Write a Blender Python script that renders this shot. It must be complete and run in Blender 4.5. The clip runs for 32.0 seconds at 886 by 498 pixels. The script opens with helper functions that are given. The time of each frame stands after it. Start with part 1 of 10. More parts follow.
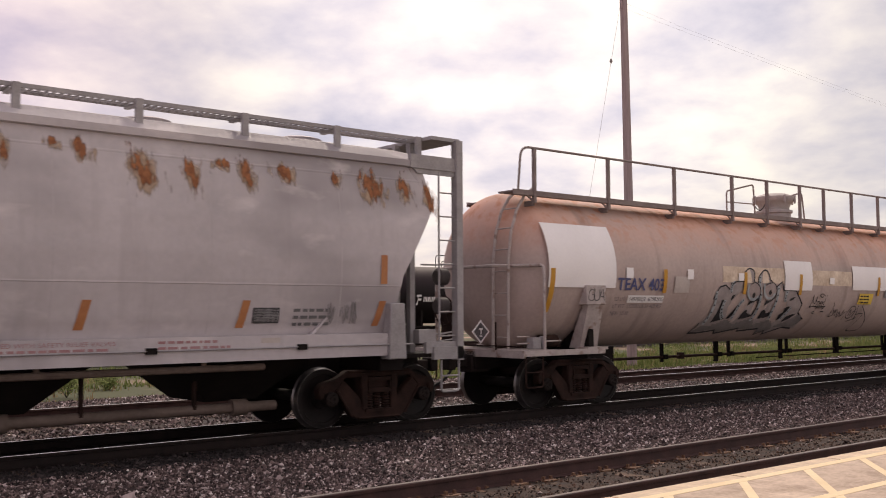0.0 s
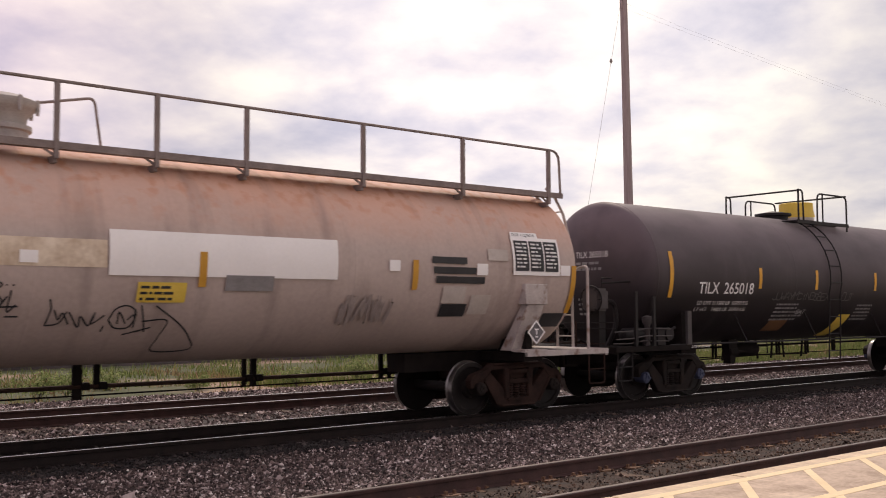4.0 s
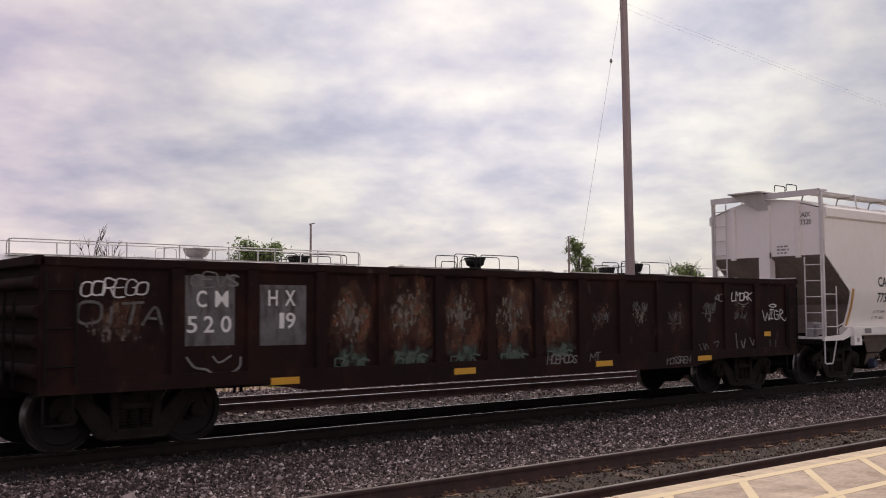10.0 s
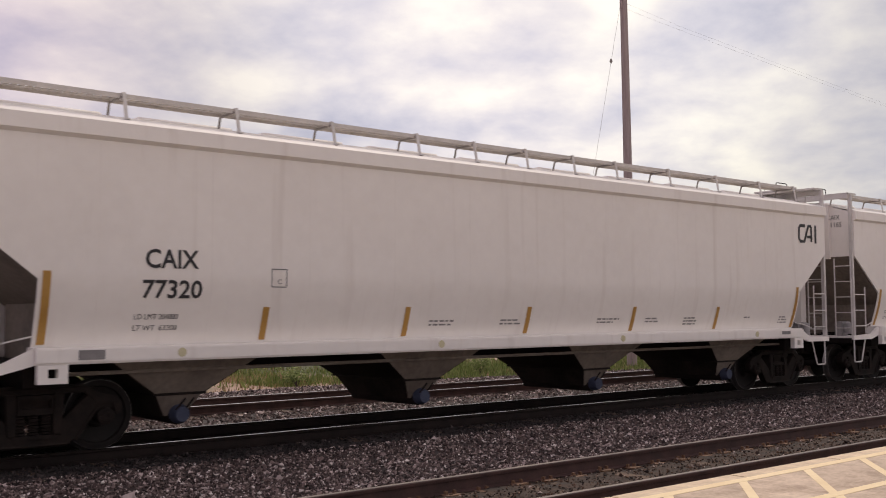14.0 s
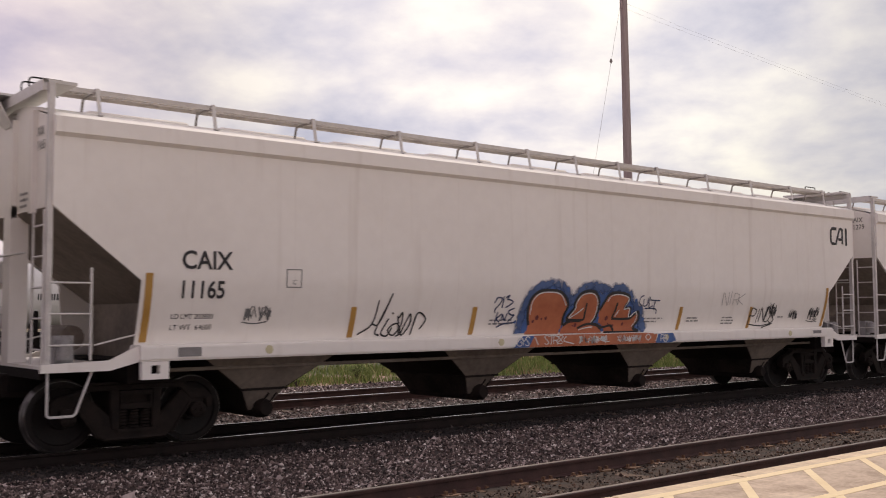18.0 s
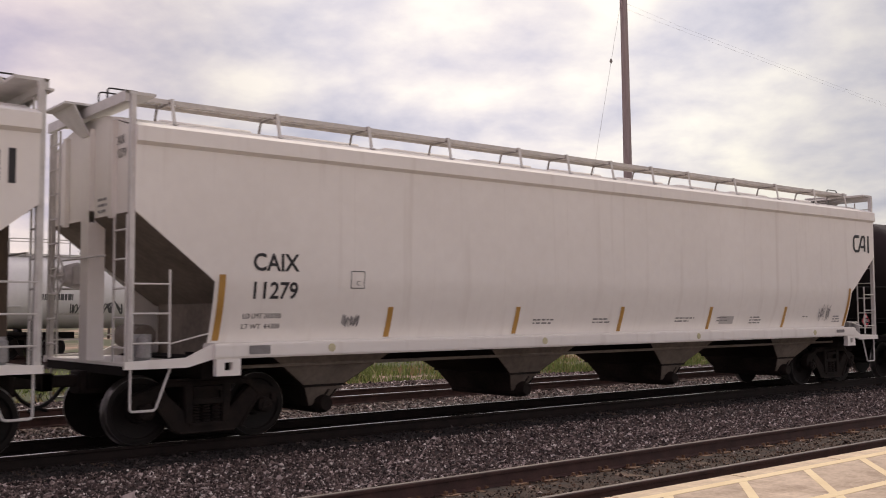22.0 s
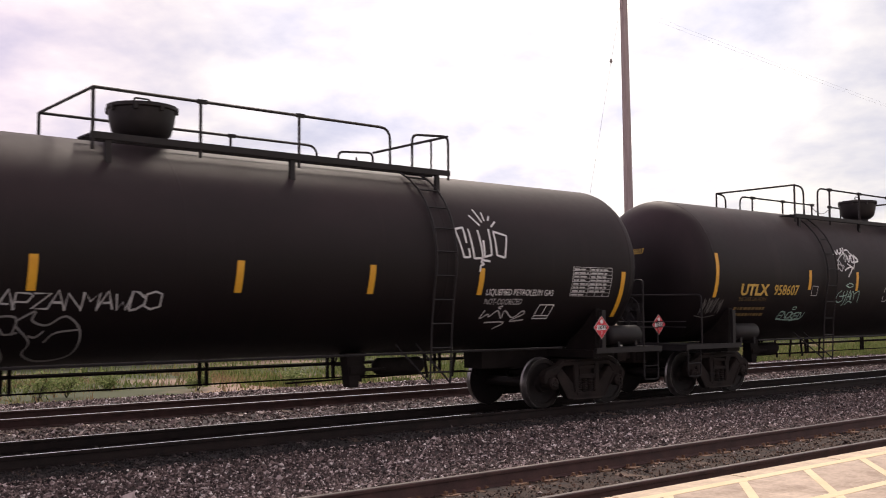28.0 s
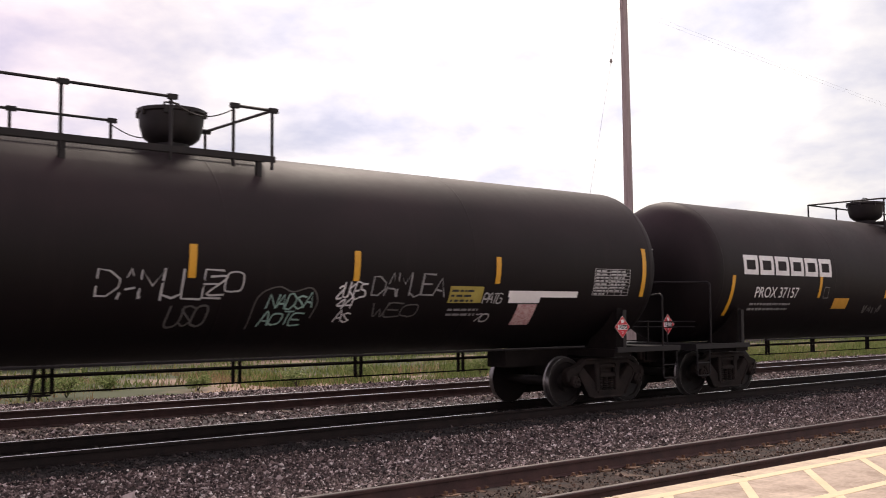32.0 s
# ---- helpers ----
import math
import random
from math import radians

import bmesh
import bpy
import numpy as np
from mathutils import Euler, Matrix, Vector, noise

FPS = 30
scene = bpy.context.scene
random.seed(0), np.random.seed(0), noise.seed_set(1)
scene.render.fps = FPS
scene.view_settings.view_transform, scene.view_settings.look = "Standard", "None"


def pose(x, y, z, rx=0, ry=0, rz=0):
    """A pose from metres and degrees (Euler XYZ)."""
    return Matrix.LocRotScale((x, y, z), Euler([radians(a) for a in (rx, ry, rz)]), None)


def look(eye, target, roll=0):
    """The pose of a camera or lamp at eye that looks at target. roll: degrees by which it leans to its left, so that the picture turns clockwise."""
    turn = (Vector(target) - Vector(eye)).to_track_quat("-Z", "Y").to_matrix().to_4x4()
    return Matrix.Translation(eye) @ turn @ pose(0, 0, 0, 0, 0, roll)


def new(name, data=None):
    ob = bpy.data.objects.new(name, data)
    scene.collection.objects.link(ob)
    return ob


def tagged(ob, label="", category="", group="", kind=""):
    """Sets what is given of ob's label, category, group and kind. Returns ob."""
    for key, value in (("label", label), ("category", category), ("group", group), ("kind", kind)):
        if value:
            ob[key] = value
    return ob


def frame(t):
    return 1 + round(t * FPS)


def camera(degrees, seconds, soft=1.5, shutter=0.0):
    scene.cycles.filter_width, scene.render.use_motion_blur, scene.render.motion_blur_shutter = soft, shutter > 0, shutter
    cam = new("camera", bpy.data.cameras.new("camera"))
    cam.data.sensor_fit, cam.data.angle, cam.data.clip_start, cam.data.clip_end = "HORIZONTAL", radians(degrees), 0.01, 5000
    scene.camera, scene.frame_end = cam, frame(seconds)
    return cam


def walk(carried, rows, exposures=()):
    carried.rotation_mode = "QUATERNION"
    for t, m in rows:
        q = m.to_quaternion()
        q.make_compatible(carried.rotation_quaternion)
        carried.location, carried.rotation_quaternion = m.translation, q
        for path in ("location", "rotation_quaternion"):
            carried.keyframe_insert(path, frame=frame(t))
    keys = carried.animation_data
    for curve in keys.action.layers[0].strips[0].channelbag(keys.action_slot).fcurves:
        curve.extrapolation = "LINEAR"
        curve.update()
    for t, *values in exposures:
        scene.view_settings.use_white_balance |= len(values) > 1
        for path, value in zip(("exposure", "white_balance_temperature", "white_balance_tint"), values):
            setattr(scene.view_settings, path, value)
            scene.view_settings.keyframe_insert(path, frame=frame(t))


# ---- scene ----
cam = camera(47.92, 32.0, soft=1.0, shutter=0.2)
EYE = Vector((0.0, 0.0, 1.764))
YAW, PITCH = radians(39.62), radians(3.665)
AHEAD = Vector((math.sin(YAW) * math.cos(PITCH), math.cos(YAW) * math.cos(PITCH), math.sin(PITCH)))
VIEW = look(EYE, EYE + AHEAD, -0.30)
walk(cam, [(0, VIEW), (32, VIEW)], exposures=[(0, 0.28, 7500, 18), (3, 0.28, 7500, 18), (6, 0.35, 7200, 15), (9, 0.05, 7000, 15), (11, 0.0, 7000, 15), (13, 0.06, 7200, 14.5), (19, 0.14, 7280, 14.5), (23, 0.11, 7250, 14.5), (25, 0.2, 7150, 14.5), (28, 0.54, 7150, 16), (32, 0.56, 7150, 16)])

# The middle of the train's track lies at y = TRACK; x runs along the rails, z = 0 is the rail's top.
TRACK = 13.904


def run(t):
    """How far the train has rolled by t seconds, in metres."""
    return 4.5576 * t + 0.020854 * t ** 2 - 0.0008538 * t ** 3 + 0.000014316 * t ** 4


# ---- sky and sun ----
world = bpy.data.worlds.new("sky")
scene.world = world
world.use_nodes = True
wn, wl = world.node_tree.nodes, world.node_tree.links
wn.clear()


def wnode(kind, **settings):
    n = wn.new(kind)
    for key, value in settings.items():
        if key == "op":
            n.operation = value
        else:
            n.inputs[key].default_value = value
    return n


SUN_AZ, SUN_EL = radians(44), radians(48)
sky = wn.new("ShaderNodeTexSky")
sky.sky_type, sky.sun_disc = "NISHITA", False
sky.sun_elevation, sky.sun_rotation = SUN_EL, SUN_AZ
coord = wn.new("ShaderNodeTexCoord")
flat = wn.new("ShaderNodeSeparateXYZ")
wl.new(coord.outputs["Generated"], flat.inputs[0])
lift = wnode("ShaderNodeMath", op="MAXIMUM")
lift.inputs[1].default_value = 0.0
wl.new(flat.outputs["Z"], lift.inputs[0])
lift2 = wnode("ShaderNodeMath", op="ADD")
lift2.inputs[1].default_value = 0.27
wl.new(lift.outputs[0], lift2.inputs[0])
plane = wn.new("ShaderNodeCombineXYZ")
for axis in ("X", "Y"):
    d = wnode("ShaderNodeMath", op="DIVIDE")
    wl.new(flat.outputs[axis], d.inputs[0])
    wl.new(lift2.outputs[0], d.inputs[1])
    wl.new(d.outputs[0], plane.inputs[axis])
turn = wn.new("ShaderNodeMapping")
turn.inputs["Rotation"].default_value = (0, 0, -YAW)
turn.inputs["Scale"].default_value = (1.0, 1.0, 1.0)
turn.inputs["Location"].default_value = (1.7, 4.6, 0)
wl.new(plane.outputs[0], turn.inputs["Vector"])
big = wn.new("ShaderNodeTexNoise")
big.inputs["Scale"].default_value, big.inputs["Detail"].default_value, big.inputs["Roughness"].default_value = 3.6, 7.0, 0.54
big.inputs["Distortion"].default_value = 0.1
wl.new(turn.outputs[0], big.inputs["Vector"])


def wmath(op, a, b):
    n = wn.new("ShaderNodeMath")
    n.operation = op
    for k, v in enumerate((a, b)):
        if isinstance(v, (int, float)):
            n.inputs[k].default_value = v
        else:
            wl.new(v, n.inputs[k])
    return n.outputs[0]


# thick and thin banks of cloud ahead, each by bearing, height, half width, half height (degrees) and thinness
north = wmath("ARCTAN2", flat.outputs["X"], flat.outputs["Y"])
height_ = wmath("ARCSINE", flat.outputs["Z"], 0.0)
chart = wn.new("ShaderNodeCombineXYZ")
wl.new(north, chart.inputs["X"])
wl.new(height_, chart.inputs["Y"])
ragged = wn.new("ShaderNodeTexNoise")
ragged.inputs["Scale"].default_value, ragged.inputs["Detail"].default_value = 9.0, 5.0
wl.new(chart.outputs[0], ragged.inputs["Vector"])
shove = wn.new("ShaderNodeVectorMath")
shove.operation = "MULTIPLY_ADD"
shove.inputs[1].default_value, shove.inputs[2].default_value = (0.16, 0.05, 0), (-0.08, -0.025, 0)
wl.new(ragged.outputs["Color"], shove.inputs[0])
torn = wn.new("ShaderNodeVectorMath")
wl.new(chart.outputs[0], torn.inputs[0])
wl.new(shove.outputs[0], torn.inputs[1])
thin = wmath("MULTIPLY_ADD", big.outputs["Fac"], 0.95)
thin.node.inputs[2].default_value = 0.045
BANKS = ((43.2, 16.2, 6.5, 3.8, 0.11), (41.2, 12.1, 4.0, 1.1, 0.09), (29.4, 14.4, 4.2, 1.3, 0.07), (56.2, 11.2, 3.2, 2.0, 0.12), (59.5, 8.3, 4.0, 1.0, 0.07), (18.2, 11.4, 6.0, 1.2, 0.05),
         (36.8, 9.8, 10.5, 2.1, -0.10), (52.4, 12.9, 3.6, 1.9, -0.10), (61.0, 13.6, 4.2, 2.2, -0.06), (25.4, 15.6, 5.0, 1.5, -0.05), (21.0, 8.2, 8.0, 1.6, -0.08), (46.5, 4.6, 18.0, 2.2, 0.05), (49.5, 8.6, 3.2, 1.3, -0.07), (16.5, 16.5, 6.0, 3.2, 0.07), (60.5, 17.5, 4.5, 1.6, 0.06), (33.0, 6.0, 5.0, 1.0, 0.05))
for bearing, up_, wide_, tall_, amount in BANKS:
    away = wn.new("ShaderNodeVectorMath")
    away.operation = "SUBTRACT"
    wl.new(torn.outputs[0], away.inputs[0])
    away.inputs[1].default_value = (radians(bearing), radians(up_), 0)
    shaped = wn.new("ShaderNodeVectorMath")
    shaped.operation = "MULTIPLY"
    wl.new(away.outputs[0], shaped.inputs[0])
    shaped.inputs[1].default_value = (1 / radians(wide_ * 1.5), 1 / radians(tall_ * 1.5), 0)
    far_ = wn.new("ShaderNodeVectorMath")
    far_.operation = "LENGTH"
    wl.new(shaped.outputs[0], far_.inputs[0])
    fade = wn.new("ShaderNodeMapRange")
    fade.interpolation_type = "SMOOTHSTEP"
    fade.inputs["From Min"].default_value, fade.inputs["From Max"].default_value = 1.0, 0.1
    fade.inputs["To Min"].default_value, fade.inputs["To Max"].default_value = 0.0, amount
    wl.new(far_.outputs["Value"], fade.inputs["Value"])
    thin = wmath("ADD", thin, fade.outputs[0])
cover = wn.new("ShaderNodeValToRGB")
cr = cover.color_ramp
cr.elements[0].position, cr.elements[0].color = 0.30, (0.47, 0.495, 0.645, 1)
cr.elements[1].position, cr.elements[1].color = 0.70, (1.03, 1.02, 0.975, 1)
for at, c in ((0.42, (0.632, 0.642, 0.755, 1)), (0.53, (0.79, 0.785, 0.84, 1))):
    e = cr.elements.new(at)
    e.color = c
wl.new(thin, cover.inputs["Fac"])
# a rosy cast away from the sun
rosy = wn.new("ShaderNodeMapRange")
rosy.interpolation_type = "SMOOTHSTEP"
rosy.inputs["From Min"].default_value, rosy.inputs["From Max"].default_value = radians(31), radians(10)
wl.new(north, rosy.inputs["Value"])
tinted = wn.new("ShaderNodeMix")
tinted.data_type, tinted.blend_type = "RGBA", "MULTIPLY"
wl.new(rosy.outputs[0], tinted.inputs["Factor"])
wl.new(cover.outputs["Color"], tinted.inputs[6])
tinted.inputs[7].default_value = (1.065, 0.955, 1.065, 1)
# and a greyer one past it
grey_side = wn.new("ShaderNodeMapRange")
grey_side.interpolation_type = "SMOOTHSTEP"
grey_side.inputs["From Min"].default_value, grey_side.inputs["From Max"].default_value = radians(42), radians(56)
wl.new(north, grey_side.inputs["Value"])
greyed = wn.new("ShaderNodeMix")
greyed.data_type, greyed.blend_type = "RGBA", "MULTIPLY"
wl.new(grey_side.outputs[0], greyed.inputs["Factor"])
wl.new(tinted.outputs[2], greyed.inputs[6])
greyed.inputs[7].default_value = (0.985, 1.005, 0.992, 1)
# the veiled sun brightens the clouds round it
spot = wnode("ShaderNodeVectorMath", op="DOT_PRODUCT")
wl.new(coord.outputs["Generated"], spot.inputs[0])
GLOW_AZ, GLOW_EL = radians(44.5), radians(19.5)
spot.inputs[1].default_value = (math.sin(GLOW_AZ) * math.cos(GLOW_EL), math.cos(GLOW_AZ) * math.cos(GLOW_EL), math.sin(GLOW_EL))
near = wn.new("ShaderNodeMapRange")
near.inputs["From Min"].default_value, near.inputs["From Max"].default_value = 0.93, 0.998
near.inputs["To Min"].default_value, near.inputs["To Max"].default_value = 0.0, 1.0
near.interpolation_type = "SMOOTHERSTEP"
wl.new(spot.outputs["Value"], near.inputs["Value"])
gain = wnode("ShaderNodeMath", op="MULTIPLY_ADD")
wl.new(near.outputs[0], gain.inputs[0])
gain.inputs[1].default_value, gain.inputs[2].default_value = 0.26, 0.74
clouds = wn.new("ShaderNodeBackground")
wl.new(greyed.outputs[2], clouds.inputs["Color"])
wl.new(gain.outputs[0], clouds.inputs["Strength"])
clear = wn.new("ShaderNodeBackground")
clear.inputs["Strength"].default_value = 0.12
wl.new(sky.outputs["Color"], clear.inputs["Color"])
both = wn.new("ShaderNodeMixShader")
both.inputs[0].default_value = 0.88
wl.new(clear.outputs[0], both.inputs[1])
wl.new(clouds.outputs[0], both.inputs[2])
out = wn.new("ShaderNodeOutputWorld")
wl.new(both.outputs[0], out.inputs["Surface"])

sun_data = bpy.data.lights.new("sun", "SUN")
sun_data.energy, sun_data.angle, sun_data.color = 1.5, radians(10), (1.0, 0.94, 0.86)
sun = new("sun", sun_data)
sun.matrix_world = look((math.sin(SUN_AZ) * 60, math.cos(SUN_AZ) * 60, math.tan(SUN_EL) * 60), (0, 0, 0))

# ---- materials ----
def material(name, dark, light, rough=0.6, metal=0.0, scale=3.0, stretch=(1, 1, 1), bump=0.0, fine=40.0, contrast=0.5, coat=0.0, random_tint=0.0, gloss=0.5):
    """A surface whose colour wanders between two tones at a coarse and a fine scale."""
    m = bpy.data.materials.new(name)
    m.use_nodes = True
    n, l = m.node_tree.nodes, m.node_tree.links
    b = n["Principled BSDF"]
    b.inputs["Roughness"].default_value, b.inputs["Metallic"].default_value = rough, metal
    b.inputs["Coat Weight"].default_value = coat
    b.inputs["Specular IOR Level"].default_value = gloss
    tc = n.new("ShaderNodeTexCoord")
    mp = n.new("ShaderNodeMapping")
    mp.inputs["Scale"].default_value = stretch
    l.new(tc.outputs["Object"], mp.inputs["Vector"])
    a = n.new("ShaderNodeTexNoise")
    a.inputs["Scale"].default_value, a.inputs["Detail"].default_value = scale, 6
    f = n.new("ShaderNodeTexNoise")
    f.inputs["Scale"].default_value, f.inputs["Detail"].default_value = fine, 4
    l.new(mp.outputs[0], a.inputs["Vector"])
    l.new(mp.outputs[0], f.inputs["Vector"])
    mix = n.new("ShaderNodeMath")
    mix.operation = "MULTIPLY_ADD"
    mix.inputs[1].default_value = 0.35
    l.new(f.outputs["Fac"], mix.inputs[0])
    part_a = n.new("ShaderNodeMath")
    part_a.operation = "MULTIPLY"
    part_a.inputs[1].default_value = 0.65
    l.new(a.outputs["Fac"], part_a.inputs[0])
    l.new(part_a.outputs[0], mix.inputs[2])
    ramp = n.new("ShaderNodeValToRGB")
    ramp.color_ramp.elements[0].position, ramp.color_ramp.elements[1].position = 0.5 - contrast * 0.35, 0.5 + contrast * 0.35
    ramp.color_ramp.elements[0].color, ramp.color_ramp.elements[1].color = (*dark, 1), (*light, 1)
    l.new(mix.outputs[0], ramp.inputs["Fac"])
    colour = ramp.outputs["Color"]
    if random_tint:
        info = n.new("ShaderNodeObjectInfo")
        hsv = n.new("ShaderNodeHueSaturation")
        rng = n.new("ShaderNodeMapRange")
        rng.inputs["To Min"].default_value, rng.inputs["To Max"].default_value = 1 - random_tint, 1 + random_tint
        l.new(info.outputs["Random"], rng.inputs["Value"])
        l.new(rng.outputs[0], hsv.inputs["Value"])
        l.new(colour, hsv.inputs["Color"])
        colour = hsv.outputs["Color"]
    l.new(colour, b.inputs["Base Color"])
    vary = n.new("ShaderNodeMapRange")
    vary.inputs["To Min"].default_value, vary.inputs["To Max"].default_value = max(rough - 0.12, 0.05), min(rough + 0.12, 1)
    l.new(mix.outputs[0], vary.inputs["Value"])
    l.new(vary.outputs[0], b.inputs["Roughness"])
    if bump:
        bn = n.new("ShaderNodeBump")
        bn.inputs["Strength"].default_value, bn.inputs["Distance"].default_value = bump, 0.02
        l.new(mix.outputs[0], bn.inputs["Height"])
        l.new(bn.outputs[0], b.inputs["Normal"])
    return m


def overlay(m, tone, lo, hi, axis_scale, scale, z_from=None, z_to=None, rough=None, detail=6, seed=0.0):
    """Adds a second layer to a material: patches of another tone (rust, soot, faded paint) or painted sheen, optionally
    only within a band of heights.
    """
    n, l = m.node_tree.nodes, m.node_tree.links
    b = n["Principled BSDF"]
    link = b.inputs["Base Color"].links[0]
    before = link.from_socket
    tc = n.new("ShaderNodeTexCoord")
    mp = n.new("ShaderNodeMapping")
    mp.inputs["Scale"].default_value = axis_scale
    mp.inputs["Location"].default_value = (seed, seed * 0.7, seed * 0.3)
    l.new(tc.outputs["Object"], mp.inputs["Vector"])
    t = n.new("ShaderNodeTexNoise")
    t.inputs["Scale"].default_value, t.inputs["Detail"].default_value = scale, detail
    l.new(mp.outputs[0], t.inputs["Vector"])
    r = n.new("ShaderNodeMapRange")
    r.inputs["From Min"].default_value, r.inputs["From Max"].default_value = lo, hi
    l.new(t.outputs["Fac"], r.inputs["Value"])
    fac = r.outputs[0]
    if z_from is not None:
        s = n.new("ShaderNodeSeparateXYZ")
        l.new(tc.outputs["Object"], s.inputs[0])
        zr = n.new("ShaderNodeMapRange")
        zr.inputs["From Min"].default_value, zr.inputs["From Max"].default_value = z_from, z_to
        l.new(s.outputs["Z"], zr.inputs["Value"])
        mul = n.new("ShaderNodeMath")
        mul.operation = "MULTIPLY"
        l.new(fac, mul.inputs[0])
        l.new(zr.outputs[0], mul.inputs[1])
        fac = mul.outputs[0]
    mix = n.new("ShaderNodeMix")
    mix.data_type = "RGBA"
    l.new(fac, mix.inputs["Factor"])
    l.new(before, mix.inputs[6])
    mix.inputs[7].default_value = (*tone, 1)
    l.new(mix.outputs[2], b.inputs["Base Color"])
    return m


M = {}
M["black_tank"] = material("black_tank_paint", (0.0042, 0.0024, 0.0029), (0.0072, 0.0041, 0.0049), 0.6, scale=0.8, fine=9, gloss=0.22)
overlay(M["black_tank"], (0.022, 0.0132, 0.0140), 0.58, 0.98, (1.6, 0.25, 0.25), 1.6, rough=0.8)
# Upper half lightened by height: dust plus the sky's sheen put into the colour.
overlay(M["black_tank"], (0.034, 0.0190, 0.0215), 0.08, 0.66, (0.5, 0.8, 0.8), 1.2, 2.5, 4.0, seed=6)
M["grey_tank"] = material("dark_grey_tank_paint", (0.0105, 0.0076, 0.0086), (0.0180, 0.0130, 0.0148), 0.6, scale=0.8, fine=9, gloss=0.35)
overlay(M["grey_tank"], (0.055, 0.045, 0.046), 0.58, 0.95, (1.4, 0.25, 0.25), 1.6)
# Paler upward: sky sheen on the dusty upper side, painted as tone.
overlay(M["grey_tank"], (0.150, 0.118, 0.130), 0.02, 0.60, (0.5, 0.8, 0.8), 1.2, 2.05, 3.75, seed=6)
M["salmon"] = material("faded_salmon_tank_paint", (0.40, 0.322, 0.288), (0.54, 0.448, 0.402), 0.75, scale=0.7, fine=14, bump=0.04)
overlay(M["salmon"], (0.70, 0.40, 0.29), 0.15, 0.60, (0.6, 0.8, 0.8), 0.9, 2.75, 3.7, seed=2)
overlay(M["salmon"], (0.55, 0.26, 0.15), 0.50, 0.66, (0.8, 0.8, 0.8), 6.0, 2.9, 3.9, seed=9)
overlay(M["salmon"], (0.17, 0.13, 0.11), 0.54, 1.0, (1.6, 0.25, 0.25), 1.6, seed=5)
M["hopper_white"] = material("off_white_hopper_paint", (0.80, 0.765, 0.725), (0.87, 0.84, 0.80), 0.7, scale=0.5, fine=6, gloss=0.3)
overlay(M["hopper_white"], (0.60, 0.54, 0.49), 0.58, 1.1, (2.6, 1, 0.16), 1.7, seed=1)
M["dark_brown_post"] = material("dark_brown_hopper_paint", (0.060, 0.043, 0.033), (0.16, 0.12, 0.095), 0.8, stretch=(1, 1, 0.3), scale=3, fine=20, gloss=0.2)
M["hopper_seam"] = material("dusty_weld_seam", (0.72, 0.685, 0.645), (0.86, 0.83, 0.79), 0.6, scale=2, fine=20)
# Dusty hopper paint darkened: shade under the car is put into the tone.
M["hopper_shade"] = material("dusty_shaded_hopper_underside_paint", (0.145, 0.118, 0.098), (0.265, 0.224, 0.188), 0.75, scale=1.5, fine=12, gloss=0.3)
M["hopper_grey"] = material("weathered_grey_hopper_paint", (0.43, 0.402, 0.407), (0.54, 0.506, 0.511), 0.62, scale=0.6, fine=10, bump=0.03)
overlay(M["hopper_grey"], (0.37, 0.342, 0.345), 0.55, 0.90, (2.0, 1, 0.12), 2.0, seed=7)
overlay(M["hopper_grey"], (0.31, 0.288, 0.294), 0.46, 0.66, (0.5, 1, 0.9), 0.8, detail=3, seed=14)
overlay(M["hopper_grey"], (0.64, 0.60, 0.59), 0.60, 0.78, (0.7, 1, 1.6), 1.4, detail=4, seed=21)
M["grey_seam"] = material("grimy_grey_weld_seam", (0.40, 0.375, 0.38), (0.50, 0.475, 0.478), 0.7, scale=2, fine=20)
M["gondola"] = material("rusty_brown_gondola_paint", (0.0100, 0.0042, 0.0037), (0.0225, 0.0094, 0.0080), 0.88, scale=1.2, fine=16, bump=0.25, gloss=0.2)
overlay(M["gondola"], (0.040, 0.0145, 0.0095), 0.54, 0.74, (1, 1, 0.6), 1.9, seed=3)
overlay(M["gondola"], (0.055, 0.042, 0.037), 0.64, 0.80, (1.4, 1, 0.5), 4.5, seed=11)


def thin_out(m, lo, hi, axis_scale, scale, seed=0.0):
    """Leaves a coat of rust or paint only in spots that grow sparse towards the rim of its patch."""
    n, l = m.node_tree.nodes, m.node_tree.links
    tc = n.new("ShaderNodeTexCoord")
    mp = n.new("ShaderNodeMapping")
    mp.inputs["Scale"].default_value, mp.inputs["Location"].default_value = axis_scale, (seed, seed * 0.7, seed * 0.3)
    l.new(tc.outputs["Object"], mp.inputs["Vector"])
    t = n.new("ShaderNodeTexNoise")
    t.inputs["Scale"].default_value, t.inputs["Detail"].default_value = scale, 6
    l.new(mp.outputs[0], t.inputs["Vector"])
    c = n.new("ShaderNodeVectorMath")
    c.operation = "DISTANCE"
    c.inputs[1].default_value = (0.5, 0.5, 0)
    l.new(tc.outputs["UV"], c.inputs[0])
    rim = n.new("ShaderNodeMapRange")
    rim.inputs["From Min"].default_value, rim.inputs["From Max"].default_value = 0.5, 0.15
    rim.inputs["To Min"].default_value, rim.inputs["To Max"].default_value = -0.28, 0.06
    l.new(c.outputs["Value"], rim.inputs["Value"])
    both_ = n.new("ShaderNodeMath")
    l.new(t.outputs["Fac"], both_.inputs[0])
    l.new(rim.outputs[0], both_.inputs[1])
    r = n.new("ShaderNodeMapRange")
    r.inputs["From Min"].default_value, r.inputs["From Max"].default_value = lo, hi
    l.new(both_.outputs[0], r.inputs["Value"])
    l.new(r.outputs[0], n["Principled BSDF"].inputs["Alpha"])
    return m


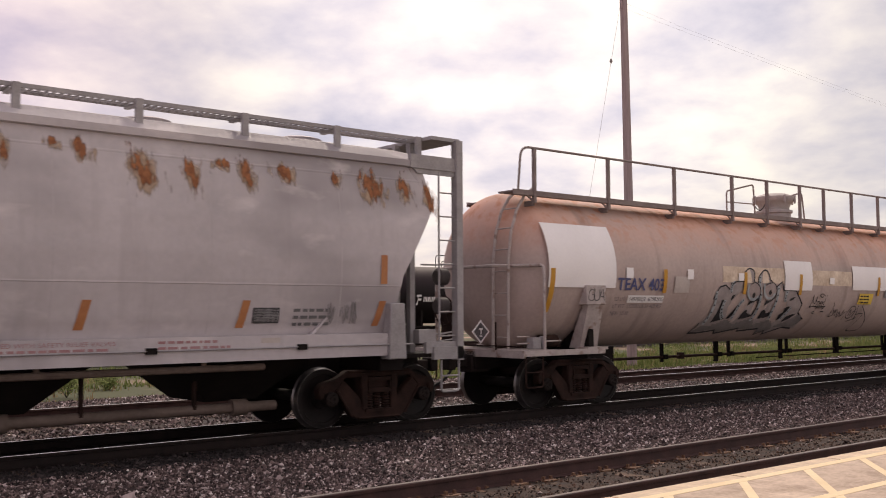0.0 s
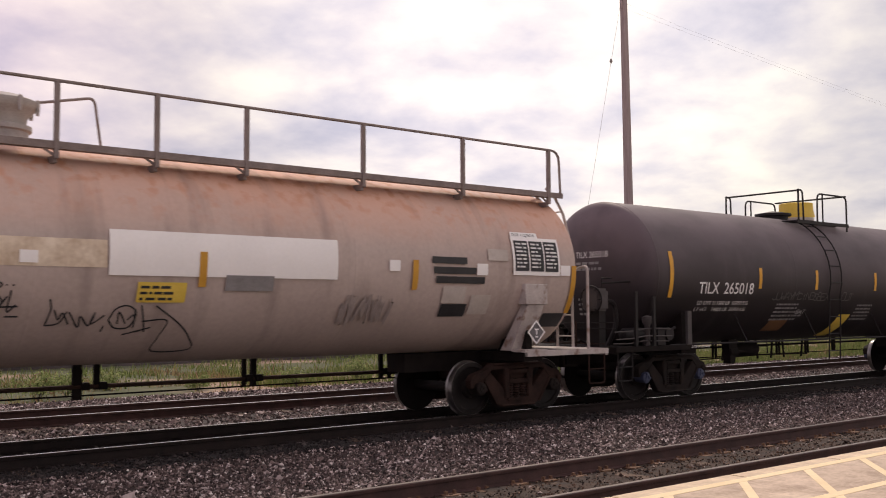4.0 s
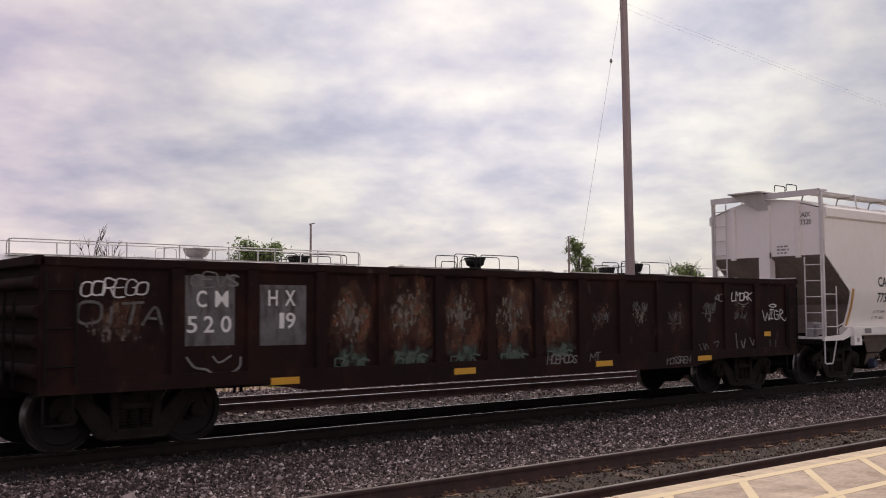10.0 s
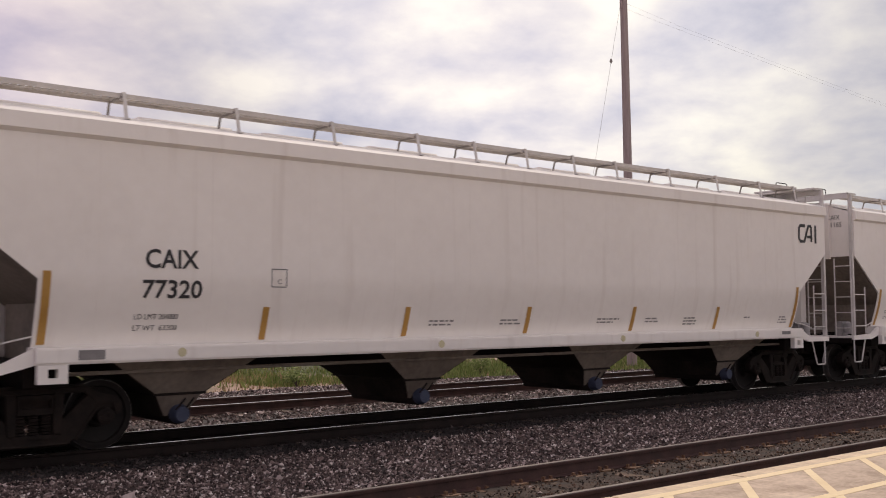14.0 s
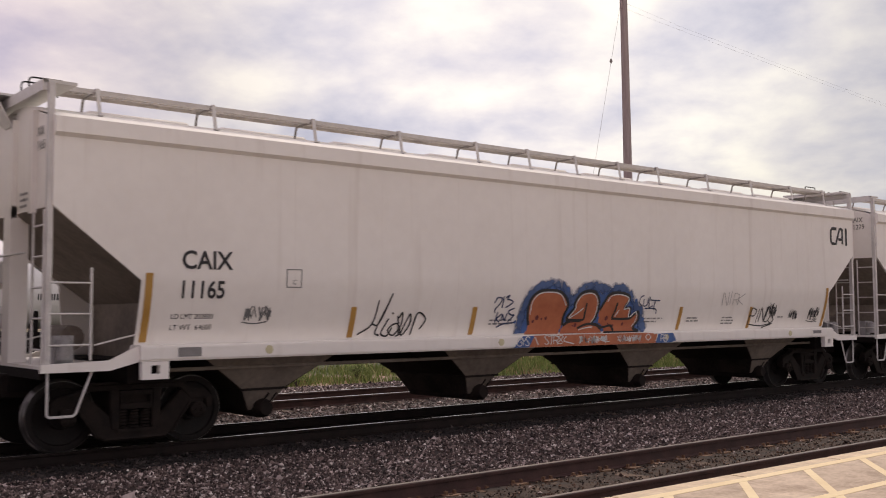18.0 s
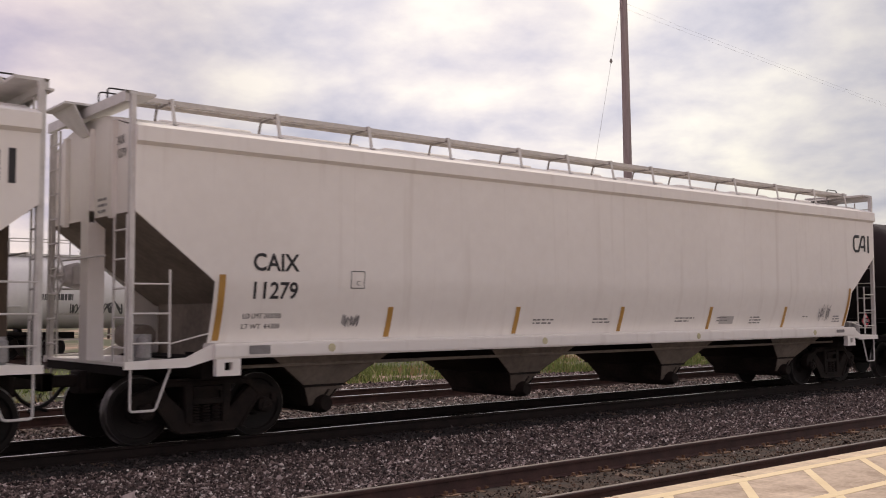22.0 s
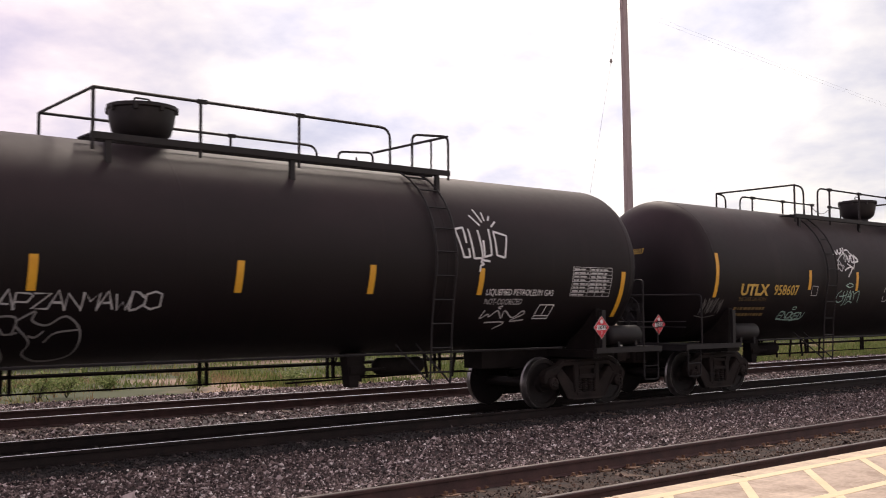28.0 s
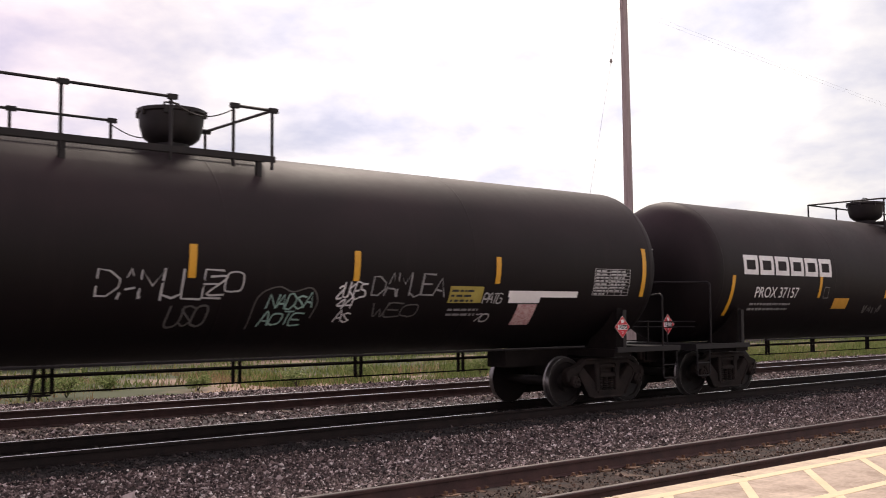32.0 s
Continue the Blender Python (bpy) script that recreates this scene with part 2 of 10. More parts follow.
M["flaking"] = material("flaking_orange_graffiti_paint", (0.022, 0.0075, 0.0045), (0.130, 0.042, 0.019), 0.85, scale=5, fine=20, bump=0.1)
overlay(M["flaking"], (0.15, 0.11, 0.07), 0.56, 0.72, (1.6, 1, 0.8), 7.0, seed=8)
thin_out(M["flaking"], 0.30, 0.58, (1.2, 1, 0.7), 4.0, seed=2)
M["flaking_dull"] = material("flaking_brown_graffiti_paint", (0.020, 0.0085, 0.006), (0.058, 0.023, 0.0145), 0.85, scale=5, fine=20, bump=0.1)
thin_out(M["flaking_dull"], 0.34, 0.58, (1.4, 1, 0.8), 5.0, seed=4)
M["flaking_cream"] = material("flaking_cream_graffiti_paint", (0.040, 0.033, 0.026), (0.20, 0.175, 0.145), 0.85, scale=9, fine=30, bump=0.1)
thin_out(M["flaking_cream"], 0.52, 0.60, (2.2, 1, 1.0), 9.0, seed=7)
M["flaking_green"] = material("flaking_pale_green_graffiti_paint", (0.022, 0.032, 0.025), (0.10, 0.135, 0.108), 0.85, scale=6, fine=26, bump=0.1)
thin_out(M["flaking_green"], 0.40, 0.58, (1.6, 1, 1.2), 5.0, seed=13)
M["truck"] = material("rusty_dark_cast_steel", (0.0075, 0.0056, 0.0050), (0.027, 0.0190, 0.0160), 0.8, scale=5, fine=50, bump=0.3, gloss=0.2)
M["truck_rust"] = material("brown_rusted_cast_steel", (0.014, 0.0075, 0.0060), (0.046, 0.025, 0.0195), 0.8, scale=5, fine=50, bump=0.3, gloss=0.15)
M["wheel"] = material("dull_wheel_steel", (0.0060, 0.0046, 0.0043), (0.0175, 0.0130, 0.0118), 0.68, scale=6, fine=40, bump=0.1, gloss=0.25)
M["tread"] = material("polished_wheel_rim", (0.13, 0.125, 0.12), (0.24, 0.23, 0.225), 0.32, metal=0.85, scale=8, fine=60)
M["black_iron"] = material("black_painted_iron", (0.0065, 0.0055, 0.0058), (0.018, 0.0150, 0.0155), 0.6, scale=6, fine=60, gloss=0.3)
M["underframe"] = material("sooty_underframe_steel", (0.0065, 0.0050, 0.0047), (0.018, 0.0140, 0.0125), 0.85, scale=4, fine=40, gloss=0.15)
M["grey_iron"] = material("grey_painted_iron", (0.24, 0.23, 0.23), (0.36, 0.35, 0.35), 0.55, scale=5, fine=40)
M["white_iron"] = material("white_painted_iron", (0.52, 0.50, 0.48), (0.68, 0.66, 0.64), 0.5, scale=4, fine=30)
M["grating"] = material("galvanised_grating", (0.46, 0.435, 0.41), (0.60, 0.57, 0.54), 0.6, scale=5, fine=40)
# Near-black tone paints the shade on grimy slopes that face away from light.
M["shaded_bay"] = material("shaded_grimy_hopper_slope", (0.011, 0.0085, 0.0072), (0.040, 0.031, 0.026), 0.9, scale=2, fine=20, gloss=0.12)
M["slate_iron"] = material("dusty_slate_iron", (0.045, 0.040, 0.040), (0.085, 0.075, 0.074), 0.7, scale=5, fine=40)
M["dot"] = material("faded_cream_dot", (0.50, 0.46, 0.28), (0.62, 0.57, 0.38), 0.6, scale=8, fine=40)
M["salmon_iron"] = material("faded_grey_pink_iron", (0.34, 0.295, 0.275), (0.52, 0.47, 0.44), 0.7, scale=5, fine=40)
overlay(M["salmon_iron"], (0.20, 0.12, 0.085), 0.56, 0.70, (1, 1, 1), 5.0, seed=4)
# Salmon car's walkway iron toned darker for its backlit, shadowed side.
M["shaded_walk_iron"] = material("shaded_brown_grey_walkway_iron", (0.17, 0.138, 0.128), (0.28, 0.235, 0.22), 0.75, scale=5, fine=40, gloss=0.3)
M["yellow"] = material("yellow_reflector_tape", (0.58, 0.28, 0.015), (0.70, 0.37, 0.03), 0.45, scale=3, fine=30)
M["bronze"] = material("worn_yellow_reflector_tape", (0.38, 0.20, 0.045), (0.50, 0.28, 0.07), 0.5, scale=3, fine=30)
M["amber"] = material("amber_placard_paint", (0.50, 0.24, 0.02), (0.60, 0.32, 0.04), 0.6, scale=5, fine=40)
M["lemon"] = material("yellow_sign_paint", (0.66, 0.46, 0.055), (0.78, 0.57, 0.11), 0.6, scale=3, fine=30)
M["white_paint"] = material("white_stencil_paint", (0.62, 0.62, 0.61), (0.80, 0.80, 0.79), 0.6, scale=6, fine=50)
M["dim_paint"] = material("worn_stencil_paint", (0.16, 0.16, 0.16), (0.30, 0.30, 0.30), 0.7, scale=6, fine=50)
M["black_paint"] = material("black_stencil_paint", (0.015, 0.015, 0.018), (0.035, 0.033, 0.036), 0.6, scale=6, fine=50)
M["grey_paint"] = material("grey_stencil_paint", (0.18, 0.17, 0.17), (0.28, 0.27, 0.27), 0.7, scale=6, fine=50)
M["blue_paint"] = material("blue_stencil_paint", (0.045, 0.055, 0.15), (0.08, 0.09, 0.22), 0.6, scale=6, fine=50)
M["gold_paint"] = material("ochre_stencil_paint", (0.45, 0.28, 0.05), (0.58, 0.38, 0.08), 0.6, scale=6, fine=50)
M["patch"] = material("fresh_white_patch_paint", (0.82, 0.81, 0.79), (0.90, 0.89, 0.87), 0.5, scale=1.5, fine=20)
M["dull_patch"] = material("dusty_cream_patch_paint", (0.42, 0.37, 0.33), (0.56, 0.51, 0.47), 0.65, scale=3, fine=20)
M["orange_spray"] = material("burnt_orange_spray_paint", (0.36, 0.10, 0.045), (0.50, 0.17, 0.08), 0.6, scale=2, fine=12)
M["blue_spray"] = material("blue_spray_paint", (0.03, 0.08, 0.24), (0.06, 0.14, 0.36), 0.6, scale=2, fine=12)
M["black_spray"] = material("black_spray_paint", (0.010, 0.010, 0.012), (0.030, 0.030, 0.032), 0.6, scale=3, fine=20)
M["white_spray"] = material("white_spray_paint", (0.50, 0.50, 0.50), (0.78, 0.78, 0.78), 0.6, scale=3, fine=20)
M["green_spray"] = material("pale_green_spray_paint", (0.20, 0.34, 0.30), (0.34, 0.50, 0.44), 0.6, scale=3, fine=20)
M["faint_spray"] = material("faded_grey_spray_paint", (0.07, 0.068, 0.065), (0.12, 0.115, 0.11), 0.7, scale=3, fine=20)
M["red_placard"] = material("red_placard", (0.50, 0.016, 0.030), (0.60, 0.030, 0.048), 0.5, scale=4, fine=40)
M["blue_cap"] = material("blue_plastic_cap", (0.034, 0.042, 0.075), (0.07, 0.085, 0.135), 0.6, scale=6, fine=40, gloss=0.3)
M["rail"] = material("rusty_rail_steel", (0.032, 0.0150, 0.0135), (0.085, 0.042, 0.037), 0.65, scale=4, fine=50, bump=0.15, gloss=0.35)
M["rail_dark"] = material("greasy_black_rail_steel", (0.008, 0.0055, 0.0050), (0.024, 0.0155, 0.0135), 0.75, scale=4, fine=50, bump=0.15, gloss=0.2)
M["rail_head"] = material("rolled_rail_head", (0.16, 0.135, 0.125), (0.27, 0.23, 0.21), 0.34, metal=0.7, stretch=(0.2, 4, 4), scale=4, fine=30)
M["rail_bright"] = material("polished_rail_head", (0.50, 0.49, 0.48), (0.66, 0.65, 0.64), 0.22, metal=0.95, stretch=(0.2, 4, 4), scale=4, fine=30)
M["tie"] = material("weathered_wooden_tie", (0.040, 0.024, 0.016), (0.125, 0.076, 0.050), 0.85, stretch=(6, 0.5, 3), scale=4, fine=30, bump=0.4, random_tint=0.3)
M["plate"] = material("rusted_tie_plate", (0.12, 0.062, 0.035), (0.23, 0.13, 0.075), 0.8, scale=8, fine=60, bump=0.2)
M["pole"] = material("weathered_pole_wood", (0.26, 0.20, 0.19), (0.42, 0.345, 0.33), 0.85, stretch=(6, 6, 0.3), scale=3, fine=25, bump=0.3)
M["wire"] = material("galvanised_wire", (0.10, 0.10, 0.11), (0.18, 0.18, 0.19), 0.5, metal=0.5)
M["trunk"] = material("tree_bark", (0.05, 0.038, 0.03), (0.12, 0.095, 0.075), 0.9, scale=6, fine=30, bump=0.4)
M["slab"] = material("mottled_tan_concrete_slab", (0.52, 0.40, 0.275), (0.80, 0.645, 0.46), 0.8, scale=3.5, fine=25, bump=0.08, random_tint=0.05, contrast=0.42)
M["paver"] = material("mottled_pink_brown_paver", (0.36, 0.265, 0.19), (0.68, 0.545, 0.42), 0.8, scale=3.2, fine=22, bump=0.1, random_tint=0.08, contrast=0.42)
M["tank_white"] = material("white_tank_paint", (0.78, 0.76, 0.75), (0.88, 0.865, 0.85), 0.5, scale=0.7, fine=8)
M["duct"] = material("grey_cast_dome", (0.20, 0.18, 0.17), (0.32, 0.30, 0.28), 0.7, scale=5, fine=40)


def island_material(name, tones, rough=0.9, fine=30.0, bump=0.2, gloss=0.0):
    """Loose pieces: every piece takes its own tone out of a few."""
    m = bpy.data.materials.new(name)
    m.use_nodes = True
    n, l = m.node_tree.nodes, m.node_tree.links
    b = n["Principled BSDF"]
    b.inputs["Roughness"].default_value = rough
    g = n.new("ShaderNodeNewGeometry")
    ramp = n.new("ShaderNodeValToRGB")
    e = ramp.color_ramp.elements
    e[0].position, e[0].color = tones[0][0], (*tones[0][1], 1)
    e[1].position, e[1].color = tones[-1][0], (*tones[-1][1], 1)
    for at, c in tones[1:-1]:
        e.new(at).color = (*c, 1)
    l.new(g.outputs["Random Per Island"], ramp.inputs["Fac"])
    tc = n.new("ShaderNodeTexCoord")
    f = n.new("ShaderNodeTexNoise")
    f.inputs["Scale"].default_value, f.inputs["Detail"].default_value = fine, 4
    l.new(tc.outputs["Object"], f.inputs["Vector"])
    hsv = n.new("ShaderNodeHueSaturation")
    rng = n.new("ShaderNodeMapRange")
    rng.inputs["To Min"].default_value, rng.inputs["To Max"].default_value = 0.6, 1.4
    l.new(f.outputs["Fac"], rng.inputs["Value"])
    l.new(rng.outputs[0], hsv.inputs["Value"])
    l.new(ramp.outputs["Color"], hsv.inputs["Color"])
    l.new(hsv.outputs["Color"], b.inputs["Base Color"])
    if bump:
        bn = n.new("ShaderNodeBump")
        bn.inputs["Strength"].default_value, bn.inputs["Distance"].default_value = bump, 0.02
        l.new(f.outputs["Fac"], bn.inputs["Height"])
        l.new(bn.outputs[0], b.inputs["Normal"])
    return m


M["stone"] = island_material("grey_brown_ballast_stone", [(0.0, (0.018, 0.0120, 0.0112)), (0.46, (0.098, 0.067, 0.061)), (0.78, (0.245, 0.183, 0.167)), (0.94, (0.49, 0.40, 0.375)), (1.0, (0.82, 0.75, 0.72))])
M["blade"] = island_material("grass_blade", [(0.0, (0.10, 0.14, 0.035)), (0.5, (0.19, 0.25, 0.065)), (0.85, (0.27, 0.32, 0.10)), (1.0, (0.42, 0.37, 0.18))], bump=0)
M["leaf"] = island_material("tree_leaf", [(0.0, (0.085, 0.125, 0.032)), (0.6, (0.165, 0.23, 0.062)), (1.0, (0.26, 0.31, 0.11))], bump=0)
M["dry_blade"] = island_material("dry_grass_blade", [(0.0, (0.22, 0.14, 0.08)), (0.4, (0.38, 0.27, 0.14)), (0.7, (0.44, 0.35, 0.17)), (0.85, (0.26, 0.28, 0.09)), (1.0, (0.48, 0.28, 0.19))], bump=0)
M["stone_brown"] = island_material("dirt_coated_brown_stone", [(0.0, (0.012, 0.007, 0.005)), (0.5, (0.050, 0.029, 0.020)), (0.82, (0.125, 0.072, 0.046)), (0.95, (0.22, 0.15, 0.11)), (1.0, (0.48, 0.40, 0.36))])
# Oily stone and bed; the train's shade is also put into these dark tones.
M["stone_dark"] = island_material("shade_dark_oily_stone", [(0.0, (0.008, 0.006, 0.006)), (0.6, (0.022, 0.016, 0.015)), (0.95, (0.05, 0.038, 0.035)), (1.0, (0.12, 0.10, 0.095))])
M["oily_shade"] = material("shade_dark_oily_ballast", (0.007, 0.0055, 0.0055), (0.020, 0.0145, 0.0135), 0.9, scale=1.5, fine=30, bump=0.6)
M["dirt"] = material("dirt_between_little_used_rails", (0.011, 0.0059, 0.0039), (0.062, 0.0345, 0.0222), 0.95, scale=5.0, fine=60, bump=0.9, contrast=0.35)
M["bed"] = material("ballast_dust_and_fines", (0.022, 0.016, 0.015), (0.062, 0.045, 0.041), 0.95, scale=1.2, fine=26, bump=0.6)
M["earth"] = material("dry_field_ground", (0.27, 0.175, 0.12), (0.44, 0.31, 0.235), 0.95, scale=0.25, fine=6, bump=0.3)
overlay(M["earth"], (0.065, 0.075, 0.028), 0.40, 0.52, (1, 1, 1), 0.13, seed=3)
M["band"] = material("pale_yellow_paving_band", (0.78, 0.62, 0.37), (0.90, 0.75, 0.49), 0.8, scale=2, fine=25, bump=0.08)
M["rust_patch"] = material("rust_spots", (0.15, 0.050, 0.019), (0.38, 0.16, 0.068), 0.85, scale=12, fine=50, bump=0.1)
thin_out(M["rust_patch"], 0.39, 0.52, (2.3, 1, 0.55), 8.0, seed=5)
M["rust_halo"] = material("ochre_rust_wash", (0.36, 0.26, 0.17), (0.46, 0.36, 0.27), 0.85, scale=9, fine=50)
thin_out(M["rust_halo"], 0.36, 0.62, (1.6, 1, 0.6), 6.0, seed=15)


# ---- mesh helpers ----
def finish(bm, name, mat, smooth=False):
    me = bpy.data.meshes.new(name)
    bm.to_mesh(me)
    bm.free()
    me.materials.append(M[mat] if isinstance(mat, str) else mat)
    me.shade_smooth()
    me.set_sharp_from_angle(angle=radians(60 if smooth else 38))
    return me


def part(name, bm, mat, parent, label="", smooth=False, at=None):
    """Links a bmesh, or a mesh that is shared, as one object under a thing or a part."""
    me = finish(bm, name, mat, smooth) if isinstance(bm, bmesh.types.BMesh) else bm
    ob = new(name, me)
    ob.parent = parent
    if at is not None:
        ob.matrix_basis = at
    if label:
        ob["label"] = label
    return ob


def B():
    return bmesh.new()


def hexa(bm, corners):
    """A solid from eight corners: four below, four above, both in the same turn."""
    v = [bm.verts.new(c) for c in corners]
    for f in ((3, 2, 1, 0), (4, 5, 6, 7), (0, 1, 5, 4), (1, 2, 6, 5), (2, 3, 7, 6), (3, 0, 4, 7)):
        bm.faces.new([v[i] for i in f])


def box(bm, x0, x1, y0, y1, z0, z1):
    hexa(bm, [(x0, y0, z0), (x1, y0, z0), (x1, y1, z0), (x0, y1, z0), (x0, y0, z1), (x1, y0, z1), (x1, y1, z1), (x0, y1, z1)])


def prism(bm, outline, y0, y1):
    """An outline in x and z, drawn out from y0 to y1."""
    a = [bm.verts.new((x, y0, z)) for x, z in outline]
    b = [bm.verts.new((x, y1, z)) for x, z in outline]
    n = len(outline)
    try:
        bm.faces.new(a)
        bm.faces.new(b[::-1])
    except ValueError:
        pass
    for i in range(n):
        bm.faces.new((a[i], b[i], b[(i + 1) % n], a[(i + 1) % n]))


def extrude_x(bm, outline, x0, x1, cap=True):
    """An outline in y and z, drawn out from x0 to x1."""
    a = [bm.verts.new((x0, y, z)) for y, z in outline]
    b = [bm.verts.new((x1, y, z)) for y, z in outline]
    n = len(outline)
    if cap:
        bm.faces.new(a[::-1])
        bm.faces.new(b)
    for i in range(n):
        bm.faces.new((a[i], a[(i + 1) % n], b[(i + 1) % n], b[i]))


def tube(bm, points, r, seg=6, cap=True):
    """A pipe along a line of points."""
    pts = [Vector(p) for p in points]
    rings = []
    side = None
    for i, p in enumerate(pts):
        d = (pts[min(i + 1, len(pts) - 1)] - pts[max(i - 1, 0)]).normalized()
        if side is None:
            side = d.orthogonal().normalized()
        side = (side - d * side.dot(d))
        side = side.normalized() if side.length > 1e-6 else d.orthogonal().normalized()
        up = d.cross(side)
        rr = r[i] if isinstance(r, (list, tuple)) else r
        rings.append([bm.verts.new(p + (side * math.cos(a) + up * math.sin(a)) * rr) for a in (2 * math.pi * k / seg for k in range(seg))])
    for a, b in zip(rings, rings[1:]):
        for k in range(seg):
            bm.faces.new((a[k], a[(k + 1) % seg], b[(k + 1) % seg], b[k]))
    if cap:
        bm.faces.new(rings[0][::-1])
        bm.faces.new(rings[-1])


def turned(bm, profile, axis="x", seg=32, centre=(0, 0, 0), cap=True):
    """A profile of (along, radius) turned round an axis through centre."""
    c = Vector(centre)
    rings = []
    for s, r in profile:
        ring = []
        for k in range(seg):
            a = 2 * math.pi * k / seg
            u, w = r * math.cos(a), r * math.sin(a)
            q = {"x": (s, u, w), "y": (w, s, u), "z": (u, w, s)}[axis]
            ring.append(bm.verts.new(c + Vector(q)))
        rings.append(ring)
    for a, b in zip(rings, rings[1:]):
        for k in range(seg):
            bm.faces.new((a[k], a[(k + 1) % seg], b[(k + 1) % seg], b[k]))
    if cap and profile[0][1] > 1e-4:
        bm.faces.new(rings[0][::-1])
    if cap and profile[-1][1] > 1e-4:
        bm.faces.new(rings[-1])
    bmesh.ops.recalc_face_normals(bm, faces=bm.faces)


def bent(points, r=0.12, steps=4):
    """Rounds the corners of a line of points."""
    pts = [Vector(p) for p in points]
    out = [pts[0]]
    for a, b, c in zip(pts, pts[1:], pts[2:]):
        k = min(r, (a - b).length * 0.45, (c - b).length * 0.45)
        p, q = b + (a - b).normalized() * k, b + (c - b).normalized() * k
        for i in range(steps + 1):
            t = i / steps
            out.append(p * (1 - t) ** 2 + b * 2 * t * (1 - t) + q * t * t)
    return out + [pts[-1]]


def thing(name, label, category, group="", kind="", at=None):
    ob = new(name)
    ob.empty_display_size = 0.3
    if at is not None:
        ob.matrix_basis = at
    return tagged(ob, label, category, group, kind)


SHARED = {}


def shared(key, make):
    if key not in SHARED:
        SHARED[key] = make()
    return SHARED[key]


# ---- ground, tracks, platform ----
def ground_sheet():
    bm = B()
    for y0, y1 in ((-60, 4.2), (4.2, 21.2), (21.2, 60), (60, 300), (300, 3000)):
        z = -0.34
        xs = [-400, -60, 0, 40, 90, 200, 600, 3000]
        for x0, x1 in zip(xs, xs[1:]):
            bm.faces.new([bm.verts.new(q) for q in ((x0, y0, z), (x1, y0, z), (x1, y1, z), (x0, y1, z))])
    bmesh.ops.remove_doubles(bm, verts=bm.verts, dist=0.001)
    ob = new("ground", finish(bm, "ground", "earth"))
    tagged(ob, "flat dry field with patchy weeds beside the railway", "ground", kind="structure")


def ballast_bed():
    """The stone bed: level under each track, a little lower between them."""
    bm = B()
    prof = [(4.9, -0.30), (5.9, -0.20), (6.3, -0.20), (8.85, -0.20), (9.6, -0.27), (11.2, -0.27), (11.9, -0.20), (15.8, -0.19), (16.4, -0.24), (17.1, -0.19), (20.1, -0.19), (22.0, -0.21), (24.9, -0.345)]
    xs = [-60 + 2.0 * i for i in range(150)]
    rows = [[bm.verts.new((x, y, z + 0.012 * noise.noise((x * 0.7, y, 0)))) for y, z in prof] for x in xs]
    for a, b in zip(rows, rows[1:]):
        for i in range(len(prof) - 1):
            bm.faces.new((a[i], b[i], b[i + 1], a[i + 1]))
    bmesh.ops.recalc_face_normals(bm, faces=bm.faces)
    ob = new("ballast_bed", finish(bm, "ballast_bed", "bed", True))
    tagged(ob, "grey-brown crushed stone bed under three tracks", "ballast", kind="structure")
    return ob, prof


ground_sheet()
BED, BED_PROF = ballast_bed()
RAIL = [(-0.076, -0.172), (0.076, -0.172), (0.076, -0.160), (0.016, -0.142), (0.009, -0.045), (0.036, -0.036), (0.037, -0.008), (0.028, 0.0), (-0.028, 0.0), (-0.037, -0.008), (-0.036, -0.036), (-0.009, -0.045), (-0.016, -0.142), (-0.076, -0.160)]


def track(name, label, y, x0, x1, head, tie_x0, ties):
    t = thing(name, label, "railway track", kind="structure", at=pose(0, y, 0))
    for side in (-1, 1):
        bm = B()
        extrude_x(bm, [(side * 0.7525 + a, b) for a, b in RAIL], x0, x1)
        bmesh.ops.recalc_face_normals(bm, faces=bm.faces)
        r = part("rail", bm, "rail_dark" if name == "main_track" else "rail", t)
        bm = B()
        extrude_x(bm, [(side * 0.7525 + a, b + 0.004) for a, b in ((-0.031, -0.004), (-0.026, 0.0), (0.026, 0.0), (0.031, -0.004))], x0, x1)
        bmesh.ops.recalc_face_normals(bm, faces=bm.faces)
        part("running_surface", bm, head, r)
    def tie():
        bm = B()
        box(bm, -0.115, 0.115, -1.3, 1.3, -0.36, -0.178)
        bmesh.ops.bevel(bm, geom=bm.edges, offset=0.012, segments=1, affect="EDGES")
        return finish(bm, "tie", "tie")
    def plate():
        bm = B()
        box(bm, -0.095, 0.095, -0.19, 0.19, -0.178, -0.160)
        for sx in (-0.06, 0.06):
            for sy in (-0.10, 0.10):
                box(bm, sx - 0.012, sx + 0.012, sy - 0.02, sy + 0.02, -0.17, -0.125)
        return finish(bm, "tie_plate", "plate")
    me, pl = shared("tie", tie), shared("tie_plate", plate)
    rnd = random.Random(name)
    for i in range(ties):
        x = tie_x0 + i * 0.49 + rnd.uniform(-0.03, 0.03)
        a = part("tie", me, None, t, at=pose(x, rnd.uniform(-0.03, 0.03), rnd.uniform(-0.012, 0.006), 0, 0, rnd.uniform(-1.2, 1.2)))
        if name == "near_track":
            for side in (-1, 1):
                part("tie_plate", pl, None, a, at=pose(0, side * 0.7525, 0.004))
    return t


track("near_track", "rusty little-used railway track beside the platform", 7.577, -60, 240, "rail_head", 2.0, 66)
track("main_track", "busy railway track with polished rail heads", TRACK, -60, 240, "rail_bright", 1.0, 66)
track("far_track", "second railway track with shiny rail heads", 18.62, -60, 240, "rail_bright", 4.0, 70)


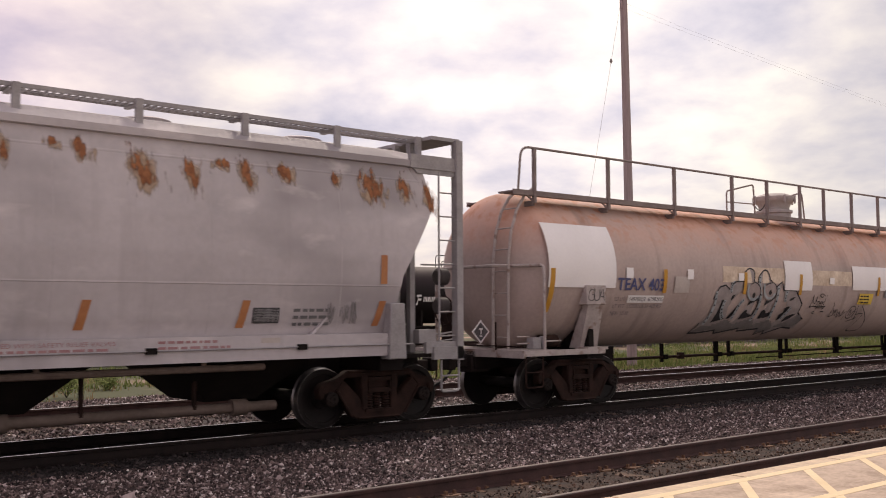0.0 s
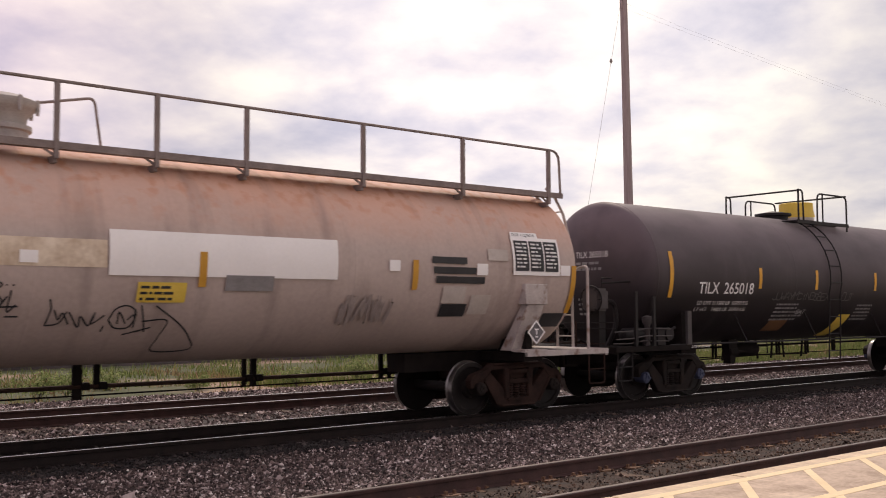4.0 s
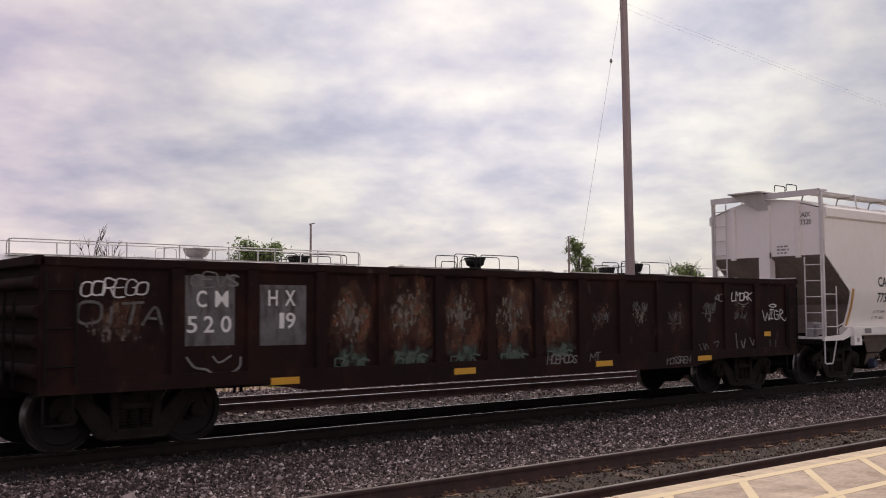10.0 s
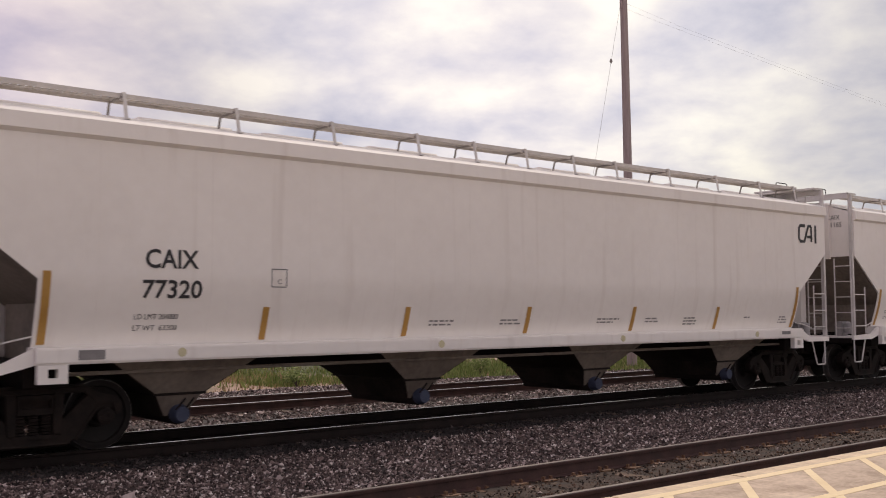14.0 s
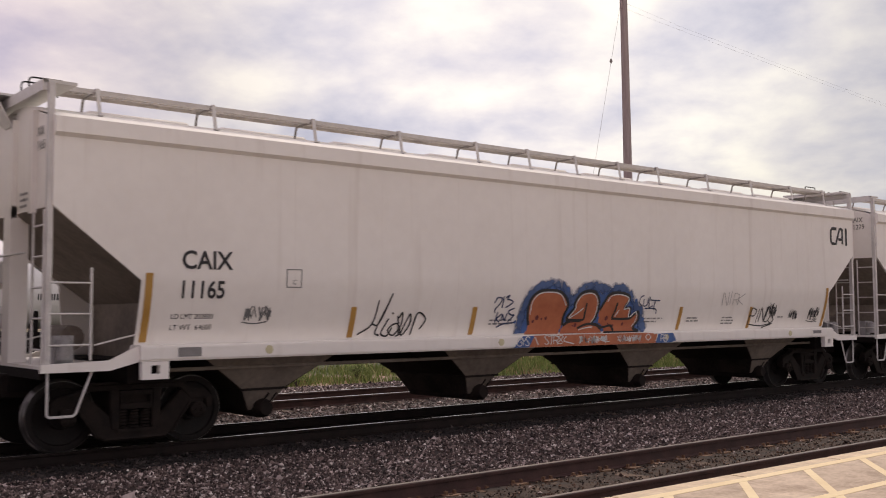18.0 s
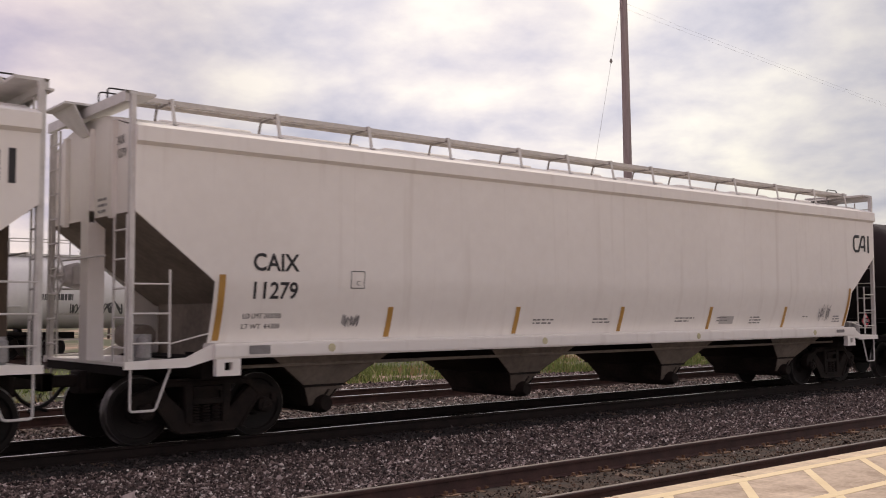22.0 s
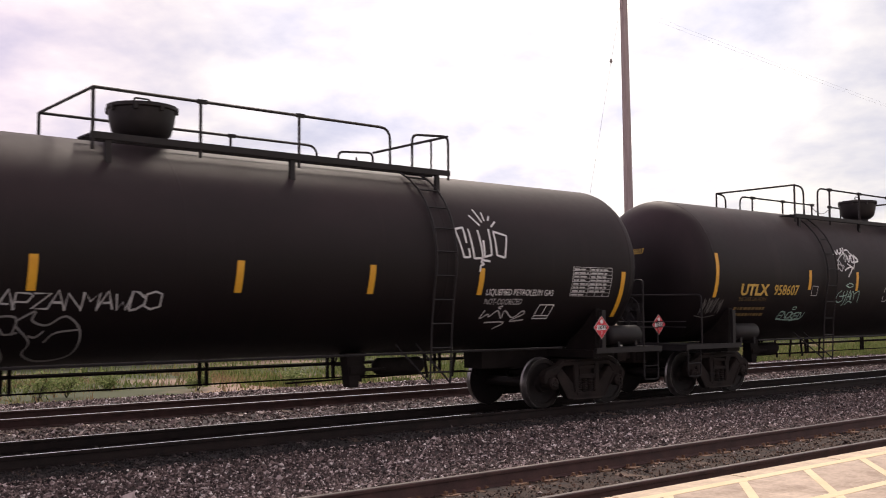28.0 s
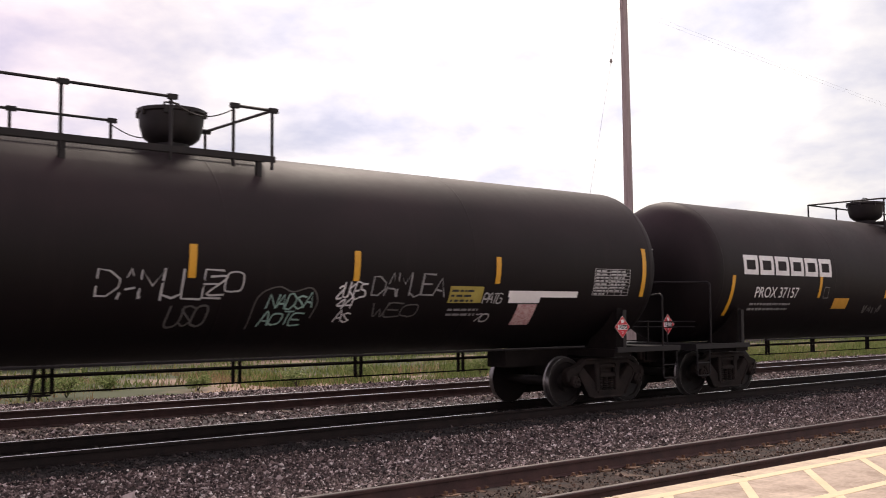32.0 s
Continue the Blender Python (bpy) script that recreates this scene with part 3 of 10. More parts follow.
def stones(label, mat, zones):
    """Crushed stone in one mesh, thicker where it is seen from nearest."""
    rnd = np.random.RandomState(4)
    base = np.array([(1, 0, 0), (-1, 0, 0), (0, 1, 0), (0, -1, 0), (0, 0, 1), (0, 0, -1)], float)
    tri = np.array([(0, 2, 4), (2, 1, 4), (1, 3, 4), (3, 0, 4), (2, 0, 5), (1, 2, 5), (3, 1, 5), (0, 3, 5)])
    vs, fs = [], []
    count = 0
    py, pz = zip(*BED_PROF)
    for x0, x1, y0, y1, n, size in zones:
        u = rnd.rand(n)
        x = x0 + (x1 - x0) * u ** 1.35
        y = y0 + (y1 - y0) * rnd.rand(n)
        ok = y < 22.4 + 2.2 * np.clip((27 - x) / 9.0, 0, 1) + 0.25 * np.sin(x * 1.9) * np.sin(x * 0.63)
        for yc in (7.577, TRACK, 18.62):
            for s in (-0.7525, 0.7525):
                ok &= np.abs(y - yc - s) > 0.085
        # bare sleeper tops stay free on the near track
        on_tie = (rnd.rand(n) < 0.3) & (np.abs(y - 7.577) < 1.25) & (np.abs(((x - 2.0 + 0.245) % 0.49) - 0.245) < 0.11)
        ok &= ~(on_tie & (rnd.rand(n) < 0.8))
        x, y = x[ok], y[ok]
        n = len(x)
        z = np.maximum(np.interp(y, py, pz), np.where((y > 12.1) & (y < 15.0), -0.178, np.where((y > 6.2) & (y < 8.8), -0.172, -9))) + rnd.uniform(-0.012, 0.02, n)
        s = size * rnd.lognormal(0, 0.32, n)
        ax = rnd.uniform(0.6, 1.3, (n, 3))
        ax[:, 2] *= 0.75
        yaw = rnd.rand(n) * 6.283
        tilt = rnd.normal(0, 0.5, n)
        p = base[None] * ax[:, None] * s[:, None, None] * (1 + rnd.uniform(-0.28, 0.28, (n, 6, 1)))
        p += rnd.normal(0, 0.22, (n, 6, 3)) * s[:, None, None]
        ct, st = np.cos(tilt)[:, None], np.sin(tilt)[:, None]
        p[..., 1], p[..., 2] = p[..., 1] * ct - p[..., 2] * st, p[..., 1] * st + p[..., 2] * ct
        c, q = np.cos(yaw)[:, None], np.sin(yaw)[:, None]
        p[..., 0], p[..., 1] = p[..., 0] * c - p[..., 1] * q, p[..., 0] * q + p[..., 1] * c
        p += np.stack([x, y, z], 1)[:, None]
        vs.append(p.reshape(-1, 3))
        fs.append((tri[None] + (np.arange(n) * 6)[:, None, None] + count).reshape(-1, 3))
        count += n * 6
    v, f = np.concatenate(vs), np.concatenate(fs)
    me = bpy.data.meshes.new("ballast_stones")
    me.from_pydata(v.tolist(), [], f.tolist())
    me.materials.append(M[mat])
    ob = new("ballast_stones", me)
    tagged(ob, label, "ballast", kind="stuff")


stones("loose crushed grey and brown ballast stones", "stone", [(3.0, 30, 8.35, 12.2, 84000, 0.0182), (30, 60, 8.35, 12.2, 15000, 0.028), (2, 45, 14.9, 17.8, 24000, 0.027), (3, 50, 17.9, 19.2, 7000, 0.026), (3, 24, 19.4, 24.5, 15000, 0.030), (24, 60, 19.4, 22.9, 11000, 0.030)])
stones("brown dirt-coated stones and chips in the near track", "stone_brown", [(3.5, 32, 6.0, 8.85, 26000, 0.0135)])
stones("oily ballast stones under the train, darkened to hold its shade", "stone_dark", [(3.0, 45, 12.05, 13.2, 10000, 0.022), (3.0, 45, 13.0, 14.95, 9000, 0.024)])


def strip_of(name, label, mat, y0, y1, z, relief=0.006, step=0.8, across=4):
    """A thin spread of another ground material along a track."""
    bm = B()
    ys = [y0 - 0.05] + [y0 + 0.06 + (y1 - y0 - 0.12) * k / across for k in range(across + 1)] + [y1 + 0.05]
    rows = [[bm.verts.new((x, y, z + relief * noise.noise((x * 1.7, y * 3, 2)) + 0.7 * relief * noise.noise((x * 6, y * 6, 5)))) for y in ys] for x in [-40 + step * i for i in range(int(200 / step))]]
    for r in rows:
        r[0].co.z -= 0.06
        r[-1].co.z -= 0.06
    for a, b in zip(rows, rows[1:]):
        for i in range(len(ys) - 1):
            bm.faces.new((a[i], b[i], b[i + 1], a[i + 1]))
    bmesh.ops.recalc_face_normals(bm, faces=bm.faces)
    tagged(new(name, finish(bm, name, mat, True)), label, "ground", kind="structure")


strip_of("dirt_fill", "brown dirt and fines filling the near track", "dirt", 6.22, 8.85, -0.176, 0.022, 0.12, 24)
strip_of("shaded_oily_ballast", "oily stone bed under the passing train, darkened to hold its shade", "oily_shade", 12.1, 15.0, -0.178)


def platform():
    """The station platform: a buff kerb along the edge and mottled pavers between raised buff bands."""
    p = thing("platform", "low station platform of buff concrete and mottled pavers", "platform", kind="structure", at=pose(0, 0, 0))
    edge, top = 6.09, 0.10
    bm = B()
    box(bm, -20, 90, -8.0, edge - 0.02, -0.34, top - 0.03)
    part("base", bm, "slab", p)
    slab = None
    for i in range(36):
        x = -4 + i * 1.83
        def one():
            b = B()
            box(b, 0.003, 1.825, 0, 0.23, -0.14, 0.0)
            bmesh.ops.bevel(b, geom=b.edges, offset=0.012, segments=2, affect="EDGES")
            return finish(b, "edge_slab", "slab")
        part("edge_slab", shared("edge_slab", one), None, p, at=pose(x, edge - 0.23, top))
    # paving behind the edge: pale bands, one along and one on the slant, round mottled pavers
    def strip(name, pts, mat, z):
        b = B()
        lo = [b.verts.new((x, y, z - 0.04)) for x, y in pts]
        hi = [b.verts.new((x, y, z)) for x, y in pts]
        b.faces.new(hi)
        for i in range(len(pts)):
            j = (i + 1) % len(pts)
            b.faces.new((lo[i], lo[j], hi[j], hi[i]))
        bmesh.ops.recalc_face_normals(b, faces=b.faces)
        return part(name, b, mat, p)
    rows = (5.80, 4.80, 3.80, 2.80)
    for y in rows:
        strip("paving_band", [(-4, y - 0.06), (60, y - 0.06), (60, y + 0.06), (-4, y + 0.06)], "band", top + 0.004)
    for y0, y1 in zip(rows[1:], rows):
        for i in range(24):
            x = -0.62 + i * 1.16
            d = 1.18 * (y1 - y0 - 0.12)
            a, b_ = y0 + 0.06, y1 - 0.06
            strip("paver", [(x + 0.07, a), (x + 1.09, a), (x + 1.09 + d, b_), (x + 0.07 + d, b_)], "paver", top)
            strip("paving_band", [(x - 0.07, a), (x + 0.07, a), (x + 0.07 + d, b_), (x - 0.07 + d, b_)], "band", top + 0.002)
    return p


PLATFORM = platform()


# ---- rolling stock: what all cars share ----
WHEELS = []
WR = 0.457


def wheelset_meshes():
    """Axle, then one wheel, its bright rim and its bearing cap on the side of -y, each in two finishes where needed."""
    bm = B()
    turned(bm, [(-0.9, 0.085), (-0.3, 0.09), (0.3, 0.09), (0.9, 0.085)], "y", 12)
    axle = finish(bm, "axle", "wheel")
    bm = B()
    prof = [(0.685, 0.001), (0.685, 0.36), (0.69, WR + 0.022), (0.705, WR + 0.025), (0.722, WR + 0.004), (0.815, WR - 0.003), (0.822, WR - 0.03), (0.822, 0.375), (0.79, 0.36), (0.755, 0.17), (0.80, 0.15), (0.83, 0.145), (0.83, 0.001)]
    turned(bm, [(-a, r) for a, r in prof], "y", 40)
    wheel = finish(bm, "wheel", "wheel")
    bm = B()
    turned(bm, [(-0.690, WR + 0.0235), (-0.705, WR + 0.0268), (-0.724, WR + 0.006), (-0.80, WR + 0.003), (-0.8235, WR - 0.004), (-0.8240, WR - 0.008)], "y", 40, cap=False)
    tread = finish(bm, "tread", "tread")
    caps = []
    for mat in ("truck", "blue_cap"):
        bm = B()
        turned(bm, [(-0.86, 0.10), (-1.06, 0.115), (-1.10, 0.112), (-1.115, 0.095), (-1.118, 0.06), (-1.135, 0.055), (-1.135, 0.03), (-1.12, 0.025), (-1.12, 0.001)], "y", 20)
        for k in range(3):
            a = k * 2.0944 + 0.4
            turned(bm, [(-1.112, 0.026), (-1.132, 0.026), (-1.134, 0.001)], "y", 6, (0.078 * math.sin(a), 0, 0.078 * math.cos(a)))
        caps.append(finish(bm, "bearing_cap", mat))
    return axle, wheel, tread, caps


def truck_meshes(mat):
    """One side frame with its bolster end and spring nest; it stands on the side of -y."""
    bm = B()
    y0, y1 = -1.07, -0.92
    half_top = [(1.10, 0.47), (1.12, 0.62), (1.04, 0.71), (0.86, 0.75), (0.72, 0.80), (0.60, 0.88)]
    half_low = [(0.62, 0.775), (0.70, 0.69), (0.77, 0.615), (0.99, 0.615), (1.02, 0.47)]
    prism(bm, half_top + [(-x, z) for x, z in half_top[::-1]] + [(-x, z) for x, z in half_low[::-1]] + half_low, y0, y1)
    half_out = [(0.40, 0.125), (0.52, 0.19), (0.80, 0.62)]
    half_in = [(0.66, 0.74), (0.34, 0.44), (0.30, 0.275)]
    prism(bm, [(-x, z) for x, z in half_out[::-1]] + half_out + half_in + [(-x, z) for x, z in half_in[::-1]], y0 + 0.004, y1)
    for s in (-1, 1):
        prism(bm, [(s * 0.22, 0.27), (s * 0.33, 0.27), (s * 0.36, 0.80), (s * 0.22, 0.80)], y0 - 0.022, y1 + 0.02)
    bmesh.ops.recalc_face_normals(bm, faces=bm.faces)
    bmesh.ops.bevel(bm, geom=bm.edges, offset=0.014, segments=2, affect="EDGES")
    # ribs along the rims of the casting, seat of the spring nest, bearing adapters
    for s in (-1, 1):
        tube(bm, [(s * 0.79, y0 - 0.004, 0.59), (s * 0.51, y0 - 0.004, 0.18)], 0.022, 5)
        box(bm, *sorted((s * 0.79, s * 0.99)), y0 + 0.03, y1 - 0.01, 0.545, 0.625)
    tube(bm, [(-0.40, y0 - 0.004, 0.145), (0.40, y0 - 0.004, 0.145)], 0.022, 5)
    tube(bm, [(-0.58, y0 - 0.004, 0.862), (0.58, y0 - 0.004, 0.862)], 0.022, 5)
    box(bm, -0.26, 0.26, y0 - 0.02, y1 + 0.02, 0.225, 0.27)
    frame_me = finish(bm, "side_frame", mat)
    bm = B()
    coil = []
    for k in range(6):
        coil += [(0.265 + k * 0.042, 0.050), (0.278 + k * 0.042, 0.072), (0.296 + k * 0.042, 0.072)]
    turned(bm, coil + [(0.522, 0.05)], "z", 10)
    spring = finish(bm, "spring", mat)
    bm = B()
    box(bm, -0.215, 0.215, -1.09, 1.09, 0.525, 0.60)
    box(bm, -0.215, 0.215, -1.02, 1.02, 0.60, 0.70)
    box(bm, -0.215, 0.215, -1.09, 1.09, 0.70, 0.765)
    box(bm, -0.18, 0.18, -0.6, 0.6, 0.60, 0.86)
    for yy in (-1.085, 1.085):
        for xx in (-0.20, 0.20):
            box(bm, xx - 0.015, xx + 0.015, yy - 0.02, yy + 0.02, 0.59, 0.71)
    bolster = finish(bm, "bolster", mat)
    bm = B()
    box(bm, 0.46, 0.54, -0.78, 0.78, 0.34, 0.44)
    return frame_me, spring, bolster, finish(bm, "brake_beam", mat)


def add_truck(car, x, mat="truck", cap=0, still=False):
    frame_me, spring, bolster, beam = shared("truck " + mat, lambda: truck_meshes(mat))
    axle, wheel, tread, caps = shared("wheels", wheelset_meshes)
    t = part("truck_bolster", bolster, None, car, "cast steel truck bolster", at=pose(x, 0, 0))
    for rz in (0, 180):
        part("side_frame", frame_me, None, t, at=pose(0, 0, 0, 0, 0, rz))
        part("brake_beam", beam, None, t, at=pose(0, 0, 0, 0, 0, rz))
        for sx in (-0.16, 0.0, 0.16):
            part("spring", spring, None, t, at=pose(0, 0, 0, 0, 0, rz) @ pose(sx, -1.0, 0))
    for dx in (-0.889, 0.889):
        w = part("wheelset", axle, None, car, "steel axle with two wheels", at=pose(x + dx, 0, WR))
        for rz in (0, 180):
            turn_it = pose(0, 0, 0, 0, 0, rz)
            part("wheel", wheel, None, w, at=turn_it)
            part("tread", tread, None, w, "bright worn tread", at=turn_it)
            part("bearing_cap", caps[cap], None, w, "blue bearing cap" if cap else "", at=turn_it)
        if not still:
            WHEELS.append((w, x + dx))


def coupler(car, x, s, mat="underframe"):
    """Draft sill and knuckle coupler at an end; s is the way outwards. Their meeting faces leave a small gap."""
    bm = B()
    box(bm, *sorted((x - s * 0.4, x + s * 0.05)), -0.2, 0.2, 0.68, 1.0)
    box(bm, *sorted((x, x + s * 0.42)), -0.09, 0.09, 0.78, 0.94)
    box(bm, *sorted((x + s * 0.38, x + s * 0.55)), -0.17, 0.10, 0.74, 0.98)
    bmesh.ops.bevel(bm, geom=bm.edges, offset=0.02, segments=1, affect="EDGES")
    c = part("coupler", bm, "truck", car, "cast knuckle coupler")
    bm = B()
    tube(bm, bent([(x + s * 0.1, 0.22, 0.80), (x + s * 0.3, 0.24, 0.55), (x + s * 0.6, 0.2, 0.45)], 0.15), 0.028, 6)
    part("air_hose", bm, "black_iron", c)


def ladder(name, bars, rung, car, label, mat, stile=0.018):
    """bars: two lines of points for the stiles; rungs join them every so many metres."""
    bm = B()
    for line in bars:
        tube(bm, line, stile, 5)
    ob = part(name, bm, mat, car, label)
    a, b = [[Vector(p) for p in line] for line in bars]
    n = max(2, int(sum((p - q).length for p, q in zip(a, a[1:])) / rung))

    def along(line, t):
        total = sum((p - q).length for p, q in zip(line, line[1:]))
        d = t * total
        for p, q in zip(line, line[1:]):
            if d <= (p - q).length:
                return p + (q - p) * (d / (p - q).length)
            d -= (p - q).length
        return line[-1]
    for i in range(n):
        t = (i + 0.5) / n
        bm = B()
        tube(bm, [along(a, t), along(b, t)], 0.014, 5)
        part("rung", bm, mat, ob)
    return ob


def grab(car, points, mat, r=0.016, name="grab_iron", label="", bend=0.1):
    bm = B()
    tube(bm, bent(points, bend) if len(points) > 2 else points, r, 6)
    return part(name, bm, mat, car, label)


def brake_wheel(car, x, y, z, s, mat):
    """A hand brake wheel: hub, rim and six spokes."""
    bm = B()
    turned(bm, [(s * 0.02, 0.001), (s * 0.02, 0.045), (0, 0.05), (s * -0.12, 0.05)], "x", 12, (x, y, z))
    hub = part("brake_wheel", bm, mat, car, "spoked hand brake wheel")
    bm = B()
    n = 24
    tube(bm, [(x, y + 0.27 * math.cos(2 * math.pi * k / n), z + 0.27 * math.sin(2 * math.pi * k / n)) for k in range(n + 1)], 0.016, 6)
    part("rim", bm, mat, hub)
    for k in range(6):
        a = k * math.pi / 3
        bm = B()
        tube(bm, [(x, y, z), (x, y + 0.27 * math.cos(a), z + 0.27 * math.sin(a))], 0.011, 5)
        part("spoke", bm, mat, hub)


# ---- writing and marks on car sides ----
def on_tank(R, zc, lift=0.008):
    """Puts a point of the side's plan (x, z) on the side of a round tank that faces the platform."""
    def f(x, z):
        d = max(min((z - zc) / R, 0.999), -0.999)
        rr = R + lift
        a = math.asin(d)
        return (x, -rr * math.cos(a), zc + rr * math.sin(a))
    return f


def on_flat(y, lift=0.006):
    return lambda x, z: (x, y - lift, z)


def letters(car, text, x, z, height, where, mat, width=None, name="lettering", slant=0.0, bold=0.0, align="LEFT"):
    cu = bpy.data.curves.new("text", "FONT")
    cu.body, cu.size, cu.align_x = text, height / 0.70, align
    cu.shear, cu.offset = slant, bold
    cu.resolution_u = 3
    ob = new("text", cu)
    dg = bpy.context.evaluated_depsgraph_get()
    me = bpy.data.meshes.new_from_object(ob.evaluated_get(dg))
    bpy.data.objects.remove(ob)
    bpy.data.curves.remove(cu)
    if not me.vertices:
        return None
    xs = [v.co.x for v in me.vertices]
    k = 1.0 if width is None else width / max(max(xs) - min(xs), 1e-6)
    for v in me.vertices:
        v.co = where(x + v.co.x * k, z + v.co.y)
    me.materials.clear()
    me.materials.append(M[mat])
    me.name = name
    return part(name, me, None, car)


def patch(car, x0, x1, z0, z1, where, mat, name="panel", label="", lean=0.0, steps=6):
    """A painted field or sticker that follows the surface."""
    bm = B()
    rows = []
    for i in range(steps + 1):
        t = i / steps
        z = z0 + (z1 - z0) * t
        rows.append([bm.verts.new(where(x + lean * t, z)) for x in (x0, (x0 + x1) / 2, x1)])
    for a, b in zip(rows, rows[1:]):
        for k in range(2):
            bm.faces.new((a[k], a[k + 1], b[k + 1], b[k]))
    return part(name, bm, mat, car, label)


def text_bars(car, x, z, width, lines, where, mat, line=0.085, seed=1, name="small_print", thick=0.45):
    """Print too small to read: rows of short bars of its size."""
    rnd = random.Random(seed)
    bm = B()
    for i in range(lines):
        zz = z - i * line
        at = x
        end = x + width * rnd.uniform(0.72, 1.0)
        while at < end - 0.03:
            w = min(rnd.uniform(0.04, 0.16), end - at)
            q = [bm.verts.new(where(a, b)) for a, b in ((at, zz), (at + w, zz), (at + w, zz + line * thick), (at, zz + line * thick))]
            bm.faces.new(q)
            at += w + rnd.uniform(0.018, 0.04)
    return tagged(part(name, bm, mat, car), kind="stuff")


def ribbon(bm, line, width, where):
    """A painted stroke along points of the side's plan."""
    pts = [Vector((a, b)) for a, b in line]
    left, right = [], []
    for i, p in enumerate(pts):
        d = pts[min(i + 1, len(pts) - 1)] - pts[max(i - 1, 0)]
        d = d.normalized() if d.length > 1e-6 else Vector((1, 0))
        nrm = Vector((-d.y, d.x)) * width * 0.5
        left.append(bm.verts.new(where(*(p + nrm))))
        right.append(bm.verts.new(where(*(p - nrm))))
    for i in range(len(pts) - 1):
        bm.faces.new((left[i], right[i], right[i + 1], left[i + 1]))


def smooth_line(pts, steps=5):
    out = []
    p = [Vector(q) for q in pts]
    p = [p[0] * 2 - p[1]] + p + [p[-1] * 2 - p[-2]]
    for a, b, c, d in zip(p, p[1:], p[2:], p[3:]):
        for i in range(steps):
            t = i / steps
            out.append(tuple(0.5 * (2 * b + (c - a) * t + (2 * a - 5 * b + 4 * c - d) * t * t + (3 * b - a - 3 * c + d) * t ** 3)))
    return out + [tuple(p[-2])]


def scrawl(car, x, z, width, height, where, mat, seed, glyphs=6, stroke=0.035, name="graffiti", label="", sharp=False, crowd=1.15):
    """A sprayed tag: a row of looped and angular strokes with no words in it."""
    rnd = random.Random(seed)
    bm = B()
    gw = width / glyphs
    lift = 0
    for g in range(glyphs):
        cx = x + (g + 0.5) * gw
        for s in range(rnd.choice((1, 2, 2))):
            n = rnd.randint(4, 6)
            pts = []
            up = rnd.random() < 0.5
            for i in range(n):
                px = cx + (rnd.uniform(-0.5, 0.5)) * gw * crowd
                up = not up
                pz = z + height * (rnd.uniform(0.62, 1.0) if up else rnd.uniform(0.0, 0.38))
                pts.append((px, pz))
            line = pts if sharp else smooth_line(pts)
            lift += 0.0006
            ribbon(bm, line, stroke * rnd.uniform(0.7, 1.2), (lambda a, b, k=lift: tuple(Vector(where(a, b)) + Vector((0, -k, 0)))))
    line = smooth_line([(x - 0.1 * width, z - 0.05 * height), (x + 0.4 * width, z - 0.15 * height), (x + 0.9 * width, z - 0.02 * height)])
    if rnd.random() < 0.4:
        ribbon(bm, line, stroke, where)
    return part(name, bm, mat, car, label or "sprayed graffiti tag")


# Hand-drawn letter strokes on a grid four wide and six high: strokes by semicolons, points as pairs of digits.
STROKES = {"A": "00 26 40;12 32", "B": "00 06 26 35 23 03 23 42 30 00", "C": "45 26 05 01 20 41", "D": "00 06 26 44 42 20 00", "E": "46 06 00 40;03 33", "F": "00 06 46;03 33", "G": "45 26 05 01 20 41 43 23", "H": "00 06;40 46;03 43", "I": "20 26", "J": "46 41 20 01", "K": "00 06;46 03 40", "L": "06 00 40", "M": "00 06 23 46 40", "N": "00 06 40 46", "O": "20 01 05 26 45 41 20", "P": "00 06 36 45 33 03", "Q": "20 01 05 26 45 41 20;22 40", "R": "00 06 36 45 33 03;23 40", "S": "45 26 05 14 32 41 20 01", "T": "20 26;06 46", "U": "06 01 20 41 46", "V": "06 20 46", "W": "06 10 23 30 46", "X": "00 46;06 40", "Y": "06 23 46;23 20", "Z": "06 46 00 40", "0": "20 01 05 26 45 41 20", "1": "15 26 20", "2": "05 26 45 00 40", "3": "06 46 23 42 20 01", "4": "30 36 02 42", "5": "46 06 04 33 41 00", "6": "45 26 02 20 41 33 03", "7": "06 46 10", "8": "23 05 26 45 23 01 20 41 23", "9": "43 13 05 26 45 40", "!": "22 26;20 21"}


def tag(car, text, x, z, width, height, where, mat, seed=0, stroke=0.03, wobble=0.5, slant=0.15, soft=True, name="graffiti", label="", crowd=1.25, flourish=False):
    """A sprayed or markered word drawn stroke by stroke by hand."""
    rnd = random.Random(seed)
    bm = B()
    cell = width / max(len(text), 1)
    lift = 0.0
    for i, ch in enumerate(text):
        if ch not in STROKES:
            continue
        big = rnd.uniform(0.85, 1.15)
        drop = rnd.uniform(-0.06, 0.06) * height
        for s in STROKES[ch].split(";"):
            pts = []
            for q in s.split():
                a, b = int(q[0]) / 4, int(q[1]) / 6
                a += rnd.uniform(-0.10, 0.10) * wobble
                b += rnd.uniform(-0.08, 0.08) * wobble
                pts.append((x + i * cell + a * cell * 0.8 * crowd + slant * b * height, z + drop + b * height * big))
            line = smooth_line(pts, 4) if soft and len(pts) > 2 else pts
            lift += 0.0004
            ribbon(bm, line, stroke * rnd.uniform(0.8, 1.15), (lambda a, b, k=lift: tuple(Vector(where(a, b)) + Vector((0, -k, 0)))))
    if flourish:
        ribbon(bm, smooth_line([(x, z - 0.1 * height), (x + 0.5 * width, z - 0.22 * height), (x + width, z - 0.08 * height), (x + 0.6 * width, z - 0.35 * height)]), stroke, where)
    return part(name, bm, mat, car, label or "sprayed graffiti tag")


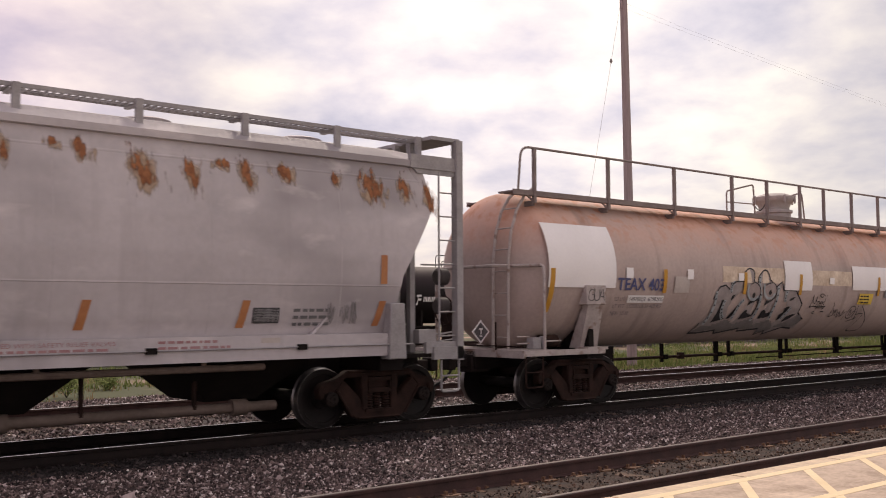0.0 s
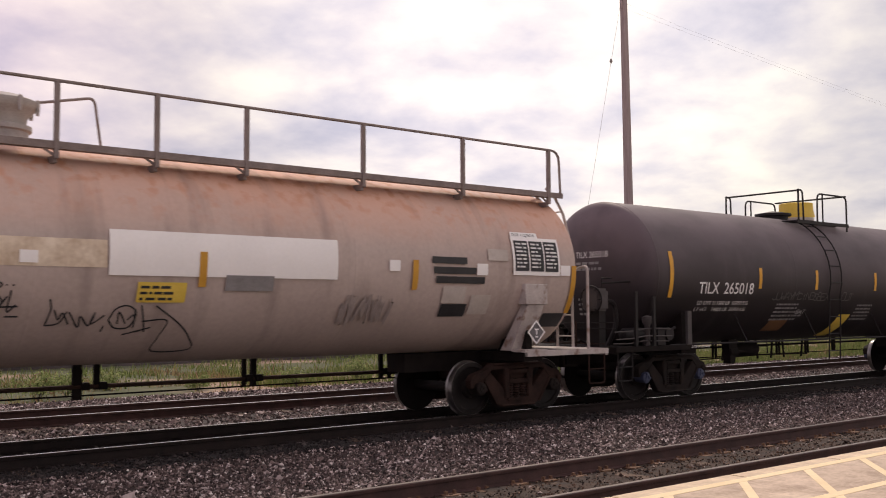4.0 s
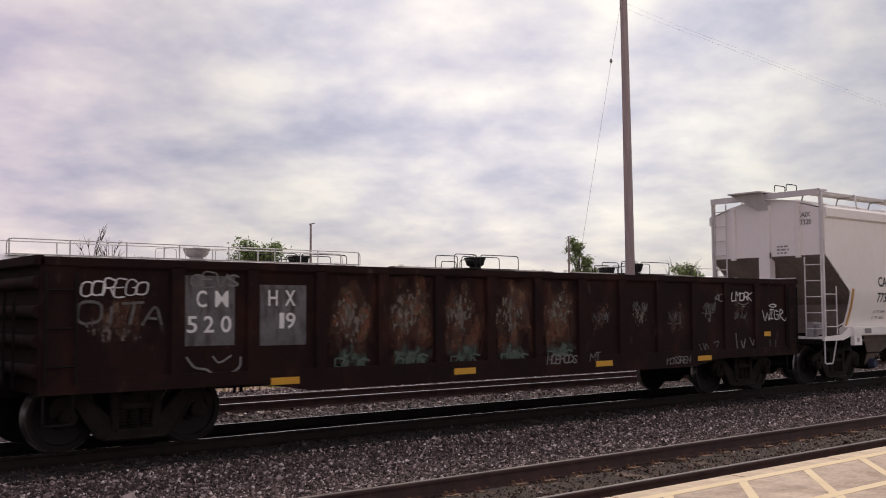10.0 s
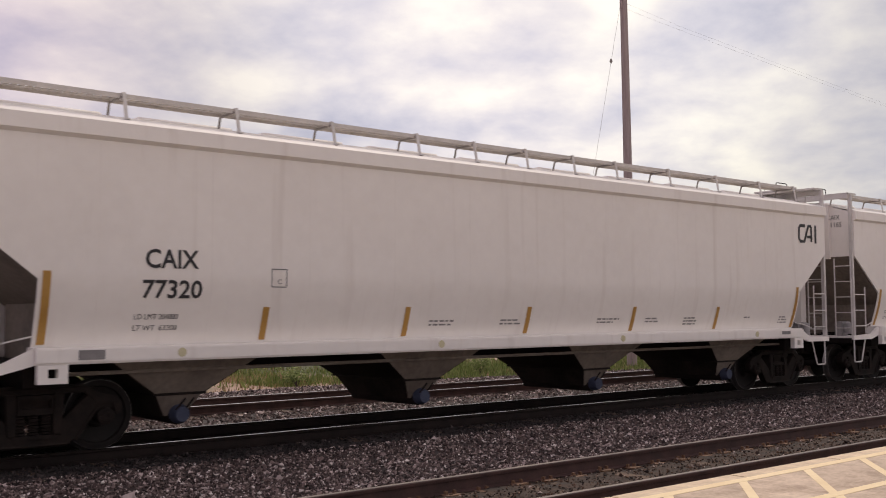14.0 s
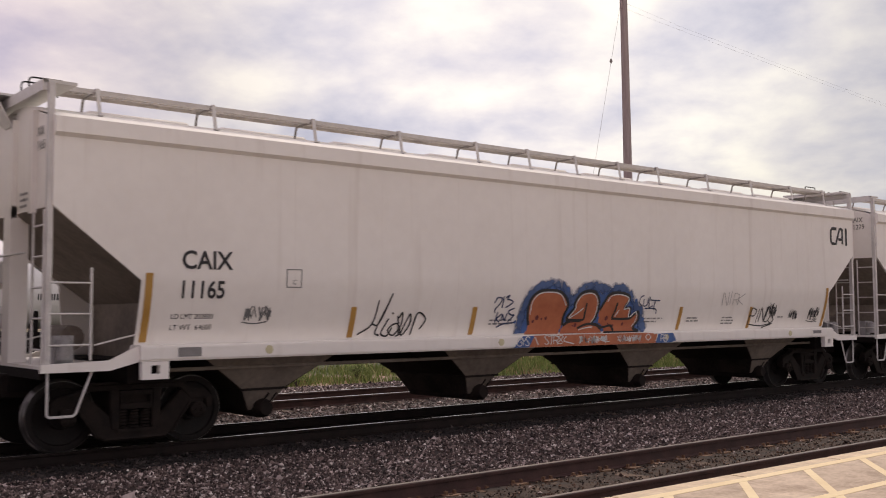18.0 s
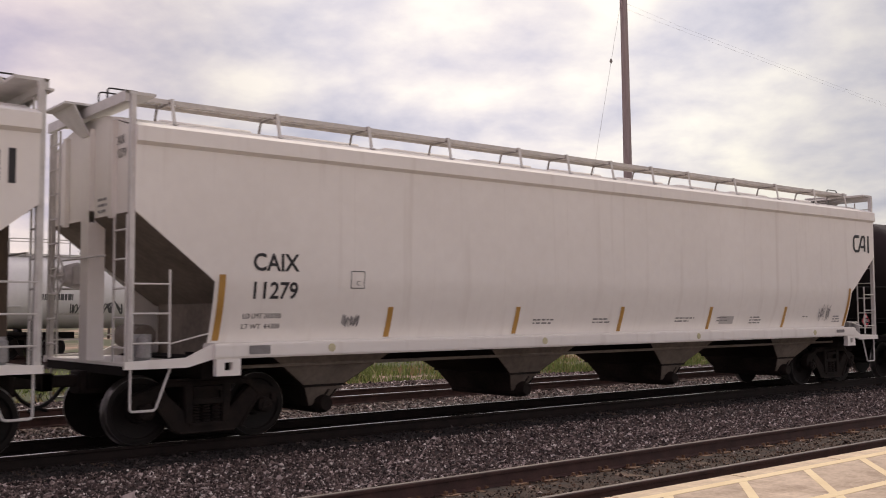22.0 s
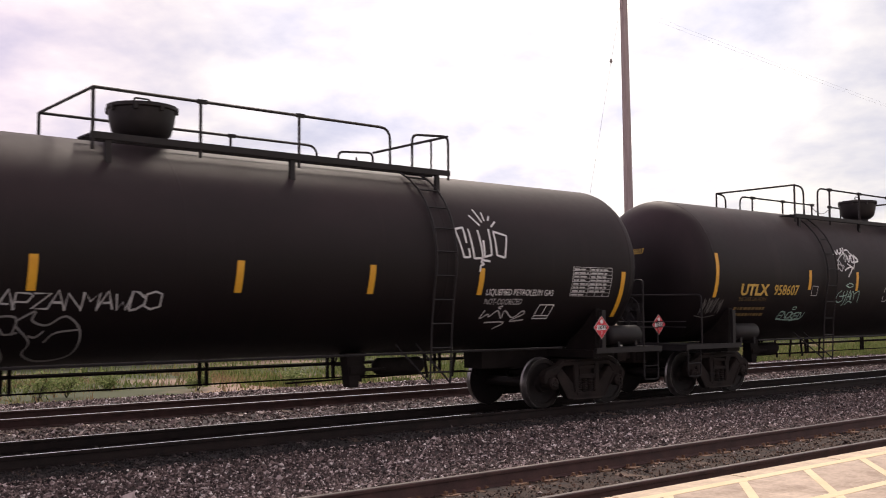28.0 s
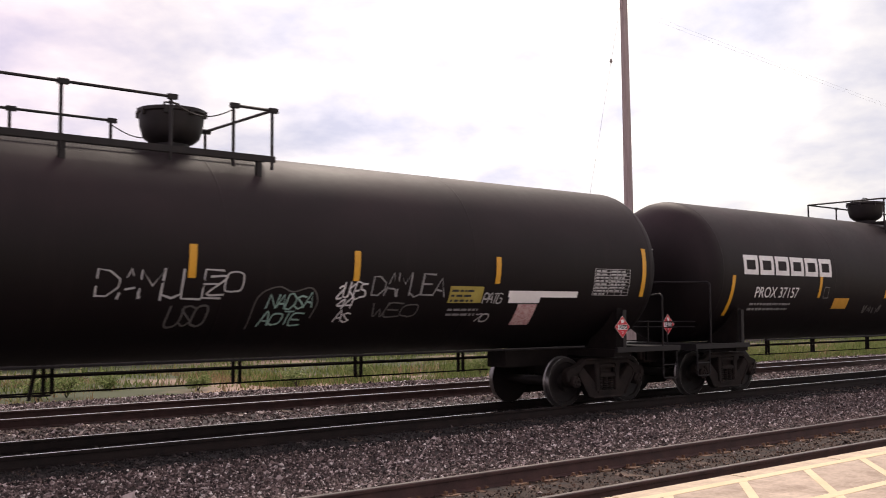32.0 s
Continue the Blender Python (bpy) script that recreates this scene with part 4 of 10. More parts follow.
def pen(car, strokes, where, mat, width, label, soft=True):
    """Hand-drawn strokes, each laid a hair over the one before."""
    bm = B()
    for k, line in enumerate(strokes):
        if soft and len(line) > 2:
            line = smooth_line(line, 5)
        else:
            line = [tuple(Vector(a) + (Vector(b) - Vector(a)) * (q / 6)) for a, b in zip(line, line[1:]) for q in range(6)] + [line[-1]]
        ribbon(bm, line, width, (lambda a, b, k=k: tuple(Vector(where(a, b)) + Vector((0, -0.0006 * k, 0)))))
    return part("graffiti", bm, mat, car, label)


def inside(outline, x, z):
    hit = False
    for (x0, z0), (x1, z1) in zip(outline, outline[1:] + outline[:1]):
        if (z0 > z) != (z1 > z) and x < x0 + (z - z0) / (z1 - z0) * (x1 - x0):
            hit = not hit
    return hit


def cell_fill(car, outline, where, mat, label, step=0.03):
    """Paint of any outline, laid on the surface in small fields."""
    xs, zs = [p[0] for p in outline], [p[1] for p in outline]
    bm = B()
    at = {}
    def corner(i, k):
        if (i, k) not in at:
            at[i, k] = bm.verts.new(where(min(xs) + i * step, min(zs) + k * step))
        return at[i, k]
    for i in range(int((max(xs) - min(xs)) / step) + 1):
        for k in range(int((max(zs) - min(zs)) / step) + 1):
            if inside(outline, min(xs) + (i + 0.5) * step, min(zs) + (k + 0.5) * step):
                bm.faces.new((corner(i, k), corner(i + 1, k), corner(i + 1, k + 1), corner(i, k + 1)))
    return part("graffiti", bm, mat, car, label)


def mist(car, line, width, where, mat, label):
    """A soft sprayed band that thins out to both sides."""
    bm = B()
    uv = bm.loops.layers.uv.new("UVMap")
    pts = [Vector(p) for p in line]
    rows = []
    for i, p in enumerate(pts):
        d = (pts[min(i + 1, len(pts) - 1)] - pts[max(i - 1, 0)]).normalized()
        nrm = Vector((-d.y, d.x)) * width * 0.5
        rows.append([bm.verts.new(where(*(p + nrm * k))) for k in (-1, -0.5, 0, 0.5, 1)])
    for a, b in zip(rows, rows[1:]):
        for k in range(4):
            f = bm.faces.new((a[k], a[k + 1], b[k + 1], b[k]))
            for loop, v in zip(f.loops, (k / 4, (k + 1) / 4, (k + 1) / 4, k / 4)):
                loop[uv].uv = (0.5, v)
    return part("graffiti", bm, mat, car, label)


# ---- the kinds of car ----
CARS = []


def car_thing(name, label, u, group="freight cars of the passing train"):
    c = thing(name, label, "freight car", group, at=pose(u - run(0), TRACK, 0))
    CARS.append((c, u))
    return c


def arc_side(R, zc, x, a0, a1, n=10, out=0.0, side=-1):
    """Points up the side of a round tank, angles in degrees above the middle."""
    return [(x, side * (R + out) * math.cos(radians(a)), zc + (R + out) * math.sin(radians(a))) for a in (a0 + (a1 - a0) * i / n for i in range(n + 1))]


def tank_shell(car, R, zc, half, head, mat, seams=(), head_two=None):
    prof = [(-half - head * math.cos(a), max(R * math.sin(a), 0.0005)) for a in (math.pi / 2 * i / 12 for i in range(13))]
    prof += [(x, R) for x in (-half * 0.98, -half * 0.5, 0, half * 0.5, half * 0.98)]
    prof += [(half + (head_two or head) * math.sin(a), max(R * math.cos(a), 0.0005)) for a in (math.pi / 2 * i / 12 for i in range(13))]
    bm = B()
    turned(bm, prof, "x", 64, (0, 0, zc))
    t = part("tank", bm, mat, car, smooth=True)
    for x in seams:
        bm = B()
        turned(bm, [(x - 0.016, R), (x - 0.008, R + 0.0022), (x + 0.008, R + 0.0022), (x + 0.016, R)], "x", 64, (0, 0, zc))
        part("weld_seam", bm, mat, t)
    return t


def stub_sills(car, tc, end, half, R, zc, mat, deck):
    """Draft sills, body bolsters, end decks and saddles at both ends of a tank car."""
    for s in (-1, 1):
        bm = B()
        box(bm, *sorted((s * (tc - 1.9), s * end)), -0.25, 0.25, 0.74, 1.06)
        part("draft_sill", bm, mat, car)
        bm = B()
        box(bm, *sorted((s * (tc - 0.22), s * (tc + 0.22))), -1.45, 1.45, 0.92, 1.06)
        part("body_bolster", bm, mat, car)
        for side in (-1, 1):
            bm = B()
            x0, x1 = s * (tc - 0.07), s * (tc + 0.07)
            hexa(bm, [(min(x0, x1), side * 1.36, 1.06), (max(x0, x1), side * 1.36, 1.06), (max(x0, x1), side * 0.6, 1.06), (min(x0, x1), side * 0.6, 1.06),
                      (min(x0, x1), side * R * 0.90, zc - 0.80), (max(x0, x1), side * R * 0.90, zc - 0.80), (max(x0, x1), side * 0.9, zc - R * 0.7), (min(x0, x1), side * 0.9, zc - R * 0.7)])
            bmesh.ops.recalc_face_normals(bm, faces=bm.faces)
            part("saddle", bm, mat, car)
        bm = B()
        box(bm, *sorted((s * (end - 0.95), s * end)), -1.5, 1.5, 1.06, 1.10)
        box(bm, *sorted((s * (end - 0.06), s * end)), -1.5, 1.5, 0.97, 1.10)
        for side in (-1, 1):
            box(bm, *sorted((s * (tc - 0.2), s * end)), *sorted((side * 1.46, side * 1.52)), 1.0, 1.10)
        part("end_deck", bm, deck, car, "steel end platform")


def rail_line(car, half, z, y, mat, R, zc, tcx, braces=True):
    """The long grab rail low along each side, on slant brackets from the tank."""
    for side in (-1, 1):
        bm = B()
        tube(bm, [(-half, side * y, z), (half, side * y, z)], 0.02, 6)
        for x in (-half * 0.62, -half * 0.22, half * 0.22, half * 0.62) if braces else ():
            tube(bm, [(x, side * y, z), (x - 0.22, side * R * 0.84, zc - R * 0.54)], 0.014, 5)
        part("side_rail", bm, mat, car)


def brake_line(car, x0, x1, z0, y, mat, hangers, low=True):
    """Air pipe and brake rod under the tank, on pairs of hangers."""
    bm = B()
    tube(bm, [(x0, y, z0 + 0.26), (x1, y, z0 + 0.26)], 0.030, 6)
    part("air_pipe", bm, mat, car)
    if low:
        bm = B()
        tube(bm, [(x0, y, z0 + 0.02), (x1, y, z0 + 0.02)], 0.014, 5)
        part("brake_rod", bm, mat, car)
    for x in hangers:
        for dx in (-0.06, 0.06):
            bm = B()
            box(bm, x + dx - 0.025, x + dx + 0.025, y - 0.02, y + 0.02, z0, 1.32)
            part("hanger", bm, mat, car)


def brake_gear(car, x, mat):
    """Reservoir, cylinder and levers under the tank."""
    bm = B()
    turned(bm, [(-0.55, 0.02), (-0.5, 0.11), (-0.44, 0.145), (0.44, 0.145), (0.5, 0.11), (0.55, 0.02)], "x", 16, (x, 0.1, 0.85))
    part("air_reservoir", bm, mat, car)
    bm = B()
    turned(bm, [(-0.2, 0.02), (-0.18, 0.13), (0.12, 0.13), (0.15, 0.03), (0.6, 0.02)], "x", 14, (x - 1.25, -0.4, 0.84))
    part("brake_cylinder", bm, mat, car)
    bm = B()
    hexa(bm, [(x - 1.42, -0.5, 0.57), (x - 1.26, -0.5, 0.57), (x - 1.26, -0.3, 0.57), (x - 1.42, -0.3, 0.57), (x - 1.5, -0.5, 1.12), (x - 1.14, -0.5, 1.12), (x - 1.14, -0.3, 1.12), (x - 1.5, -0.3, 1.12)])
    bmesh.ops.recalc_face_normals(bm, faces=bm.faces)
    part("brake_valve", bm, mat, car)
    for k, dx in enumerate((-0.75, 0.72, 1.3, 1.9, 2.7)):
        bm = B()
        prism(bm, [(x + dx - 0.02, 0.6), (x + dx + 0.03, 0.6), (x + dx + 0.10 * (-1) ** k + 0.04, 1.2), (x + dx + 0.10 * (-1) ** k - 0.02, 1.2)], 0.18, 0.21)
        bmesh.ops.recalc_face_normals(bm, faces=bm.faces)
        part("brake_lever", bm, mat, car)
    bm = B()
    tube(bm, [(x - 2.2, 0.2, 0.64), (x + 0.8, 0.2, 0.69), (x + 3.0, 0.2, 0.66)], 0.016, 5)
    part("lever_rod", bm, mat, car)


def tank_ends(car, end, half, mat, R, zc, tall=2.38, wheel_end=-1, post=0.53, posts=(), thick=0.02, wheel_y=0.0, wheel_z=1.80, low=None):
    """Corner hand rails, steps and the hand brake at the ends of a tank car."""
    for s in (-1, 1):
        for side in (-1, 1):
            y = side * 1.48
            for px, pz in posts:
                bm = B()
                box(bm, s * px - 0.035, s * px + 0.035, *sorted((y, y - side * 0.05)), 1.08, pz)
                box(bm, s * px - 0.045, s * px + 0.045, *sorted((y, y - side * 0.06)), pz, pz + 0.025)
                part("corner_post", bm, mat, car)
            bm = B()
            x0, x1 = s * (end - 0.08), s * (end - 0.50)
            tube(bm, bent([(x0, y, 1.0), (x0, y, 0.46), (x1, y, 0.46), (x1, y, 1.0)], 0.06), 0.016, 5)
            tube(bm, [(x0, y, 0.72), (x1, y, 0.72)], 0.014, 5)
            part("sill_step", bm, low or mat, car)
        xp, xe = s * (end - post), s * (end + 0.02)
        if posts:
            for side in (-1, 1):
                grab(car, [(s * 8.55, side, tall - 0.02), (s * 7.42, side, tall + 0.04)], mat, 0.02, "hand_rail")
                grab(car, [(s * 8.55, side, tall - 0.14), (s * 8.55, side, tall + 0.08), (s * 8.2, side * 0.95, tall + 0.08)], mat, 0.014, "rail_bracket", bend=0.03)
        else:
            grab(car, [(xp, -1.5, 1.1), (xp, -1.5, tall), (xp + s * 0.05, -1.3, tall), (xe, -0.75, tall), (xe, 0.75, tall), (xp + s * 0.05, 1.3, tall), (xp, 1.5, tall), (xp, 1.5, 1.1)], mat, thick, "hand_rail", bend=0.14)
        for zz in (1.45, 1.56) if not low else (1.17,):
            grab(car, [(s * (end - 0.05), -1.46, zz), (s * (end - 0.05), 1.46, zz)], low or mat, 0.01)
        for yy in (-0.75, 0.75):
            grab(car, [(s * (end - 0.05), yy, 1.1), (s * (end - 0.05), yy, 1.60)], low or mat, 0.018, "rail_post")
    s = wheel_end
    bm = B()
    box(bm, *sorted((s * (end - 0.3), s * (end - 0.12))), wheel_y - 0.15, wheel_y + 0.15, 1.1, wheel_z + 0.15)
    part("brake_stand", bm, low or mat, car)
    brake_wheel(car, s * (end - 0.06), wheel_y, wheel_z, s, low or mat)


def end_gear(car, end, half):
    """Hand brake housing, chain pipe, hoses and a small reservoir on the deck before the tank head."""
    bm = B()
    box(bm, -end + 0.02, -end + 0.34, -1.08, -0.62, 1.78, 2.22)
    bmesh.ops.bevel(bm, geom=bm.edges, offset=0.05, segments=2, affect="EDGES")
    h = part("brake_housing", bm, "slate_iron", car, "cast hand brake housing")
    bm = B()
    tube(bm, bent([(-end + 0.34, -0.85, 2.0), (-end + 0.75, -0.85, 1.95), (-end + 0.8, -0.85, 1.5), (-end + 0.7, -0.7, 1.1)], 0.15), 0.05, 8)
    part("chain_pipe", bm, "black_iron", h)
    for y, z0, z1 in ((-1.44, 1.24, 1.30), (-1.40, 1.38, 1.44), (-1.36, 1.16, 1.2)):
        grab(car, [(-end + 0.1, y, z0), (-end + 0.55, y, z1 - 0.05), (-end + 1.0, y, z1), (-half + 0.45, y, z1 - 0.02)], "slate_iron", 0.014, "pipe")
    bm = B()
    turned(bm, [(-0.34, 0.02), (-0.31, 0.10), (-0.26, 0.13), (0.26, 0.13), (0.31, 0.10), (0.34, 0.02)], "x", 16, (-half - 0.35, -1.1, 1.32))
    part("air_reservoir", bm, "black_iron", car)
    bm = B()
    turned(bm, [(1.1, 0.06), (1.5, 0.06), (1.55, 0.10), (1.66, 0.10), (1.70, 0.02)], "z", 12, (-half - 0.05, -1.22, 0))
    part("relay_valve", bm, "slate_iron", car)


def top_works(car, x, r, z, mat, h=0.55, lid=True):
    bm = B()
    turned(bm, [(z - 0.25, r * 0.55), (z + 0.10, r * 0.58), (z + 0.13, r * 0.72), (z + 0.20, r * 0.90), (z + h * 0.6, r * 1.0), (z + h - 0.08, r * 1.04), (z + h - 0.06, r * 1.09), (z + h - 0.01, r * 1.09), (z + h, r * 0.95), (z + h + 0.05, 0.1), (z + h + 0.05, 0.001)], "z", 28, (x, 0, 0))
    d = part("valve_housing", bm, mat, car, "round protective housing over the valves")
    for k in range(8):
        a = k * math.pi / 4 + 0.2
        bm = B()
        box(bm, x + r * 1.05 * math.cos(a) - 0.03, x + r * 1.05 * math.cos(a) + 0.03, r * 1.05 * math.sin(a) - 0.03, r * 1.05 * math.sin(a) + 0.03, z + h - 0.12, z + h - 0.02)
        part("lug", bm, mat, d)
    grab(d, [(x - 0.12, 0, z + h + 0.04), (x - 0.12, 0, z + h + 0.12), (x + 0.12, 0, z + h + 0.12), (x + 0.12, 0, z + h + 0.04)], mat, 0.014, "lid_handle", bend=0.04)


def grating(bm, x0, x1, y0, y1, z, pitch=0.05):
    """Open steel grating between two edge bars."""
    for k in range(4):
        y = y0 + (y1 - y0) * k / 3
        box(bm, x0, x1, y - 0.005, y + 0.005, z - 0.03, z)
    n = max(2, int((x1 - x0) / pitch))
    for k in range(n + 1):
        x = x0 + (x1 - x0) * k / n
        box(bm, x - 0.005, x + 0.005, y0, y1, z - 0.02, z - 0.002)


def pressure_car(u, mark, mirrored, write, tapes, tape_z, cap=0):
    """A long black tank car for liquefied gas, with a walkway of pipe rails at its middle."""
    R, zc, half, head, tc, end = 1.555, 2.64, 9.05, 0.72, 8.3, 10.0
    c = car_thing("tank_car", mark, u)
    mat = "black_iron"
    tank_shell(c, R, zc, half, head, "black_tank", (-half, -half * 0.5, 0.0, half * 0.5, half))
    stub_sills(c, tc, end, half, R, zc, "underframe", "black_iron")
    rail_line(c, tc - 1.0, 1.13, 1.40, mat, R, zc, tc, False)
    brake_line(c, -tc + 1.4, tc - 1.4, 0.63, 0.8, "underframe", [-6.1, -3.8, -1.6, 1.4, 3.8, 6.2])
    m = -1 if mirrored else 1
    brake_gear(c, m * 4.75, "underframe")
    for s in (-1, 1):
        add_truck(c, s * tc, "truck", cap)
        coupler(c, s * end, s)
    tank_ends(c, end, half, mat, R, zc, 2.11 if mirrored else 2.38, wheel_end=m)
    # walkway
    zt = zc + R
    a, b = (-5.18, 1.0) if mirrored else (-1.15, 4.95)
    deck = -0.08 if mirrored else 0.0
    y = 1.08
    bm = B()
    for side in (-1, 1):
        grating(bm, a, b, *sorted((side * 0.62, side * y)), zt - 0.06 + deck)
        box(bm, a, b, *sorted((side * y, side * (y + 0.03))), zt - 0.13 + deck, zt - 0.04 + deck)
    grating(bm, *((a, a + 0.55) if mirrored else (b - 0.55, b)), -0.62, 0.62, zt - 0.06 + deck)
    part("walkway", bm, mat, c, "black steel grating walkway on top of the tank")
    for side in (-1, 1):
        for x in (a + 0.25, (a + b) / 2, b - 0.25):
            bm = B()
            box(bm, x - 0.04, x + 0.04, *sorted((side * y, side * (y - 0.06))), zt - 0.55, zt - 0.08 + deck)
            part("walkway_bracket", bm, mat, c)
        yy = side * (y + 0.01)
        top = zt + 0.545
        if mirrored:
            top = zt + 0.56
            low = zt - 0.32
            grab(c, [(-5.16, yy, low), (-5.16, yy, top)], mat, 0.024, "rail_post")
            grab(c, [(-5.16, yy, top), (-4.77, yy, top - 0.03), (-4.75, yy, zt - 0.15)], mat, 0.022, "guard_rail", bend=0.2)
            grab(c, [(-4.13, yy, low + 0.1), (-4.13, yy, top), (-0.61, yy, top)], mat, 0.022, "guard_rail", bend=0.2)
            grab(c, [(0.32, yy, top), (0.95, yy, top)], mat, 0.022, "guard_rail")
            grab(c, [(-0.63 + 0.95 * k / 8, yy, top - 0.06 - 0.16 * math.sin(math.pi * k / 8)) for k in range(9)], mat, 0.009, "safety_chain")
            for x in (-3.57, -2.12, -0.63, 0.32, 0.95):
                grab(c, [(x, yy, low), (x, yy, top)], mat, 0.024, "rail_post")
                bm = B()
                box(bm, x - 0.05, x + 0.09, yy - 0.03, yy + 0.03, top - 0.035, top + 0.035)
                part("rail_clamp", bm, mat, c)
        for x0, x1 in (() if mirrored else ((-1.12, 3.7),)):
            grab(c, [(x0, yy, zt - 0.28), (x0, yy, top)], mat, 0.024, "rail_post")
            grab(c, [(x0, yy, top), (x1, yy, top), (x1, yy, zt - 0.1)], mat, 0.022, "guard_rail", bend=0.2)
            grab(c, [(4.15, yy, zt - 0.1), (4.15, yy, top - 0.05), (4.92, yy, top), (4.92, yy, zt - 0.2)], mat, 0.022, "guard_rail", bend=0.12)
            grab(c, [(4.55, yy, zt - 0.1), (4.55, yy, top - 0.12)], mat, 0.018, "rail_post")
        for x in (() if mirrored else (0.4, 2.0)):
            grab(c, [(x, yy, zt - 0.25), (x, yy, top)], mat, 0.022, "rail_post")
            bm = B()
            box(bm, x - 0.05, x + 0.09, yy - 0.02, yy + 0.02, top - 0.03, top + 0.03)
            part("rail_clamp", bm, mat, c)
        # ladder on each side with its foot braces
        lx = m * 4.45
        ladder("side_ladder", [[(lx + d, side * 1.42, 0.62), (lx + d, side * 1.48, 1.6)] + arc_side(R, zc, lx + d, -25, 66, 9, 0.06, side)[1:] for d in (-0.21, 0.21)], 0.37, c, "black steel ladder up the tank side", mat)
        for d in (-0.21, 0.21):
            grab(c, [(lx + d, side * 1.42, 0.64), (lx + d - 0.22, side * 0.8, 1.25)], mat, 0.016, "ladder_brace")
    for x in ((-5.16, 0.95) if mirrored else (-1.12, 4.92)):
        grab(c, [(x, -y, top), (x, y, top)], mat, 0.022, "guard_rail")
    top_works(c, -0.13 if mirrored else 0.0, 0.46, zt - 0.02, mat, 0.62)
    # reflector tape
    f = on_tank(R, zc)
    for i, x in enumerate(tapes):
        tall = i in (0, len(tapes) - 1)
        z0 = tape_z[0] if tall else tape_z[2]
        patch(c, x - 0.055, x + 0.055, z0, tape_z[1] if tall else tape_z[3], f, "yellow", "reflector")
    for s in (-1, 1):
        placard(c, *((-9.92, 1.50, on_flat(-0.75)) if s < 0 else (8.22, 1.48, on_flat(-1.53))))
        bm = B()
        box(bm, s * 8.33 - 0.05, s * 8.33 + 0.05, -1.50, -1.44, 1.08, 1.80)
        part("saddle_post", bm, mat, c)
    bm = B()
    x = -7.62 if mirrored else 9.17
    turned(bm, [(-0.50, 0.01), (-0.47, 0.13), (-0.40, 0.185), (0.40, 0.185), (0.47, 0.13), (0.50, 0.01)], "x", 20, (x, -1.2, 1.32))
    a = part("air_tank", bm, mat, c, "small black air tank on the end deck")
    for dx in (-0.25, 0.25):
        bm = B()
        box(bm, x + dx - 0.03, x + dx + 0.03, -1.36, -1.04, 1.06, 1.2)
        part("tank_cradle", bm, mat, a)
    write(c, f)
    return c


def placard(c, x, z, where, words="1075"):
    """A flammable gas diamond: white rim, red field, flame, number band and class figure."""
    def lay(k):
        return lambda a, b: tuple(Vector(where(a, b)) + Vector((0, -0.003 * k, 0)))
    d = 0.215
    board = None
    for k, mat, o in ((1.0, "dull_patch", 0), (0.945, "red_placard", 1)):
        bm = B()
        bm.faces.new([bm.verts.new(lay(o)(x + a * d * k, z + b * d * k)) for a, b in ((-1, 0), (0, -1), (1, 0), (0, 1))])
        ob = part("placard" if board is None else "red_field", bm, mat, c if board is None else board, "red diamond hazard placard" if board is None else "")
        board = board or ob
    patch(board, x - 0.13, x + 0.13, z - 0.05, z + 0.045, lay(2), "white_paint", "placard_field", steps=1)
    letters(board, words, x - 0.115, z - 0.036, 0.073, lay(3), "black_paint", 0.23, bold=0.004)
    letters(board, "2", x - 0.014, z - 0.125, 0.05, lay(2), "white_paint", 0.03)
    flame = [(0.0, 0.165), (0.02, 0.125), (0.036, 0.14), (0.042, 0.10), (0.025, 0.072), (-0.025, 0.072), (-0.042, 0.10), (-0.036, 0.14), (-0.02, 0.125), (0.0, 0.165)]
    fill_patch(board, [(x + a, z + b) for a, b in flame], lay(2), "white_paint", "flame_mark", "")


def hopper_cut(half, z):
    """How far a hopper's side sheet reaches along the car at a height."""
    if z < 2.2:
        return half - 1.14
    return half - 1.14 * max(0.0, (3.1 - z) / 0.9)


def hopper_out(z):
    """How far the side sheet stands out at a height: it tucks in above the sill."""
    if z < 2.3:
        return 1.58 - 0.26 * ((2.3 - z) / 1.0) ** 1.5
    return 1.58


